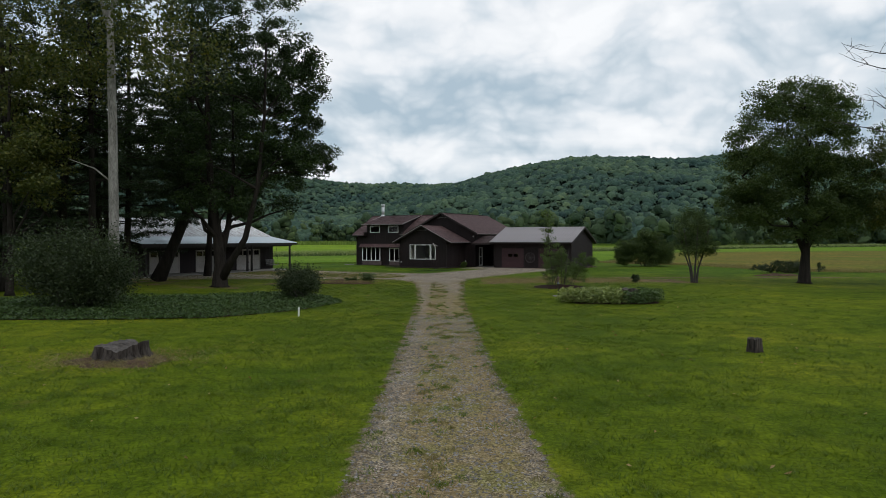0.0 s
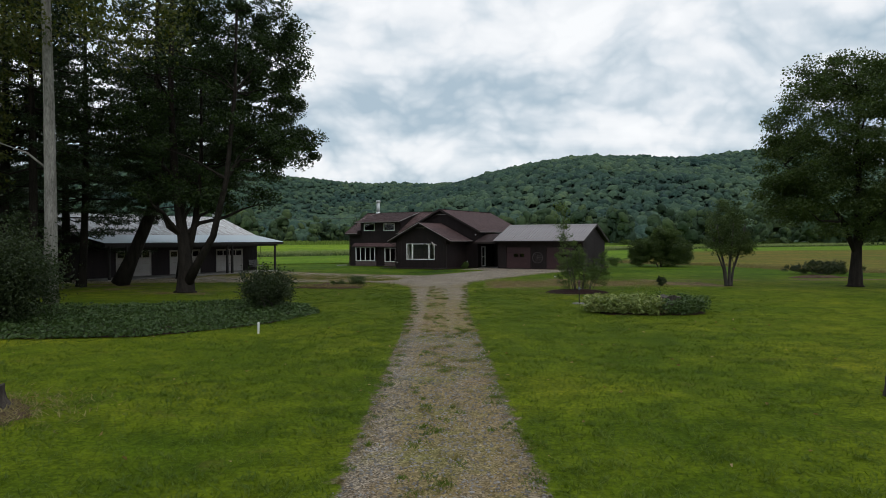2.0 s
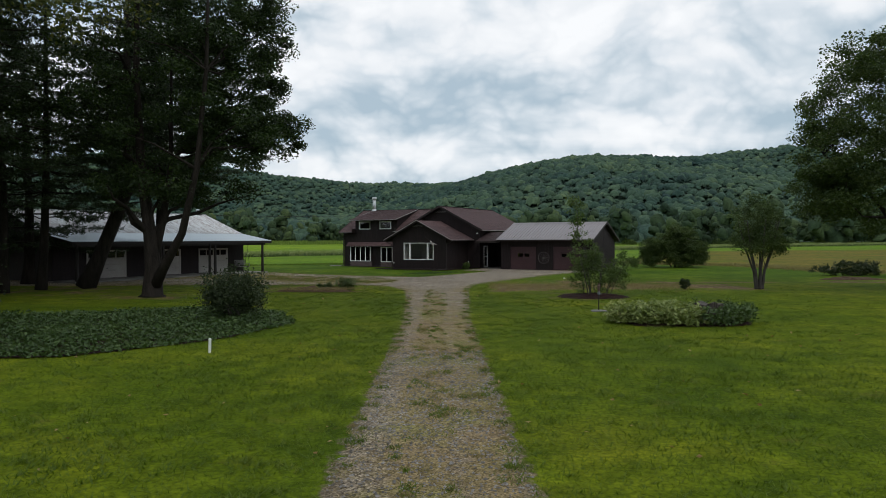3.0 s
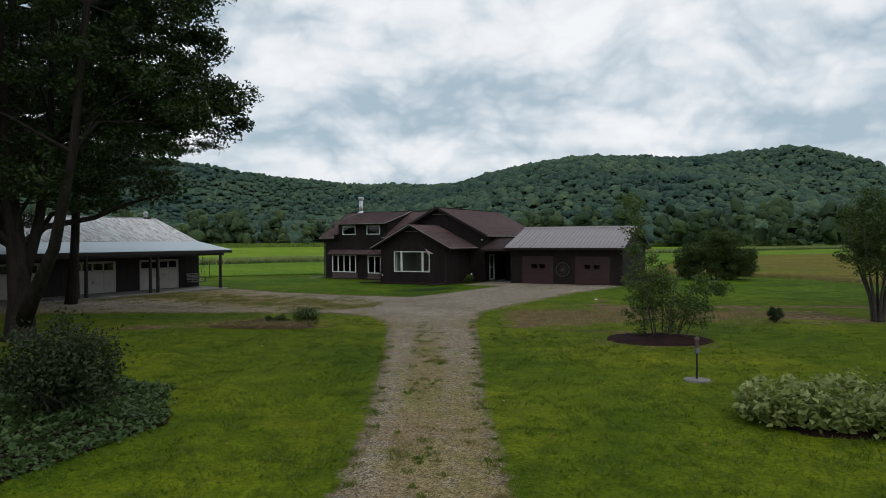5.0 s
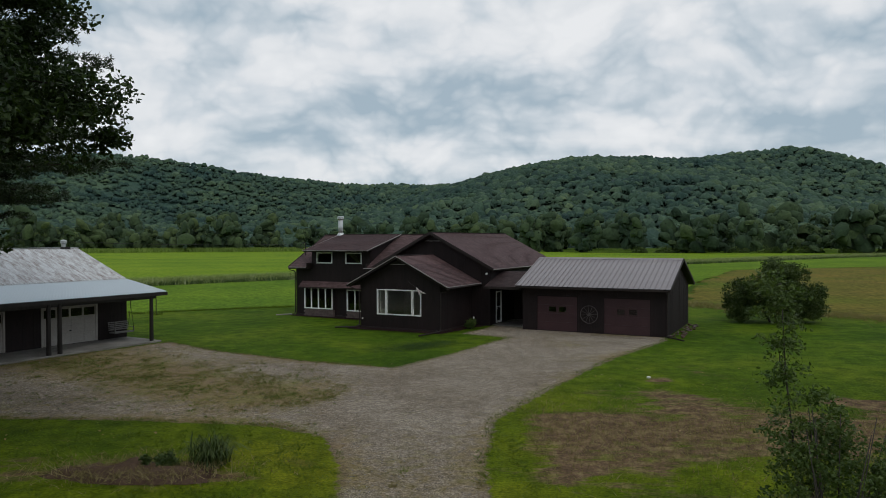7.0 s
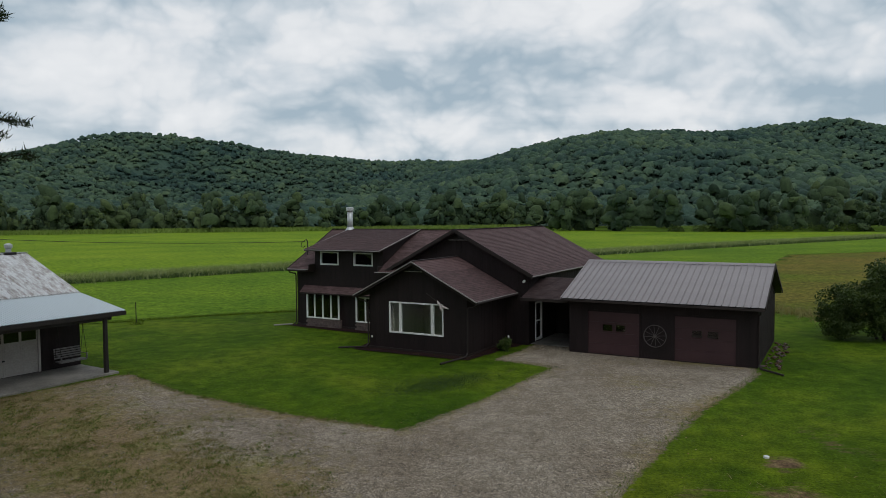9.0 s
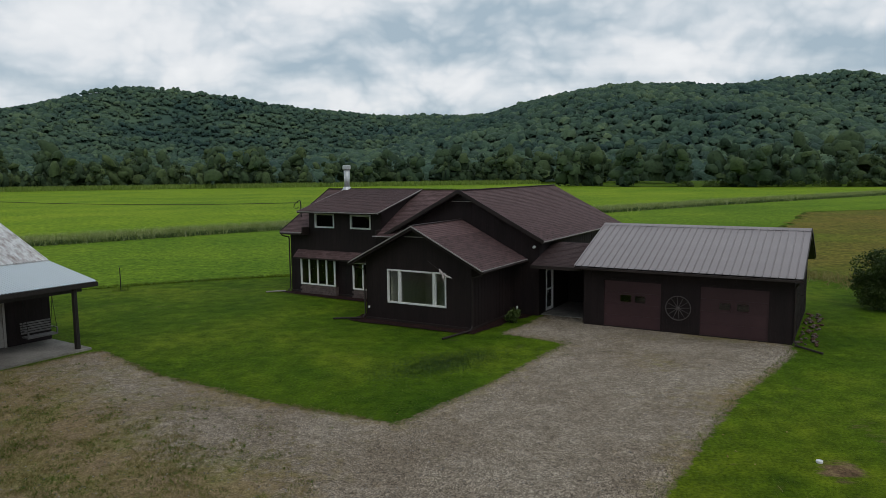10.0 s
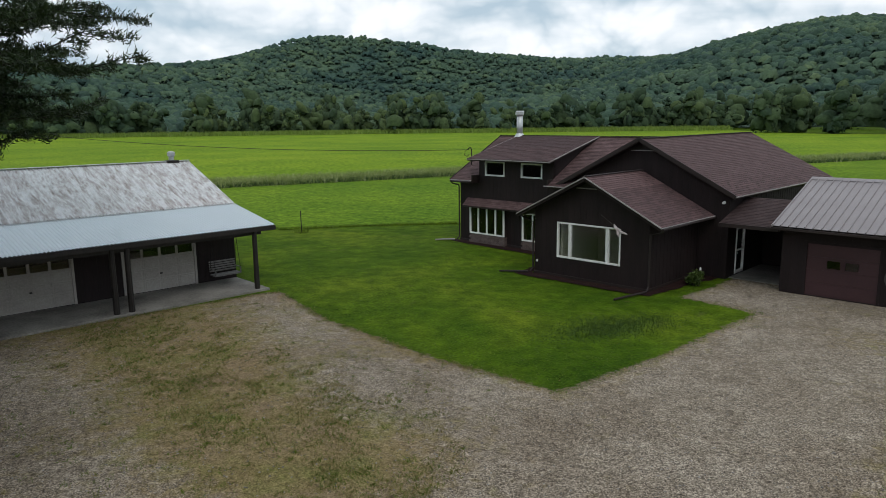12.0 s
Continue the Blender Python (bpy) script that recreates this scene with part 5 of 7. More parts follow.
def build_shed():
    s0, s1 = -17.4, 0.9
    b = thing("shed", pose(-16.8, 72.87, 0, 0, 0, 61), "dark brown shed with a rusty corrugated roof and cream doors", "shed")
    doors = [(-4.54, -1.45), (-9.5, -6.4), (-14.45, -11.35)]
    holes = [(a, c, 0.12, 2.12) for a, c in doors]
    w = wall_along(Shape(), -17.0, 0.42, 2.8, 2.95, 0, 3.2, holes)
    wall_across(w, 2.95, 12.9, 0.27, 0.42, 0, 3.05)
    wall_across(w, 2.95, 12.9, -17.0, -16.85, 0, 3.05)
    wall_along(w, -17.0, 0.42, 12.9, 13.05, 0, 3.2)
    for x in (0.27, -17.0):
        w.prism([(x, 2.95, 3.05), (x, 12.9, 3.05), (x, 8.25, 4.95)], (0, 0, 0), (0.15, 0, 0))
    part("wall", w, M_SIDING, b)
    bt = battens(Shape(), -17.0, 0.42, 2.8, lambda u: 3.2, 0.12, holes, 0.28)
    tagged(part("batten_siding", bt, M_SIDING, b), kind="stuff")
    part("roof", corrugated_slope((3.45, 3.43), (8.25, 5.22), s0, s1), M_CORR, b, "galvanised corrugated roof streaked with rust")
    part("porch_roof", corrugated_slope((-0.17, 2.79), (3.62, 3.43), s0, s1), M_CORR, b, "clean galvanised corrugated porch roof")
    part("roof", corrugated_slope((13.3, 3.35), (8.25, 5.22), s0, s1), M_CORR, b)
    cap = Shape()
    beam(cap, (s0, 8.25, 5.235), (s1, 8.25, 5.235), 0.3, 0.025)
    part("ridge_cap", cap, M_STEEL, b)
    dk = Shape()
    for p, q in (((-0.15, 2.76), (3.5, 3.38)), ((3.5, 3.36), (8.25, 5.15)), ((8.25, 5.15), (13.28, 3.28))):
        dk.prism([(s0 + 0.03, p[0], p[1]), (s0 + 0.03, q[0], q[1]), (s0 + 0.03, q[0], q[1] - 0.05), (s0 + 0.03, p[0], p[1] - 0.05)], (0, 0, 0), (s1 - s0 - 0.06, 0, 0))
    part("roof_deck", dk, M_POST, b)
    fa = Shape()
    beam(fa, (s0, -0.14, 2.66), (s1, -0.14, 2.66), 0.05, 0.17)
    beam(fa, (s1 - 0.02, -0.14, 2.68), (s1 - 0.02, 3.5, 3.31), 0.05, 0.12)
    beam(fa, (s1 - 0.02, 3.5, 3.33), (s1 - 0.02, 8.25, 5.12), 0.05, 0.12)
    beam(fa, (s0, 0.08, 2.52), (0.3, 0.08, 2.52), 0.12, 0.2)
    part("fascia", fa, M_POST, b)
    part("slab", Shape().box(-17.2, 0.42, -0.22, 2.9, -0.15, 0.1, chamfer=0.012), M_CONC, b, "stained concrete porch slab")
    part("slab", Shape().box(-17.0, 0.42, 2.9, 13.0, -0.15, 0.06), M_CONC, b)
    for x in (0.0, -5.22, -5.77, -10.15, -10.68, -15.5, -16.9):
        part("post", Shape().tube([(x, 0.06, 0.08), (x, 0.06, 1.3), (x, 0.06, 2.6)], [0.115, 0.105, 0.1], 10), M_POST, b)
    for a, c in doors:
        fr = Shape()
        fr.box(a - 0.03, a + 0.07, 2.76, 2.84, 0.11, 2.15)
        fr.box(c - 0.07, c + 0.03, 2.76, 2.84, 0.11, 2.15)
        fr.box(a, c, 2.76, 2.84, 2.07, 2.15)
        d = part("shed_door", fr, M_SDOOR, b, "cream panelled overhead door with a row of dark lights")
        cols, rows = 4, [(0.12, 0.627), (0.633, 1.087), (1.093, 1.527), (1.533, 2.06)]
        step = (c - a - 0.14) / cols
        for k in range(cols):
            x0, x1 = a + 0.07 + k * step + 0.003, a + 0.07 + (k + 1) * step - 0.003
            for j, (z0, z1) in enumerate(rows):
                p = Shape()
                if j == 3:
                    for q in ((x0, x0 + 0.05, z0, z1), (x1 - 0.05, x1, z0, z1), (x0 + 0.05, x1 - 0.05, z0, z0 + 0.05), (x0 + 0.05, x1 - 0.05, z1 - 0.05, z1)):
                        p.box(q[0], q[1], 2.80, 2.84, q[2], q[3])
                    pn = part("pane", Shape().box(x0 + 0.05, x1 - 0.05, 2.82, 2.826, z0 + 0.05, z1 - 0.05), M_GLASS, d)
                    pn.visible_shadow = False
                else:
                    p.box(x0, x1, 2.80, 2.84, z0, z1)
                    p.box(x0 + 0.07, x1 - 0.07, 2.785, 2.80, z0 + 0.07, z1 - 0.07, chamfer=0.006)
                part("door_panel", p, M_SDOOR, d)
        part("handle", Shape().box((a + c) / 2 - 0.05, (a + c) / 2 + 0.05, 2.74, 2.79, 0.8, 0.86, chamfer=0.01), M_IRON, d)
    v = part("ridge_vent", Shape().tube([(0.02, 8.25, 5.2), (0.02, 8.25, 5.45), (0.02, 8.25, 5.5), (0.02, 8.25, 5.66), (0.02, 8.25, 5.72)], [0.13, 0.13, 0.19, 0.19, 0.08], 14), M_STEEL, b, "round galvanised roof vent")
    part("vent_base", Shape().box(-0.25, 0.3, 8.0, 8.5, 5.14, 5.27, chamfer=0.02), M_IRON, v)
    return b


shed = build_shed()
SM = shed.matrix_basis.copy()


def build_swing():
    w = thing("porch_swing", SM @ pose(-0.45, 2.0, 0), "grey slatted porch swing hung on chains", "porch swing")
    for k in range(5):
        part("back_slat", Shape().box(-0.62, 0.62, 0.30 + k * 0.012, 0.325 + k * 0.012, 0.62 + k * 0.1, 0.69 + k * 0.1, chamfer=0.006), M_BENCH, w)
    for k in range(5):
        part("seat_slat", Shape().box(-0.62, 0.62, -0.22 + k * 0.1, -0.14 + k * 0.1, 0.52, 0.545, chamfer=0.006), M_BENCH, w)
    for x in (-0.6, 0.57):
        part("arm", Shape().box(x, x + 0.05, -0.25, 0.3, 0.76, 0.79, chamfer=0.006), M_BENCH, w)
        part("arm_post", Shape().box(x, x + 0.05, -0.22, -0.17, 0.54, 0.76), M_BENCH, w)
        part("chain", Shape().tube([(x + 0.02, -0.2, 0.78), (x + 0.02, 0.02, 1.9), (x + 0.02, 0.05, 2.85)], 0.01, 5), M_IRON, w)
        part("chain", Shape().tube([(x + 0.02, 0.28, 0.8), (x + 0.02, 0.06, 1.9), (x + 0.02, 0.05, 2.85)], 0.01, 5), M_IRON, w)
    part("seat_frame", Shape().box(-0.6, 0.6, -0.2, 0.3, 0.48, 0.52), M_BENCH, w)


build_swing()

# overhead service cable to the house
mast_top = HM @ Vector((-8.78, 4.92, 5.36))
far_end = Vector((-52, 84, 7.6))
pts = []
for k in range(25):
    t = k / 24
    p = mast_top.lerp(far_end, t)
    p.z -= 4 * t * (1 - t) * 0.75
    pts.append(p)
wire = thing("service_cable", pose(0, 0, 0), "black overhead electric cable sagging to the house", "cable")
part("wire", Shape().tube(pts, 0.016, 5), M_IRON, wire)


# ---- plants ----
def bent(p, q, rng, sway, n=5, droop=0.0):
    """A slightly crooked line from p to q."""
    p, q = np.array(p, float), np.array(q, float)
    t = np.linspace(0, 1, n)[:, None]
    l = p + (q - p) * t
    off = rng.normal(size=(n, 3)) * sway
    off[0] = off[-1] = 0
    l = l + off
    l[:, 2] += droop * np.sin(t[:, 0] * np.pi)
    return l


def broadleaf(name, at, trunks, lobes, clusters, per, leaf, spread, mat, label, category="tree", bark=None, seed=1, limbs=26, twig=0.05, flat=0.25, group=""):
    """A tree: tapered trunks, limbs out to the leafy lobes, and a crown of many leaves in uneven clusters.
    trunks: (list of points, base radius, top radius); lobes: (x, y, z, rx, ry, rz, weight), all from the foot."""
    rng = np.random.default_rng(seed)
    t = thing(name, pose(*at), label, category, group)
    w = np.array([l[6] for l in lobes], float)
    pick = rng.choice(len(lobes), clusters, p=w / w.sum())
    L = np.array([l[:6] for l in lobes])[pick]
    d = rng.normal(size=(clusters, 3))
    d /= np.linalg.norm(d, axis=1)[:, None]
    centres = L[:, :3] + d * L[:, 3:] * (rng.random(clusters) ** 0.4)[:, None]
    wood = Shape()
    tops = []
    for line, r0, r1 in trunks:
        n = len(line)
        line = np.array(line, float)
        radii = [r0 + (r1 - r0) * (k / (n - 1)) ** 0.8 for k in range(n)]
        if line[0][2] <= 0.02:
            line = np.vstack([line[0], line[0] * [1, 1, 0] + (line[1] - line[0]) * 0.08, line[1:]])
            radii = [r0 * 1.35] + [r0 * 1.02] + radii[1:]
        wood.tube(line, radii, 11)
        tops += [(p, r) for p, r in zip(line[2:], radii[2:])]
    part("trunk", wood, bark or M_BARK, t, smooth=True)
    br = Shape()
    order = rng.permutation(clusters)[:limbs]
    for c in centres[order]:
        cand = [(np.linalg.norm(c - p) + max(0, (p[2] - c[2])) * 1.5, p, r) for p, r in tops]
        _, p, r = min(cand, key=lambda q: q[0])
        if np.linalg.norm(c - p) < 0.3:
            continue
        line = bent(p, c, rng, 0.05 * np.linalg.norm(c - p), 5, 0.06 * np.linalg.norm(c - p))
        rr = min(r * 0.55, twig * 2.6)
        br.tube(line, [rr, rr * 0.8, rr * 0.6, rr * 0.4, rr * 0.16], 6, False)
    if br.f:
        tagged(part("limb_wood", br, bark or M_BARK, t, smooth=True), kind="stuff")
    n = clusters * per
    k = np.repeat(np.arange(clusters), per)
    sp = spread * rng.uniform(0.6, 1.3, clusters)
    off = rng.normal(size=(n, 3))
    off *= (rng.random(n) ** 0.45 * 1.75 / np.linalg.norm(off, axis=1))[:, None] * sp[k][:, None] * np.array([1, 1, 0.62])
    part("crown", leaf_mesh("crown", centres[k] + off, leaf, rng, flat), mat, t)
    return t


def pine(name, at, height, reach, first, label, seed, radius=0.32, lean=(0, 0), whorls=16, tuft=13, needle=0.024, bow=0.0, skirt=0.0, ring=(4, 7)):
    """A white pine: straight trunk, long level branches in tiers, needles in tufts."""
    rng = np.random.default_rng(seed)
    t = thing(name, pose(*at), label, "pine tree")
    top = np.array([lean[0], lean[1], height])

    def stem(f):
        return top * f + np.array([math.sin(f * 5) * 0.12 + bow * min(1.0, f * 4.0), math.cos(f * 4) * 0.1 * (f > 0.05), 0])

    line = [stem(f) for f in np.linspace(0, 1, 13)]
    radii = [radius * 1.3] + [radius * (1 - 0.92 * f) for f in np.linspace(0, 1, 13)][1:]
    part("trunk", Shape().tube(line, radii, 10), M_BARK, t, smooth=True)
    br = Shape()
    tips, dirs = [], []
    for k in range(whorls):
        f = first + (0.97 - first) * (k / (whorls - 1)) ** 0.95
        root = stem(f)
        n = rng.integers(*ring)
        a0 = rng.uniform(0, 6.28)
        for j in range(n):
            a = a0 + 6.283 * j / n + rng.normal() * 0.25
            l = reach * (1.05 - 0.85 * ((f - first) / (1 - first)) ** 1.3) * rng.uniform(0.55, 1.08)
            if skirt:
                l *= min(1.0, 0.42 + 0.58 * (f - first) / skirt)
            d = np.array([math.cos(a), math.sin(a), 0])
            side = np.array([-d[1], d[0], 0])
            end = root + d * l + np.array([0, 0, l * rng.uniform(-0.12, 0.10)])
            b = bent(root, end, rng, 0.03 * l, 6, -0.04 * l)
            br.tube(b, [0.055, 0.045, 0.036, 0.028, 0.018, 0.008], 4, False)
            m = max(5, int(l * 2.6))
            for q in range(m):
                u = 0.22 + 0.78 * (q + rng.random()) / m
                p = b[min(4, int(u * 5))] * (1 - (u * 5) % 1) + b[min(5, int(u * 5) + 1)] * ((u * 5) % 1) if u < 1 else b[5]
                w = (1.05 - u * 0.75) * min(1.6, l * 0.3)
                s = 1 if q % 2 else -1
                twig_end = p + side * s * w * rng.uniform(0.4, 1.0) + d * w * 0.7 + np.array([0, 0, rng.normal() * 0.08])
                br.tube([p, (p + twig_end) / 2 + np.array([0, 0, 0.03]), twig_end], [0.012, 0.009, 0.004], 3, False)
                nt = max(2, int(w * 4))
                for g in range(nt):
                    c = p + (twig_end - p) * (0.35 + 0.65 * (g + 0.5) / nt)
                    tips.append(c)
                    dirs.append(twig_end - p)
                tips.append(p)
                dirs.append(d)
    tagged(part("branch_wood", br, M_BARK, t), kind="stuff")
    tips, dirs = np.array(tips), np.array(dirs)
    dirs /= np.linalg.norm(dirs, axis=1)[:, None] + 1e-9
    n = len(tips) * tuft
    k = np.repeat(np.arange(len(tips)), tuft)
    g = rng.normal(size=(n, 3))
    g[:, 2] += 0.25
    g = g / np.linalg.norm(g, axis=1)[:, None] + dirs[k] * 0.55
    g /= np.linalg.norm(g, axis=1)[:, None]
    base = tips[k] + rng.normal(size=(n, 3)) * 0.07
    ln = rng.uniform(0.13, 0.26, n)[:, None]
    sd = np.cross(g, rng.normal(size=(n, 3)))
    sd /= np.linalg.norm(sd, axis=1)[:, None] + 1e-9
    v = np.empty((n, 3, 3))
    v[:, 0], v[:, 1], v[:, 2] = base - sd * needle, base + sd * needle, base + g * ln
    part("needles", fast_mesh("needles", v.reshape(-1, 3), np.arange(3 * n).reshape(n, 3)), M_NEEDLE, t)
    return t


# the big maple by the shed, two stems and one long leaning limb
broadleaf("maple_tree", (-15.2, 47.4, 0),
          [([(0, 0, 0), (0.05, 0, 1.4), (-0.15, 0.1, 3.2), (-0.7, 0.4, 6.5), (-1.0, 0.6, 11), (-0.8, 0.4, 17)], 0.52, 0.10),
           ([(0.15, -0.1, 0.5), (1.0, -0.7, 1.7), (2.2, -1.6, 3.2), (3.1, -2.0, 6.3), (3.6, -2.0, 11), (3.6, -1.6, 15.5)], 0.30, 0.06),
           ([(0.0, 0.05, 1.8), (0.4, 0.5, 4.0), (0.6, 1.0, 7.0), (0.5, 1.4, 12.5)], 0.26, 0.06)],
          [(0, 0.5, 13, 5.4, 5.8, 5.6, 4), (3.4, 0.6, 13.0, 3.0, 3.6, 4.6, 3.6), (3.6, 0.4, 8.8, 2.7, 3.2, 2.6, 1.7), (-3.2, 0.5, 9.5, 3.4, 3.5, 3.2, 1.8), (0.2, 0, 7.0, 3.6, 3.8, 2.6, 2.2),
           (1.0, 0.5, 18, 4.6, 4.6, 3.6, 3.0), (4.7, 1.4, 8.4, 1.5, 2.0, 1.6, 0.7), (4.9, 2.3, 10.6, 1.3, 2.2, 3.0, 0.9), (5.4, 1.0, 14.5, 1.5, 2.0, 2.2, 0.9), (5.0, 2.0, 13.6, 1.4, 2.0, 2.0, 0.5), (5.0, 4.2, 9.0, 1.5, 1.8, 1.6, 0.8), (5.7, 4.6, 9.0, 1.1, 1.3, 1.1, 0.3), (4.2, 3.6, 12.5, 2.2, 2.4, 2.6, 1.2), (1.0, 3.4, 5.6, 3.4, 2.4, 1.1, 1.0)],
          530, 205, 0.155, 0.42, M_MAPLE, "large dark maple with two stems and dense foliage", "maple tree", seed=11, limbs=60, twig=0.06)
# bare pale trunk behind the bush
pale = thing("dying_tree", pose(-18.3, 39.4, 0), "tall pale bare trunk with few living branches", "tree")
ps = Shape().tube([(0, 0, 0), (0.05, 0, 4), (0.0, 0.05, 9), (-0.05, 0, 13.5), (-0.1, 0, 15.6)], [0.34, 0.27, 0.24, 0.20, 0.15], 12)
ps.tube([(-0.08, 0, 14.6), (-0.5, 0.1, 15.8), (-0.9, 0.1, 17.5)], [0.14, 0.11, 0.06], 8)
ps.tube([(-0.08, 0, 15.2), (0.25, 0.1, 16.4), (0.3, 0.1, 18.5)], [0.15, 0.12, 0.05], 8)
ps.tube([(0.02, 0, 6.2), (-0.9, -0.2, 7.0), (-2.2, -0.4, 7.5)], [0.06, 0.045, 0.015], 6)
part("trunk", ps, M_PALEBARK, pale, smooth=True)
pr = np.random.default_rng(5)
cc = np.concatenate([pr.normal(size=(70, 3)) * [2.2, 2.2, 2.0] + [-1.0, 0, 18.5], pr.normal(size=(40, 3)) * [1.6, 1.6, 1.4] + [2.6, 0, 13.5], pr.normal(size=(30, 3)) * [1.3, 1.3, 1.6] + [-2.4, 0, 13]])
kk = np.repeat(np.arange(len(cc)), 90)
part("crown", leaf_mesh("crown", cc[kk] + pr.normal(size=(len(kk), 3)) * 0.45, 0.2, pr, 0.2), M_YELLOW, pale)

# the pines
pine("white_pine", (-22.2, 53.9, 0), 23, 6.5, 0.22, "dark white pine leaning over the shed", 21, 0.45, (0.6, 0.5), 17, bow=2.2)
pine("white_pine", (-23.9, 52.2, 0), 22, 5.0, 0.26, "tall slim white pine among others", 22, 0.27, (0.6, 0.3), 15)
pine("white_pine", (-24.6, 49.8, 0), 22, 5.5, 0.22, "tall white pine among others", 23, 0.30, (-0.4, 0.2), 15)
pine("white_pine", (-27.0, 43.5, 0), 21, 6.0, 0.15, "white pine with low level branches", 24, 0.34, (0, 0), 16)
pine("white_pine", (-33.0, 52.0, 0), 19, 6.5, 0.12, "white pine with low level branches", 25, 0.36, (0, 0), 16, 10, 0.03)
pine("white_pine", (-21.0, 61.0, 0), 21, 8.3, 0.30, "white pine with long drooping branches beside the shed", 26, 0.27, (0.5, 0.5), 28, 24, 0.022, skirt=0.13, ring=(8, 11))
pine("white_pine", (-30.0, 47.0, 0), 18, 6.5, 0.12, "dark white pine among others", 28, 0.36, (0, 0), 17, 10, 0.03)
pine("white_pine", (-28.0, 57.5, 0), 17, 6.5, 0.16, "dark white pine among others", 29, 0.36, (0, 0), 17, 10, 0.03)
pine("white_pine", (-34.0, 58.0, 0), 13, 6.5, 0.10, "dark white pine among others", 30, 0.36, (0, 0), 16, 10, 0.03)
pine("white_pine", (-36.5, 47.0, 0), 18, 7.0, 0.08, "dark white pine among others", 33, 0.36, (0, 0), 16, 10, 0.03)
pine("white_pine", (-22.0, 43.8, 0), 20, 5.0, 0.34, "white pine among others", 34, 0.28, (0.3, 0), 14)
pine("white_pine", (-37.0, 62.0, 0), 13, 6.0, 0.1, "white pine with low level branches", 27, 0.36, (0, 0), 15, 10, 0.03)
broadleaf("leafy_tree", (-24.5, 40.0, 0), [([(0, 0, 0), (0.1, 0, 3), (0, 0, 8), (0.2, 0, 14)], 0.22, 0.05)],
          [(0, 0, 11, 3.6, 3.6, 5.0, 2), (1.5, -0.5, 7, 2.6, 2.6, 2.4, 1)], 150, 100, 0.19, 0.45, M_YELLOW, "tall leafy tree with yellow-green foliage", seed=31, limbs=30)

broadleaf("maple_tree", (-25.6, 46.6, 0), [([(0, 0, 0), (0.2, 0, 3), (0.5, 0.1, 8), (0.6, 0, 14), (0.4, 0, 19)], 0.46, 0.07)],
          [(0.5, 0, 13, 5.6, 4.5, 5.0, 3), (1.5, 0, 18.5, 5.0, 4.0, 4.0, 2), (-2.5, -0.5, 8.4, 3.6, 3.2, 2.4, 1), (3.2, 0, 9.2, 2.6, 2.6, 2.0, 0.8)], 230, 130, 0.2, 0.5, M_MAPLE, "tall dark leafy tree among the pines", "maple tree", seed=36, limbs=40)

# right of the drive
broadleaf("spreading_tree", (24.6, 51.2, 0), [([(0, 0, 0), (0.05, 0, 1.6), (0.15, 0, 3.4), (0.3, 0.2, 7), (0.2, 0.2, 12)], 0.42, 0.08),
                                             ([(0.08, 0, 1.9), (-1.0, -0.2, 4.2), (-2.6, -0.3, 6.2), (-4.4, -0.3, 7.4)], 0.18, 0.04),
                                             ([(0.12, 0, 2.4), (1.6, 0.2, 4.6), (3.4, 0.3, 6.4)], 0.18, 0.04)],
          [(-0.8, 0, 10.2, 4.2, 4.6, 3.6, 3), (-3.4, 0, 7.6, 2.6, 3.2, 2.0, 1.6), (2.6, 0, 8.2, 3.6, 3.6, 3.2, 2), (0, 0, 5.2, 3.4, 3.4, 1.5, 1), (-3.6, 0, 5.4, 2.2, 2.6, 1.5, 0.9), (3.0, 0, 5.2, 2.6, 2.6, 1.6, 0.9), (0.5, 0, 3.4, 3.2, 3.0, 0.6, 0.35), (-1.5, -0.4, 12.6, 2.2, 2.4, 1.4, 0.7), (1.6, 0.4, 12.4, 2.2, 2.4, 1.6, 0.8)],
          560, 170, 0.155, 0.46, M_GREEN, "wide spreading green tree on the lawn", seed=41, limbs=50)
broadleaf("leafy_tree", (32.5, 49.0, 0), [([(0, 0, 0), (0.1, 0, 3), (0, 0, 8), (0.2, 0, 12)], 0.3, 0.05)],
          [(0, 0, 8.5, 4.0, 4.0, 4.2, 2), (-1.8, -0.5, 4.8, 2.8, 2.6, 2.2, 1.2)], 300, 120, 0.165, 0.5, M_YELLOW, "leafy tree with yellowing foliage", seed=42, limbs=26)
dead = thing("dead_tree", pose(27.4, 43.5, 0), "bare dead tree with grey twigs", "tree")
ds = Shape().tube([(0, 0, 0), (0.1, 0, 4), (0, 0.1, 9), (-0.3, 0, 14.5)], [0.26, 0.2, 0.15, 0.06], 9)
dr = np.random.default_rng(8)
for k in range(26):
    z = dr.uniform(9, 14)
    a = dr.uniform(0, 6.28)
    l = dr.uniform(2.0, 4.6)
    e = np.array([math.cos(a) * l, math.sin(a) * l, z + dr.uniform(0.3, 2.2)])
    b = bent((0, 0, z), e, dr, 0.12, 5)
    ds.tube(b, [0.05, 0.04, 0.03, 0.02, 0.008], 5, False)
    for j in range(7):
        p = b[2] + (b[4] - b[2]) * dr.random()
        q = p + dr.normal(size=3) * [0.7, 0.7, 0.45] + [0, 0, 0.35]
        ds.tube(bent(p, q, dr, 0.05, 4), [0.014, 0.011, 0.008, 0.004], 4, False)
part("trunk", ds, M_TWIG, dead, smooth=True)


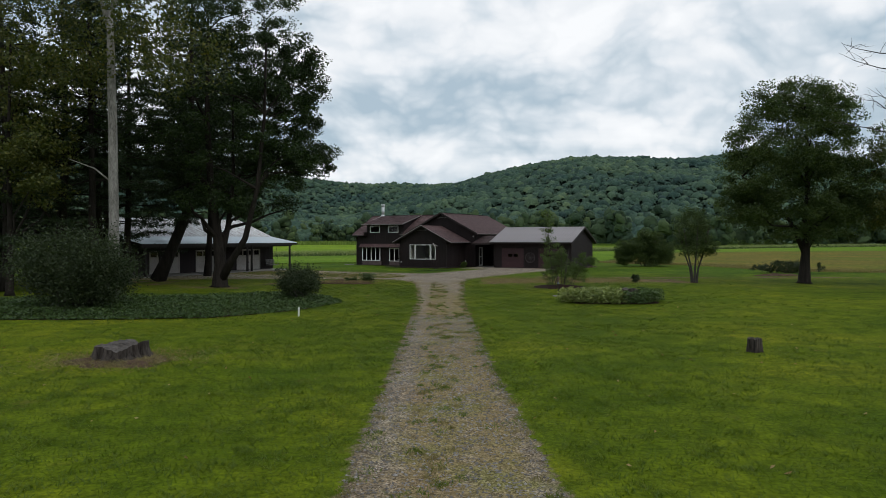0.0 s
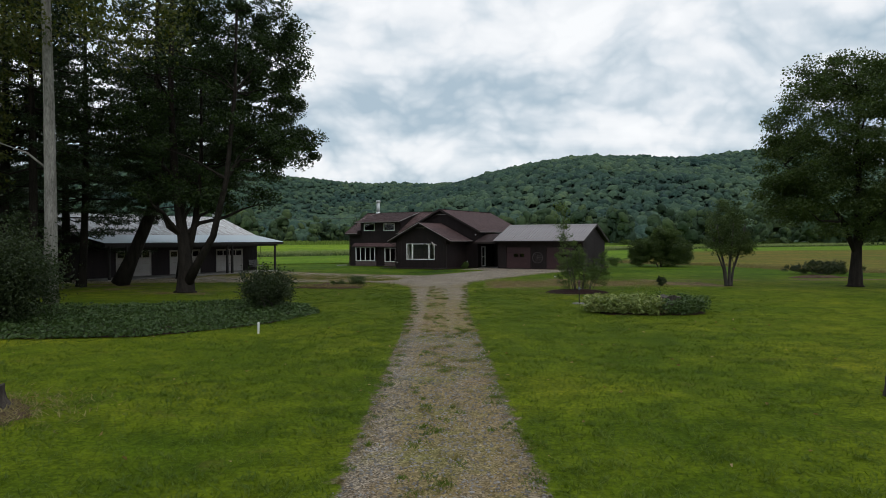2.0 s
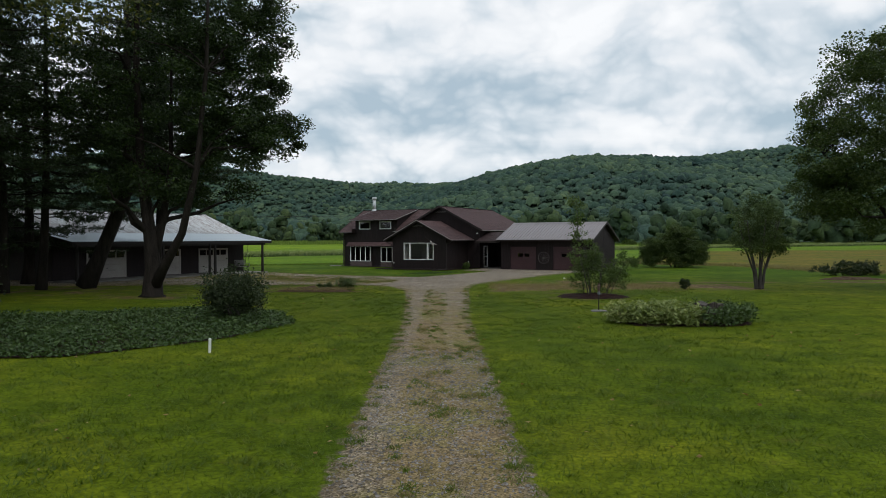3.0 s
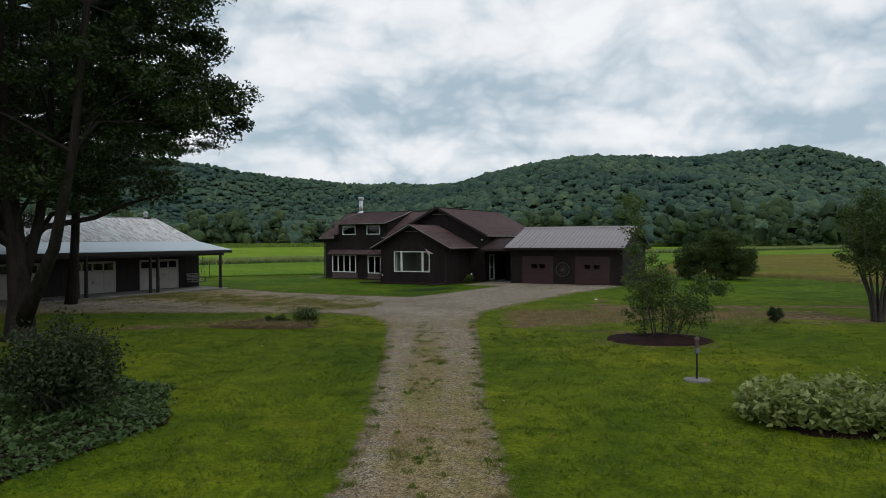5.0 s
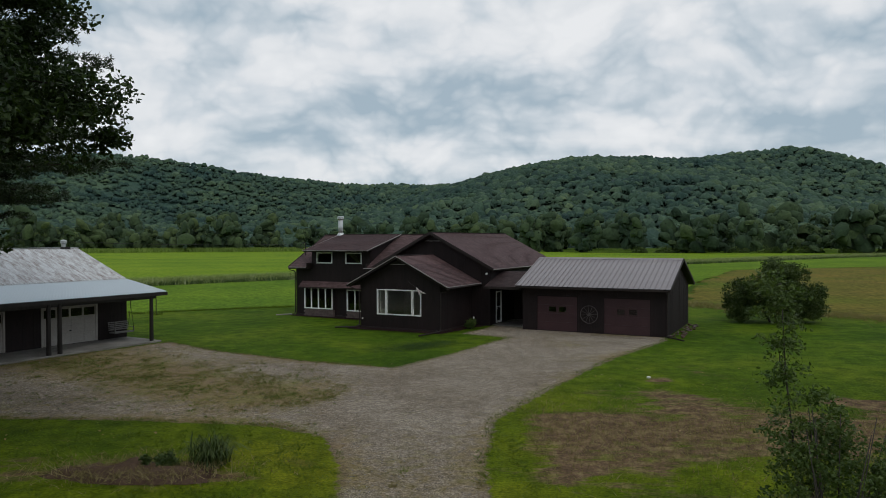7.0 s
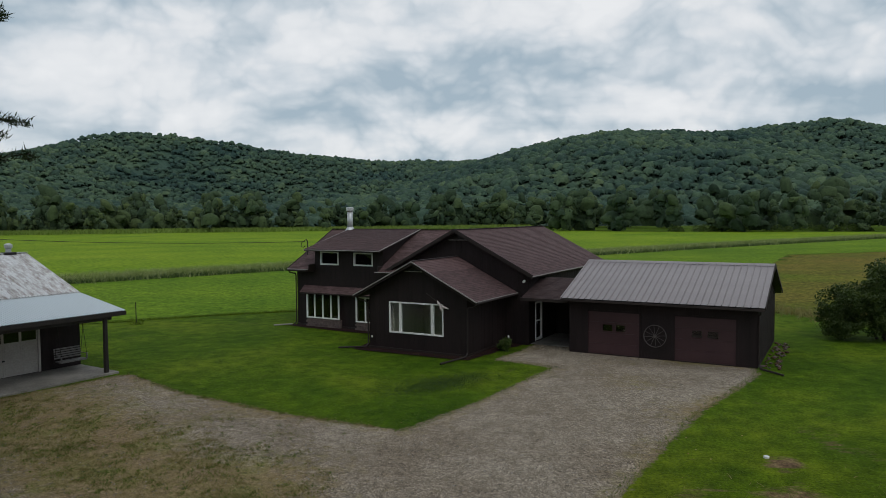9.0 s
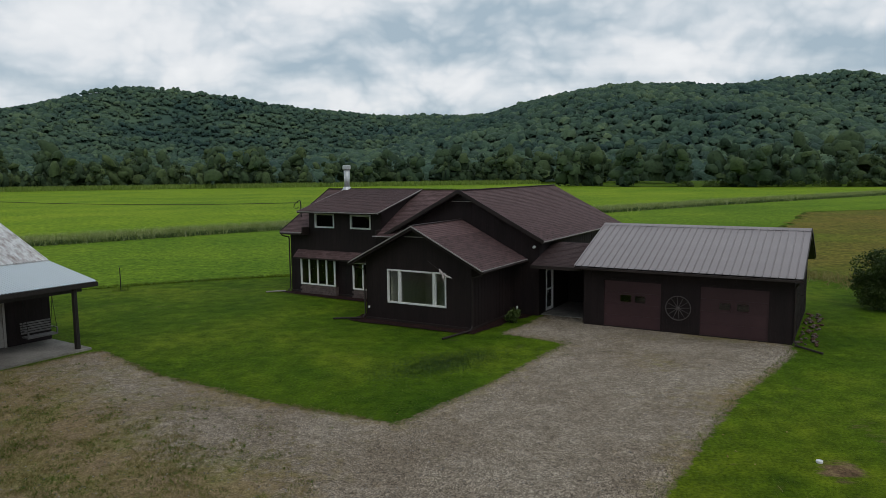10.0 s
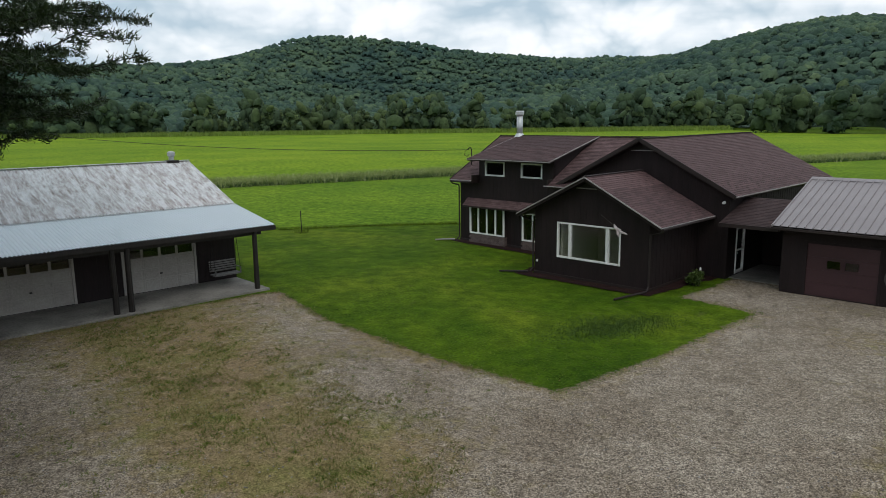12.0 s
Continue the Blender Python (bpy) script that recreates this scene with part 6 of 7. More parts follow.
def shrub(name, at, rx, ry, h, clusters, per, leaf, mat, label, seed, base=0.1, stems=9, category="shrub", group=""):
    """A bush: stems from the foot and an uneven, leafy mass."""
    rng = np.random.default_rng(seed)
    t = thing(name, pose(*at), label, category, group)
    d = rng.normal(size=(clusters, 3))
    d /= np.linalg.norm(d, axis=1)[:, None]
    rad = rng.random(clusters) ** 0.35 * rng.uniform(0.82, 1.08, clusters)
    bulge = np.array([1 + 0.5 * noise.noise((q[0] * 2.2, q[1] * 2.2, q[2] * 2.2 + seed)) for q in d])
    c = d * (rad * bulge)[:, None] * [rx, ry, (h - base) / 2] + [0, 0, base + (h - base) / 2]
    c[:, 2] = np.maximum(c[:, 2], base * 0.6)
    st = Shape()
    for k in range(stems):
        e = c[rng.integers(clusters)]
        st.tube(bent((rng.normal() * rx * 0.12, rng.normal() * ry * 0.12, -0.02), e, rng, 0.06, 5), [0.04, 0.034, 0.026, 0.018, 0.008], 6, False)
    part("stems", st, M_TWIG, t, smooth=True)
    k = np.repeat(np.arange(clusters), per)
    s = 0.12 * min(rx, h) * rng.uniform(0.7, 1.25, clusters)
    p = c[k] + rng.normal(size=(len(k), 3)) * s[k][:, None]
    p[:, 2] = np.abs(p[:, 2])
    part("foliage", leaf_mesh("foliage", p, leaf, rng, 0.2), mat, t)
    return t


shrub("large_bush", (-16.0, 31.6, 0), 2.5, 2.2, 3.5, 340, 110, 0.105, M_BUSH, "large rounded dark green bush", 51, 0.15, 16)
shrub("round_shrub", (-7.4, 36.4, 0), 1.2, 1.05, 1.8, 150, 80, 0.085, M_BUSH, "small rounded dark shrub in the planted bed", 52, 0.12, 10)
broadleaf("large_shrub", (21.6, 82.4, 0), [([(x, y, 0), (x * 2, y * 2, 0.9), (x * 3.4, y * 3.4, 2.4)], 0.07, 0.02) for x, y in ((-0.4, 0.1), (0.3, -0.2), (0.1, 0.4), (0.6, 0.1), (-0.2, -0.3))],
          [(-1.5, 0, 1.7, 1.8, 1.8, 1.5, 2.2), (0.5, 0, 2.3, 1.9, 2.0, 1.7, 2.6), (2.0, 0, 1.5, 1.2, 1.5, 1.3, 1.5), (-2.5, 0, 0.9, 0.9, 1.2, 0.8, 0.8), (0.1, 0, 3.4, 1.1, 1.2, 0.8, 0.9), (0.5, -0.6, 0.9, 2.2, 1.4, 0.8, 1.2)],
          440, 130, 0.13, 0.27, M_GREEN, "big spreading dark shrub beside the garage", "shrub", M_TWIG, 53, 30, 0.02)
shrub("small_shrub", (13.15, 52.1, 0), 0.34, 0.32, 0.6, 40, 60, 0.06, M_BUSH, "tiny dark evergreen shrub on the lawn", 54, 0.02, 4)
# many-stemmed shrub tree
broadleaf("multi_stem_tree", (17.4, 52.4, 0),
          [([(math.cos(a) * 0.16, math.sin(a) * 0.16, 0), (math.cos(a) * 0.3, math.sin(a) * 0.3, 1.0), (math.cos(a) * 0.75, math.sin(a) * 0.75, 2.3), (math.cos(a) * 1.1, math.sin(a) * 1.1, 3.9)], 0.085, 0.025)
           for a in (0.2, 1.1, 2.0, 2.9, 3.7, 4.6, 5.5)],
          [(0, 0, 3.9, 1.5, 1.5, 1.5, 2), (-0.3, 0, 2.6, 1.5, 1.5, 0.8, 1.2), (0.9, 0, 2.4, 0.8, 0.8, 0.5, 0.5)], 170, 90, 0.095, 0.24, M_GREEN,
          "small many-stemmed tree with sparse dark leaves", "tree", M_TWIG, 55, 30, 0.02)

# shrub in a ring of mulch, with a taller sapling stem


def mound(name, poly_r, at, height, mat, label, category, seed, sides=48, rings=9, kind="", rag=1.0):
    """A low heap with a ragged outline; poly_r = (rx, ry)."""
    s = Shape()
    rows = []
    for k in range(rings + 1):
        f = k / rings
        row = []
        for j in range(sides):
            a = 2 * math.pi * j / sides
            e = 1 + 0.16 * rag * noise.noise((math.cos(a) * 2.1, math.sin(a) * 2.1, seed)) + 0.09 * rag * noise.noise((math.cos(a) * 7, math.sin(a) * 7, seed + 3))
            x, y = math.cos(a) * poly_r[0] * f * e, math.sin(a) * poly_r[1] * f * e
            z = height * (1 - f * f) * (1 + 0.7 * rag * noise.noise((x * 2.2, y * 2.2, seed))) + 0.02 + (0.03 * noise.noise((x * 9, y * 9, seed)) + 0.05 * (rag - 1) * noise.noise((x * 5, y * 5, seed))) * (f < 0.95) - 0.03 * (k == rings)
            row.append(len(s.v))
            s.v.append((x, y, z))
        rows.append(row)
    for a, b in zip(rows, rows[1:]):
        for j in range(sides):
            s.f.append((a[j], a[(j + 1) % sides], b[(j + 1) % sides], b[j]))
            s.uv.append(None)
    t = thing(name, pose(*at), label, category, kind=kind)
    part("surface", s, mat, t, smooth=True)
    return t


mound("mulch_ring", (1.85, 1.6), (7.05, 47.2, -0.03), 0.16, M_SOIL, "round bed of dark brown mulch under a shrub", "mulch bed", 3, rag=0.6)
sb = np.random.default_rng(58)
broadleaf("open_shrub", (7.2, 47.35, 0.08),
          [([(x, y, 0), (x * 1.5, y * 1.5, 0.9), (x * 2.3, y * 2.3, sb.uniform(1.7, 2.5))], 0.018, 0.007) for x, y in zip(sb.uniform(-0.55, 0.75, 16), sb.uniform(-0.35, 0.35, 16))]
          + [([(0.5, 0, 0), (1.2, 0.05, 1.0), (1.9, 0.1, 1.6)], 0.016, 0.006), ([(-0.5, 0.2, 0), (-0.62, 0.25, 1.4), (-0.78, 0.3, 3.0), (-0.85, 0.35, 4.7)], 0.032, 0.008)],
          [(-0.75, 0, 1.35, 0.55, 0.7, 1.25, 2.4), (-0.25, 0, 1.75, 0.5, 0.6, 0.95, 1.6), (0.4, 0, 1.1, 0.75, 0.8, 1.0, 2.4), (1.1, 0, 1.05, 0.6, 0.7, 0.85, 1.6), (1.95, 0.1, 1.6, 0.34, 0.3, 0.3, 0.6),
           (1.35, 0, 2.0, 0.25, 0.25, 0.3, 0.3), (-0.85, 0.35, 4.2, 0.5, 0.45, 0.85, 1.3), (-0.78, 0.3, 2.9, 0.4, 0.42, 0.6, 0.5)],
          330, 34, 0.085, 0.16, M_OPEN, "open leafy shrub with a taller stem in mulch", "shrub", M_TWIG, 57, 90, 0.007)

# hostas round an old stump
hr = np.random.default_rng(61)
hosta = mound("hosta_bed", (2.3, 1.3), (8.25, 36.3, 0), 0.12, M_SOIL, "oval bed of pale-edged hostas and brown-tipped plants", "flower bed", 5)
hp = []
while len(hp) < 135:
    x, y = hr.uniform(-2.5, 2.5), hr.uniform(-1.5, 1.5)
    if (x / 2.5) ** 2 + (y / 1.5) ** 2 < 1 and math.hypot(x - 0.75, y + 0.1) > 0.55:
        hp.append((x, y))
for pale_side in (True, False):
    cs = []
    for x, y in hp:
        if (x < 0.35) == pale_side:
            n = 60 if pale_side else 66
            a = hr.uniform(0, 6.28, n)
            r = hr.uniform(0.03, 0.34, n)
            z = 0.08 + (0.56 + 0.2 * hr.random()) * hr.random(n) * (1 - r * 1.2)
            cs.append(np.column_stack([x + np.cos(a) * r, y + np.sin(a) * r, z]))
    part("hosta_foliage" if pale_side else "perennial_foliage", leaf_mesh("hosta_leaves", np.concatenate(cs), 0.155 if pale_side else 0.12, hr, 0.4), M_HOSTA if pale_side else M_COVER, hosta)


def stump(at, radius, height, label, seed, flare=1.35, name="tree_stump"):
    rng = np.random.default_rng(seed)
    t = thing(name, pose(*at), label, "tree stump")
    s, top = Shape(), Shape()
    n = 64
    rows = []
    rough_top = 0.12 if radius > 0.4 else 0.05

    def ring_at(f, inner=1.0):
        row = []
        for j in range(n):
            a = 2 * math.pi * j / n
            ca, sa = math.cos(a), math.sin(a)
            flute = min(0.0, noise.noise((ca * 3.4, sa * 3.4, seed + 2))) * 0.5 + 0.10 * noise.noise((ca * 9, sa * 9, seed + f * 0.6)) + 0.08 * noise.noise((ca * 19, sa * 19, seed + f))
            r = radius * (1.06 + 0.18 * noise.noise((ca * 1.4, sa * 1.4, seed)) + flute * (1.15 - 0.4 * f)) * (1 + (flare - 1) * (1 - f) ** 2.6) * inner
            x, y = ca * r, sa * r
            lift = rough_top * noise.noise((x * 3.0 / radius * 0.5, y * 3.0 / radius * 0.5, seed + 7)) + 0.04 * noise.noise((x * 14, y * 14, seed))
            row.append((x, y, max(0.0, height * f + lift * f ** 2)))
        return row

    for f in (0, 0.08, 0.2, 0.4, 0.6, 0.8, 0.94, 1.0):
        rows.append(ring_at(f))
    for a, b in zip(rows, rows[1:]):
        for j in range(n):
            s.face([a[j], a[(j + 1) % n], b[(j + 1) % n], b[j]])
    tops = [rows[-1]] + [ring_at(1.0, q) for q in (0.86, 0.62, 0.38, 0.14)]
    for a, b in zip(tops, tops[1:]):
        for j in range(n):
            top.face([a[j], a[(j + 1) % n], b[(j + 1) % n], b[j]])
    top.face(tops[-1])
    body = part("bark", s, M_STUMP, t)
    part("cut_face", top, M_STUMPTOP, t, "grey weathered saw cut")
    return t


stump((-8.15, 19.5, 0), 0.60, 0.37, "broad weathered tree stump amid brown litter", 2, 1.3)
stump((8.87, 20.95, 0), 0.175, 0.37, "small dark tree stump on the lawn", 9, 1.15)
stump((9.0, 36.2, 0.05), 0.46, 0.60, "old grey stump amid hostas", 14, 1.2)
mound("wood_litter", (1.45, 1.15), (-8.1, 19.3, -0.03), 0.07, M_CHIPS, "brown wood litter round a tree stump", "wood litter", 17, rag=2.0)
stake = thing("marker_stake", pose(-5.85, 29.75, 0, 3, 2, 10), "short white marker stake in the lawn", "stake")
part("pipe", Shape().tube([(0, 0, -0.05), (0, 0, 0.33)], 0.035, 10), M_WHITE, stake)
part("cap", Shape().tube([(0, 0, 0.32), (0, 0, 0.37)], [0.042, 0.03], 10), M_WHITE, stake)

# planted bed of low ground cover on the left
BED = [(-25.8, 32.5), (-25.2, 29.6), (-23, 28.0), (-17.4, 28.2), (-12.1, 28.5), (-9.3, 29.0), (-7.4, 30.8), (-6.2, 32.6), (-5.2, 36.0), (-6.4, 39.2), (-9.5, 41.0), (-14.5, 38.2), (-21, 37.4), (-24.6, 35.6)]
bed_soil = sheet("planting_soil", ragged(BED, 0.4, 0.2, 12.0), 0.016, M_SOIL)
tagged(bed_soil, "dark soil of the planted bed", "soil", kind="structure")
br_ = np.random.default_rng(71)
n = 90000
bx, by = br_.uniform(-26, -5, n), br_.uniform(27.5, 41.5, n)
wav = np.array([noise.noise((x * 0.7, y * 0.7, 4.0)) for x, y in zip(bx, by)])
ok = inside(bx, by, BED) & ((br_.random(n) < 0.75 + wav) | (edge_distance(bx, by, BED) < 1.0))
bx, by, wav = bx[ok], by[ok], wav[ok]
rim = np.clip(edge_distance(bx, by, BED) / 1.1, 0.25, 1)
cover = leaf_mesh("ground_cover", np.column_stack([bx + br_.normal(size=len(bx)) * 0.1, by + br_.normal(size=len(bx)) * 0.1, 0.03 + br_.random(len(bx)) * (0.27 + 0.16 * wav) * rim]), 0.125, br_, 0.45)
tagged(part("ground_cover", cover, M_COVER), "low leafy ground cover filling the bed", "ground cover", kind="stuff")

# brown heap with a clump of day lilies
mound("debris_heap", (2.1, 0.8), (-7.6, 51.0, 0), 0.20, M_CHIPS, "heap of brown dead plants and soil", "debris heap", 21, rag=1.8)
lr = np.random.default_rng(81)
lily = thing("day_lilies", pose(-5.95, 51.6, 0.03), "clump of arching green day lily leaves", "day lilies")
ls = Shape()
for k in range(260):
    a, l = lr.uniform(0, 6.28), lr.uniform(0.35, 0.8)
    x0, y0 = lr.normal() * 0.2, lr.normal() * 0.16
    d = np.array([math.cos(a), math.sin(a), 0])
    sd = np.array([-d[1], d[0], 0]) * 0.014
    h = lr.uniform(0.4, 0.72)
    pts = [np.array([x0, y0, 0]), np.array([x0, y0, h * 0.75]) + d * l * 0.25, np.array([x0, y0, h]) + d * l * 0.55, np.array([x0, y0, h * 0.7]) + d * l * 0.95]
    for p, q, w in zip(pts, pts[1:], (1, 0.9, 0.6)):
        ls.face([p - sd * w, p + sd * w, q + sd * w * 0.7, q - sd * w * 0.7])
part("leaves", ls, M_GREEN, lily)
shrub("low_plant", (-7.0, 51.3, 0), 0.5, 0.4, 0.42, 30, 40, 0.09, M_GREEN, "low green plant on the heap", 83, 0.02, 4, "plant")

# lantern on a post with its stone base
post = thing("garden_lantern", pose(6.05, 40.2, 0), "rusty lantern on a thin iron post", "lantern")
part("base_stone", Shape().tube([(0, 0, -0.02), (0, 0, 0.018), (0, 0, 0.03)], [0.33, 0.31, 0.24], 22), M_BENCH, post)
part("pole", Shape().tube([(0, 0, 0.03), (0, 0, 0.66)], 0.022, 8), M_IRON, post)
part("shelf", Shape().tube([(0, 0, 0.64), (0, 0, 0.67), (0, 0, 0.76), (0, 0, 0.78)], [0.03, 0.06, 0.052, 0.02], 10), M_BLUEGREY, post)
body = part("lantern_body", Shape().tube([(0, 0, 0.77), (0, 0, 0.80), (0, 0, 0.98)], [0.05, 0.042, 0.055], 6), M_RUST, post)
part("lantern_cap", Shape().tube([(0, 0, 0.98), (0, 0, 1.0), (0, 0, 1.05), (0, 0, 1.06)], [0.075, 0.07, 0.028, 0.012], 6), M_RUST, body)
part("finial", Shape().tube([(0, 0, 1.05), (0, 0, 1.1)], [0.03, 0.022], 6), M_RUST, body)
part("spout", Shape().tube([(0.06, 0, 0.68), (0.12, 0, 0.67)], [0.02, 0.012], 6), M_BLUEGREY, post)

# beds along the house, and the clump by the door
HB = [HM @ Vector(p) for p in ((-1.3, -0.1, 0), (0.6, -0.15, 0), (2.6, -0.05, 0), (4.6, -0.1, 0), (5.5, 0.1, 0), (5.75, 1.2, 0), (5.85, 3.3, 0), (6.3, 5.2, 0), (5.1, 5.2, 0), (5.1, 0.6, 0), (-0.7, 0.6, 0), (-0.7, 3.0, 0), (-1.3, 3.0, 0), (-1.35, 1.0, 0))]
tagged(sheet("planting_soil", ragged([(p.x, p.y) for p in HB], 0.15, 0.16, 31.0), 0.022, M_SOIL), "dark bare soil along the front wing", "soil", kind="structure")
HB = [HM @ Vector(p) for p in ((-9.9, 4.5, 0), (-8, 4.25, 0), (-5, 4.15, 0), (-2, 4.2, 0), (-0.7, 4.0, 0), (-0.7, 5.0, 0), (-9.9, 5.0, 0))]
tagged(sheet("planting_soil", ragged([(p.x, p.y) for p in HB], 0.3, 0.06, 33.0), 0.02, M_SOIL), "dark soil under the bow windows", "soil", kind="structure")
cp = HM @ Vector((6.0, 3.1, 0.02))
shrub("low_plant", (cp.x, cp.y, 0.02), 0.5, 0.42, 0.55, 26, 34, 0.12, M_OPEN, "low leafy clump by the covered passage", 91, 0.02, 5, "plant")
orn = thing("garden_ornament", HM @ pose(6.15, 3.3, 0.02), "small pale garden ornament on a stick", "ornament")
part("stick", Shape().tube([(0, 0, 0), (0, 0, 0.6)], 0.012, 6), M_IRON, orn)
part("top", Shape().tube([(0, 0, 0.58), (0, 0, 0.63), (0, 0, 0.72), (0, 0, 0.76)], [0.02, 0.045, 0.04, 0.015], 8), M_WHITE, orn)
# downspout extensions lying on the ground
for a, b in (((-9.65, 4.7, 0.08), (-10.5, 3.9, 0.05)), ((5.25, 0.35, 0.09), (4.85, -1.45, 0.05)), ((-0.8, 0.35, 0.09), (-2.0, -0.3, 0.05)), ((17.9, 4.0, 0.09), (18.9, 3.25, 0.05))):
    p, q = HM @ Vector(a), HM @ Vector(b)
    d = thing("drain_pipe", pose(p.x, p.y, 0), "downspout extension pipe lying on the lawn", "drain pipe", "downspout extensions")
    part("pipe", Shape().tube([(0, 0, p.z), ((q.x - p.x) * 0.5, (q.y - p.y) * 0.5, 0.07), (q.x - p.x, q.y - p.y, q.z)], 0.045, 8), M_PALE if a[0] < -9 else M_TRIMBROWN, d)
# stones along the garage side
sr = np.random.default_rng(93)
for k in range(64):
    p = HM @ Vector((17.9 + sr.uniform(0, 0.75), 4.5 + k * 0.11, 0))
    st = Shape()
    b = bmesh.new()
    bmesh.ops.create_icosphere(b, subdivisions=2, radius=0.07)
    for v in b.verts:
        v.co = Vector((v.co.x * 1.3, v.co.y, v.co.z * 0.6)) * (1 + 0.25 * noise.noise(v.co * 9 + Vector((k, 0, 0))))
    st.add(b)
    o = part("stone", st, M_STONE if k % 2 else M_CHIPS, at=pose(p.x, p.y, 0.045, 0, 0, sr.uniform(0, 180)) @ Matrix.Diagonal((*([sr.uniform(0.7, 1.3)] * 3), 1)))
    tagged(o, "rough field stone edging the garage", "stone", "stones by the garage")
# heap and tall weeds at the far right, and small things on the lawn
mound("debris_heap", (2.2, 0.8), (27.2, 61.0, 0), 0.16, M_CHIPS, "low heap of cut brush and bark", "debris heap", 27)
shrub("weed_clump", (30.5, 66.5, 0), 3.4, 1.1, 0.95, 90, 60, 0.13, M_BUSH, "low dark patch of weeds at the field edge", 95, 0.02, 6, "weeds")
pl = thing("drain_cover", pose(7.9, 63.0, 0), "small white drain cap in the lawn", "drain cap")
part("cap", Shape().tube([(0, 0, 0.0), (0, 0, 0.05), (0, 0, 0.06)], [0.08, 0.08, 0.055], 12), M_WHITE, pl)
fp = thing("field_stake", pose(-22.9, 87.4, 0, 2, 1, 0), "thin iron stake in the hay field", "stake")
part("rod", Shape().tube([(0, 0, -0.05), (0, 0, 1.45)], 0.03, 6), M_IRON, fp)
part("weeds", blade_mesh("weeds", np.column_stack([R.normal(size=(90, 2)) * 0.25, np.zeros(90)]), 0.35, 0.03, R), M_BLADE, fp)

# dead stalks and rough grass on the worn ground
wr = np.random.default_rng(111)
n = 2400
dx, dy = wr.normal(size=n) * 1.3 - 7.6, wr.normal(size=n) * 0.55 + 51.0
tagged(part("dead_stalks", blade_mesh("dead_stalks", np.column_stack([dx, dy, np.full(n, 0.12)]), 0.13, 0.022, wr, 1.2), M_STRAWB), "brown dead stalks lying on the heap", "dead plants", kind="stuff")
dx, dy = wr.uniform(2.2, 14, 9000), 54.6 + wr.normal(size=9000) * 2.1
tagged(part("rough_grass", blade_mesh("rough_grass", np.column_stack([dx, dy, np.zeros(9000)]), 0.1, 0.02, wr, 0.8), M_STRAWB), "dry rough grass in the worn lawn", "grass", kind="stuff")

sx_, sy_ = wr.normal(size=2600) * 0.95 - 8.1, wr.normal(size=2600) * 0.75 + 19.3
tagged(part("dead_stalks", blade_mesh("dead_stalks", np.column_stack([sx_, sy_, np.full(2600, 0.02)]), 0.09, 0.02, wr, 1.6), M_STRAWB), "pale dry litter scattered round the stump", "dead plants", kind="stuff")

# dark clover patch in the front lawn
n = 7000
u = wr.normal(size=(n, 2)) * [1.3, 0.6]
ca, sa = math.cos(0.75), math.sin(0.75)
px_, py_ = -1.9 + u[:, 0] * ca - u[:, 1] * sa, 71.6 + u[:, 0] * sa + u[:, 1] * ca
tagged(part("clover_patch", leaf_mesh("clover_patch", np.column_stack([px_, py_, wr.uniform(0.0, 0.035, n)]), 0.045, wr, 0.3), M_CLOVER), "dark clover patch in the front lawn", "clover", kind="stuff")

# ---- loose pebbles, tufts and blades of grass ----
gr = np.random.default_rng(101)
n = 40000
gx, gy = gr.uniform(-20, 12, n), gr.uniform(4, 78, n)
ok = inside(gx, gy, DRIVE)
gx, gy = gx[ok], gy[ok]
keep = gr.random(len(gx)) < np.clip(1.3 - np.abs(gy - 62) / 70, 0.5, 1)
near = gr.uniform(4, 30, 12000)
nx = gr.uniform(-1.4, 2.1, 12000)
okn = inside(nx, near, DRIVE)
P = np.column_stack([np.concatenate([gx[keep], nx[okn]]), np.concatenate([gy[keep], near[okn]]), np.zeros(keep.sum() + okn.sum())])
tv = np.array([(1, 0, 0), (-1, 0, 0), (0, 1, 0), (0, -1, 0), (0, 0, 1), (0, 0, -1)], float)
tf = np.array([(0, 2, 4), (2, 1, 4), (1, 3, 4), (3, 0, 4), (2, 0, 5), (1, 2, 5), (3, 1, 5), (0, 3, 5)])
k = len(P)
sz = gr.uniform(0.010, 0.028, k)
V = tv[None] * (1 + gr.normal(size=(k, 6, 1)) * 0.25) * sz[:, None, None] * np.array([1, 1, 0.65]) + P[:, None, :] + np.array([0, 0, 0.018])
tagged(part("pebbles", fast_mesh("pebbles", V.reshape(-1, 3), (tf[None] + (np.arange(k) * 6)[:, None, None]).reshape(-1, 3)), M_PEBBLE), "loose grey stones on the drive", "gravel", kind="stuff")

# weeds down the middle of the drive, on its edges and over the yard before the shed
def weed_spots(n, x0, x1, y0, y1):
    wx, wy = gr.uniform(x0, x1, n), gr.uniform(y0, y1, n)
    ok = inside(wx, wy, DRIVE)
    wx, wy = wx[ok], wy[ok]
    cl = np.array([noise.noise((x * 1.0, y * 0.55, 9.0)) + 0.6 * noise.noise((x * 3.1, y * 2.2, 19.0)) for x, y in zip(wx, wy)])
    return wx, wy, cl, edge_distance(wx, wy, DRIVE)


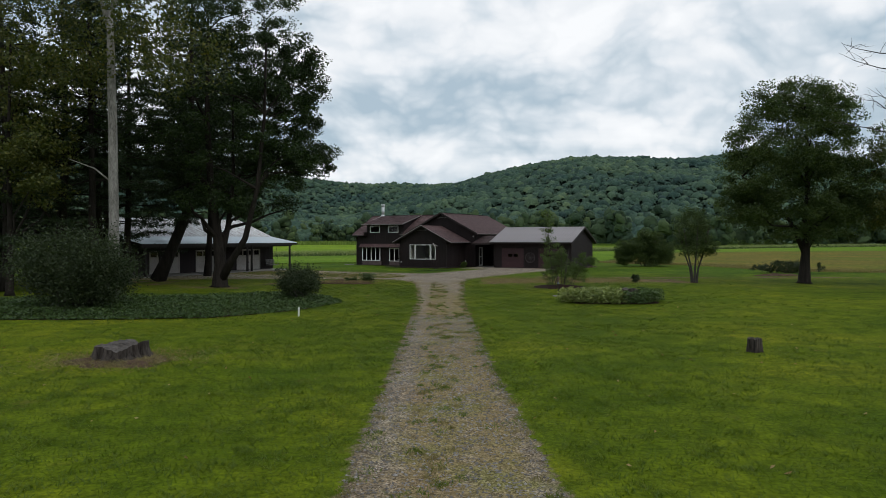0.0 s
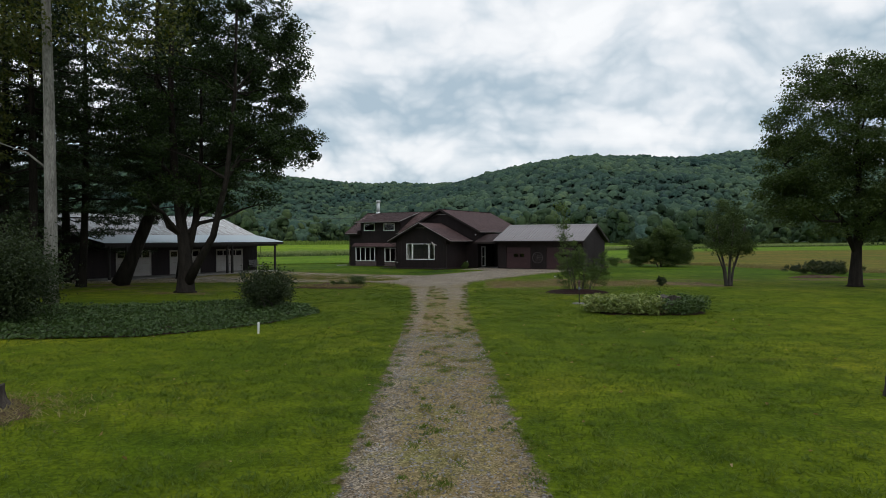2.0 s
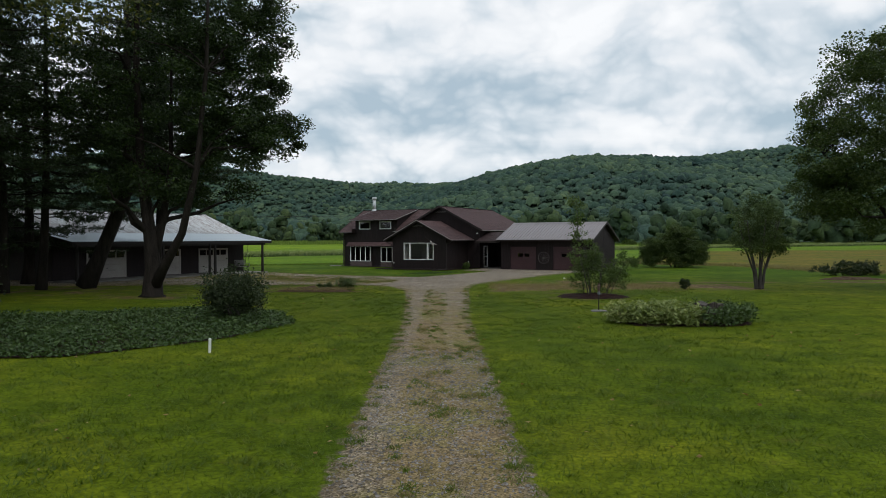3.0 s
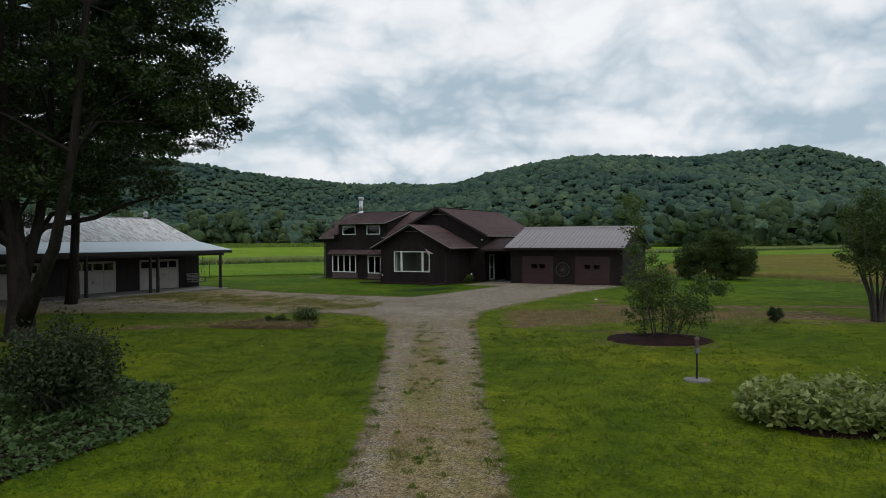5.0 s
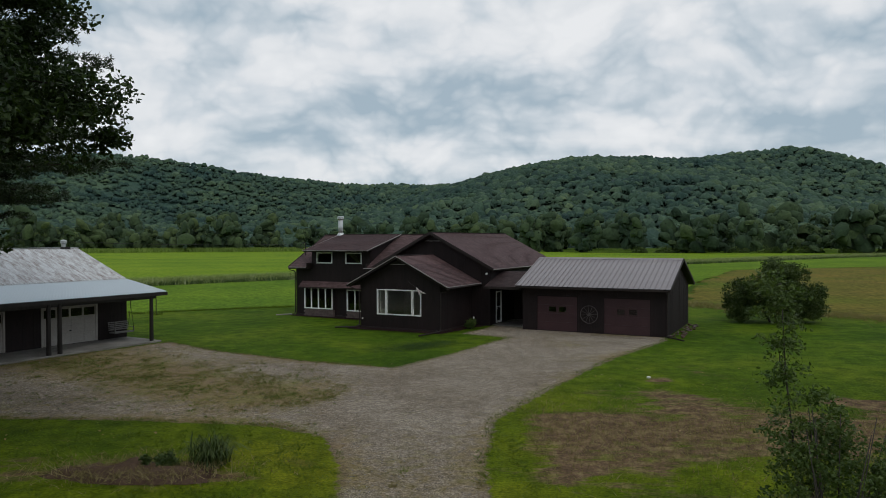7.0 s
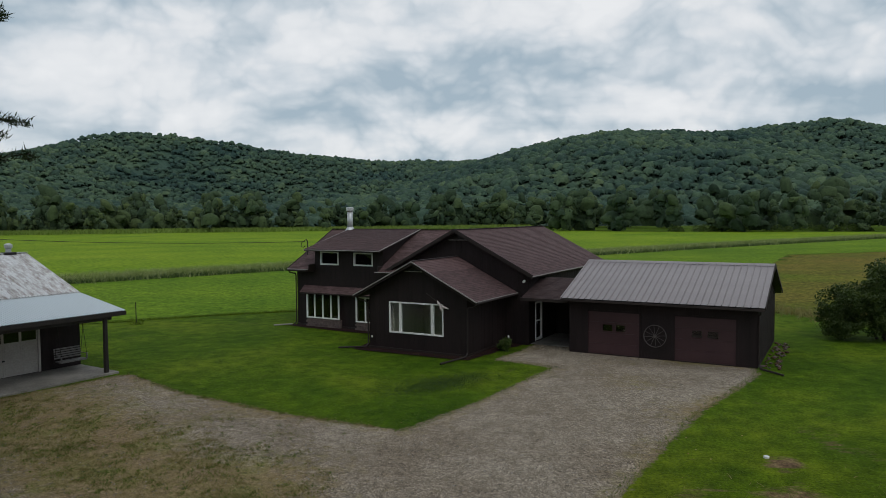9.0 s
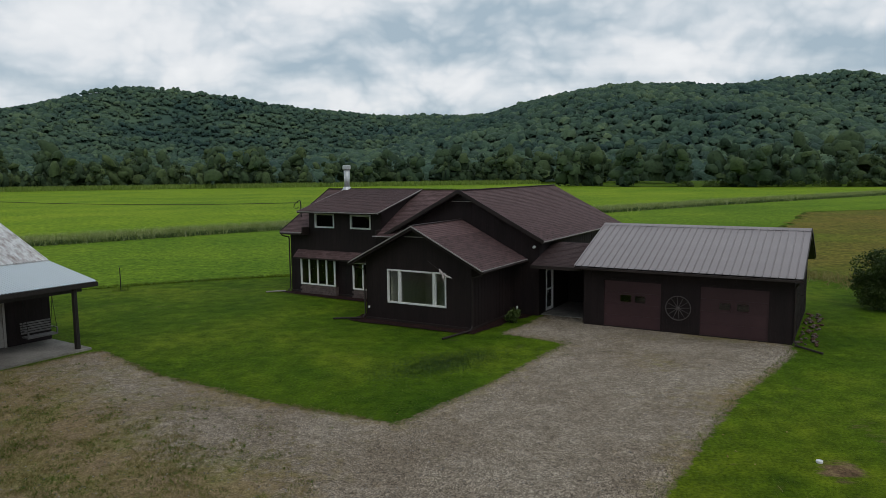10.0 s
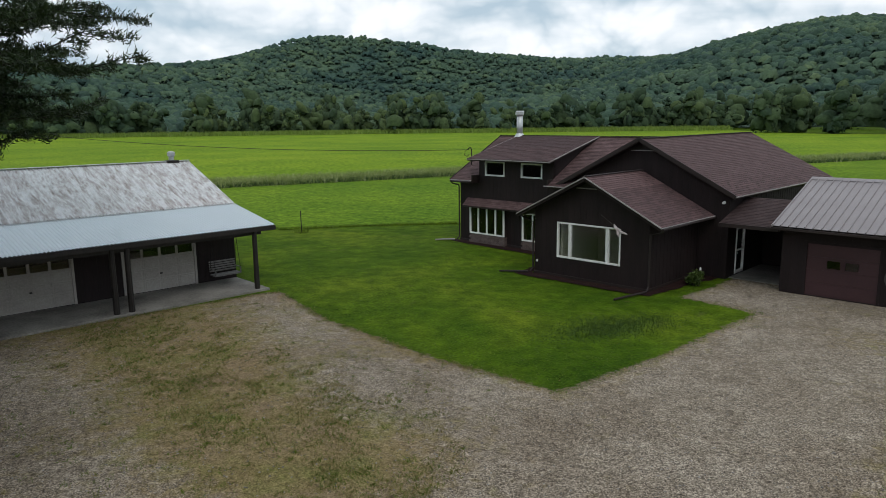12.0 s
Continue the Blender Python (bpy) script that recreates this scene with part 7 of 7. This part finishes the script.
# tufts in the middle strip, thinner on the right wheel track
wx, wy, cl, de = weed_spots(4600, -2.2, 2.2, 4, 52)
mid_x = 0.62 - 0.034 * np.clip(wy - 9, 0, 60)
lane = (np.abs(wx - mid_x + 0.08) < 0.45) & (gr.random(len(wx)) < np.clip(0.25 + cl * 1.2, 0, 0.9))
lane |= (wy < 36) & (np.abs(wx - mid_x - 0.75) < 0.22) & (gr.random(len(wx)) < np.clip(cl * 1.5, 0, 0.8))
lane |= (de < 0.25) & (gr.random(len(wx)) < 0.6)
tx, ty = wx[lane], wy[lane]
per = 46
k = np.repeat(np.arange(len(tx)), per)
wide = gr.uniform(0.03, 0.11, len(tx))
feet = np.column_stack([tx[k] + gr.normal(size=len(k)) * wide[k], ty[k] + gr.normal(size=len(k)) * wide[k] * 1.3, np.full(len(k), 0.012)])
is_green = gr.random(len(tx))[k] < 0.55
tagged(part("drive_weeds", blade_mesh("drive_weeds", feet[is_green], 0.05, 0.014, gr, 0.9), M_BLADE), "small green tufts growing in the gravel", "weeds", kind="stuff")
tagged(part("drive_weeds", blade_mesh("drive_weeds", feet[~is_green], 0.05, 0.014, gr, 0.9), M_STRAWB), "small dry tufts growing in the gravel", "weeds", kind="stuff")
wx, wy, cl, de = weed_spots(26000, -22, -3, 54, 73)
yard = (gr.random(len(wx)) < np.clip((0.55 + cl) * weed_belt(wx, wy) + 0.25 * cl, 0.015, 0.8)) & (wx < -4.0)
yard |= (de < 0.22) & (cl > -0.2)
tx, ty = wx[yard], wy[yard]
k = np.repeat(np.arange(len(tx)), 14)
wide = gr.uniform(0.03, 0.16, len(tx))
feet = np.column_stack([tx[k] + gr.normal(size=len(k)) * wide[k], ty[k] + gr.normal(size=len(k)) * wide[k], np.full(len(k), 0.01)])
green = (gr.random(len(tx)) < 0.42)[k]
tagged(part("yard_weeds", blade_mesh("yard_weeds", feet[~green], 0.055, 0.018, gr, 0.9), M_STRAWB), "dry weeds spreading over the gravel yard", "weeds", kind="stuff")
tagged(part("yard_weeds", blade_mesh("yard_weeds", feet[green], 0.06, 0.018, gr, 0.9), M_BLADE), "green weeds spreading over the gravel yard", "weeds", kind="stuff")
wx, wy, cl, de = weed_spots(60000, -3, 12.2, 52, 76)
edge = (de < 0.3) & (cl > -0.3)
tagged(part("drive_weeds", blade_mesh("drive_weeds", np.column_stack([wx[edge], wy[edge], np.full(edge.sum(), 0.01)]), 0.07, 0.02, gr, 0.8), M_BLADE), "grass creeping over the edge of the gravel", "weeds", kind="stuff")

# lawn blades, thickest along the drive
n = 340000
lx = gr.normal(size=n) * 9.5
ly = gr.uniform(4, 78, n)
ok = (np.abs(lx) < 28) & ~inside(lx, ly, DRIVE) & ~inside(lx, ly, BED) & (gr.random(n) < np.clip(1.25 - (ly - 4) / 75, 0.35, 1)) & (bare_ground(lx, ly) < 0.4 + 0.3 * gr.random(n))
blades = blade_mesh("lawn_blades", np.column_stack([lx[ok], ly[ok], np.full(ok.sum(), -0.005)]), 0.05, 0.016, gr, 1.0)
tagged(part("lawn_blades", blades, M_BLADE), "short mown grass blades", "grass", kind="stuff")

# thicker tufts standing out of the turf near the drive
n = 15000
ux, uy = gr.normal(size=n) * 8.0, gr.uniform(5, 56, n)
lump = np.array([noise.noise((x * 0.55, y * 0.55, 41.0)) for x, y in zip(ux, uy)])
ok = ~inside(ux, uy, DRIVE) & ~inside(ux, uy, BED) & (gr.random(n) < 0.5 + lump * 1.4) & (bare_ground(ux, uy) < 0.4)
ux, uy = ux[ok], uy[ok]
k = np.repeat(np.arange(len(ux)), 14)
feet = np.column_stack([ux[k] + gr.normal(size=len(k)) * 0.07, uy[k] + gr.normal(size=len(k)) * 0.07, np.full(len(k), -0.005)])
tagged(part("lawn_tufts", blade_mesh("lawn_tufts", feet, 0.065, 0.02, gr, 0.9), M_BLADE), "uneven tufts of longer grass in the lawn", "grass", kind="stuff")

# fallen leaves on the lawn
n = 420
fx, fy = gr.uniform(-13, 14, n), gr.uniform(8, 66, n)
ok = ~inside(fx, fy, DRIVE) & ~inside(fx, fy, BED)
tagged(part("fallen_leaves", leaf_mesh("fallen_leaves", np.column_stack([fx[ok], fy[ok], np.full(ok.sum(), 0.035)]), 0.09, gr, 0.7), M_FALLEN), "scattered dry leaves on the lawn", "fallen leaves", kind="stuff")
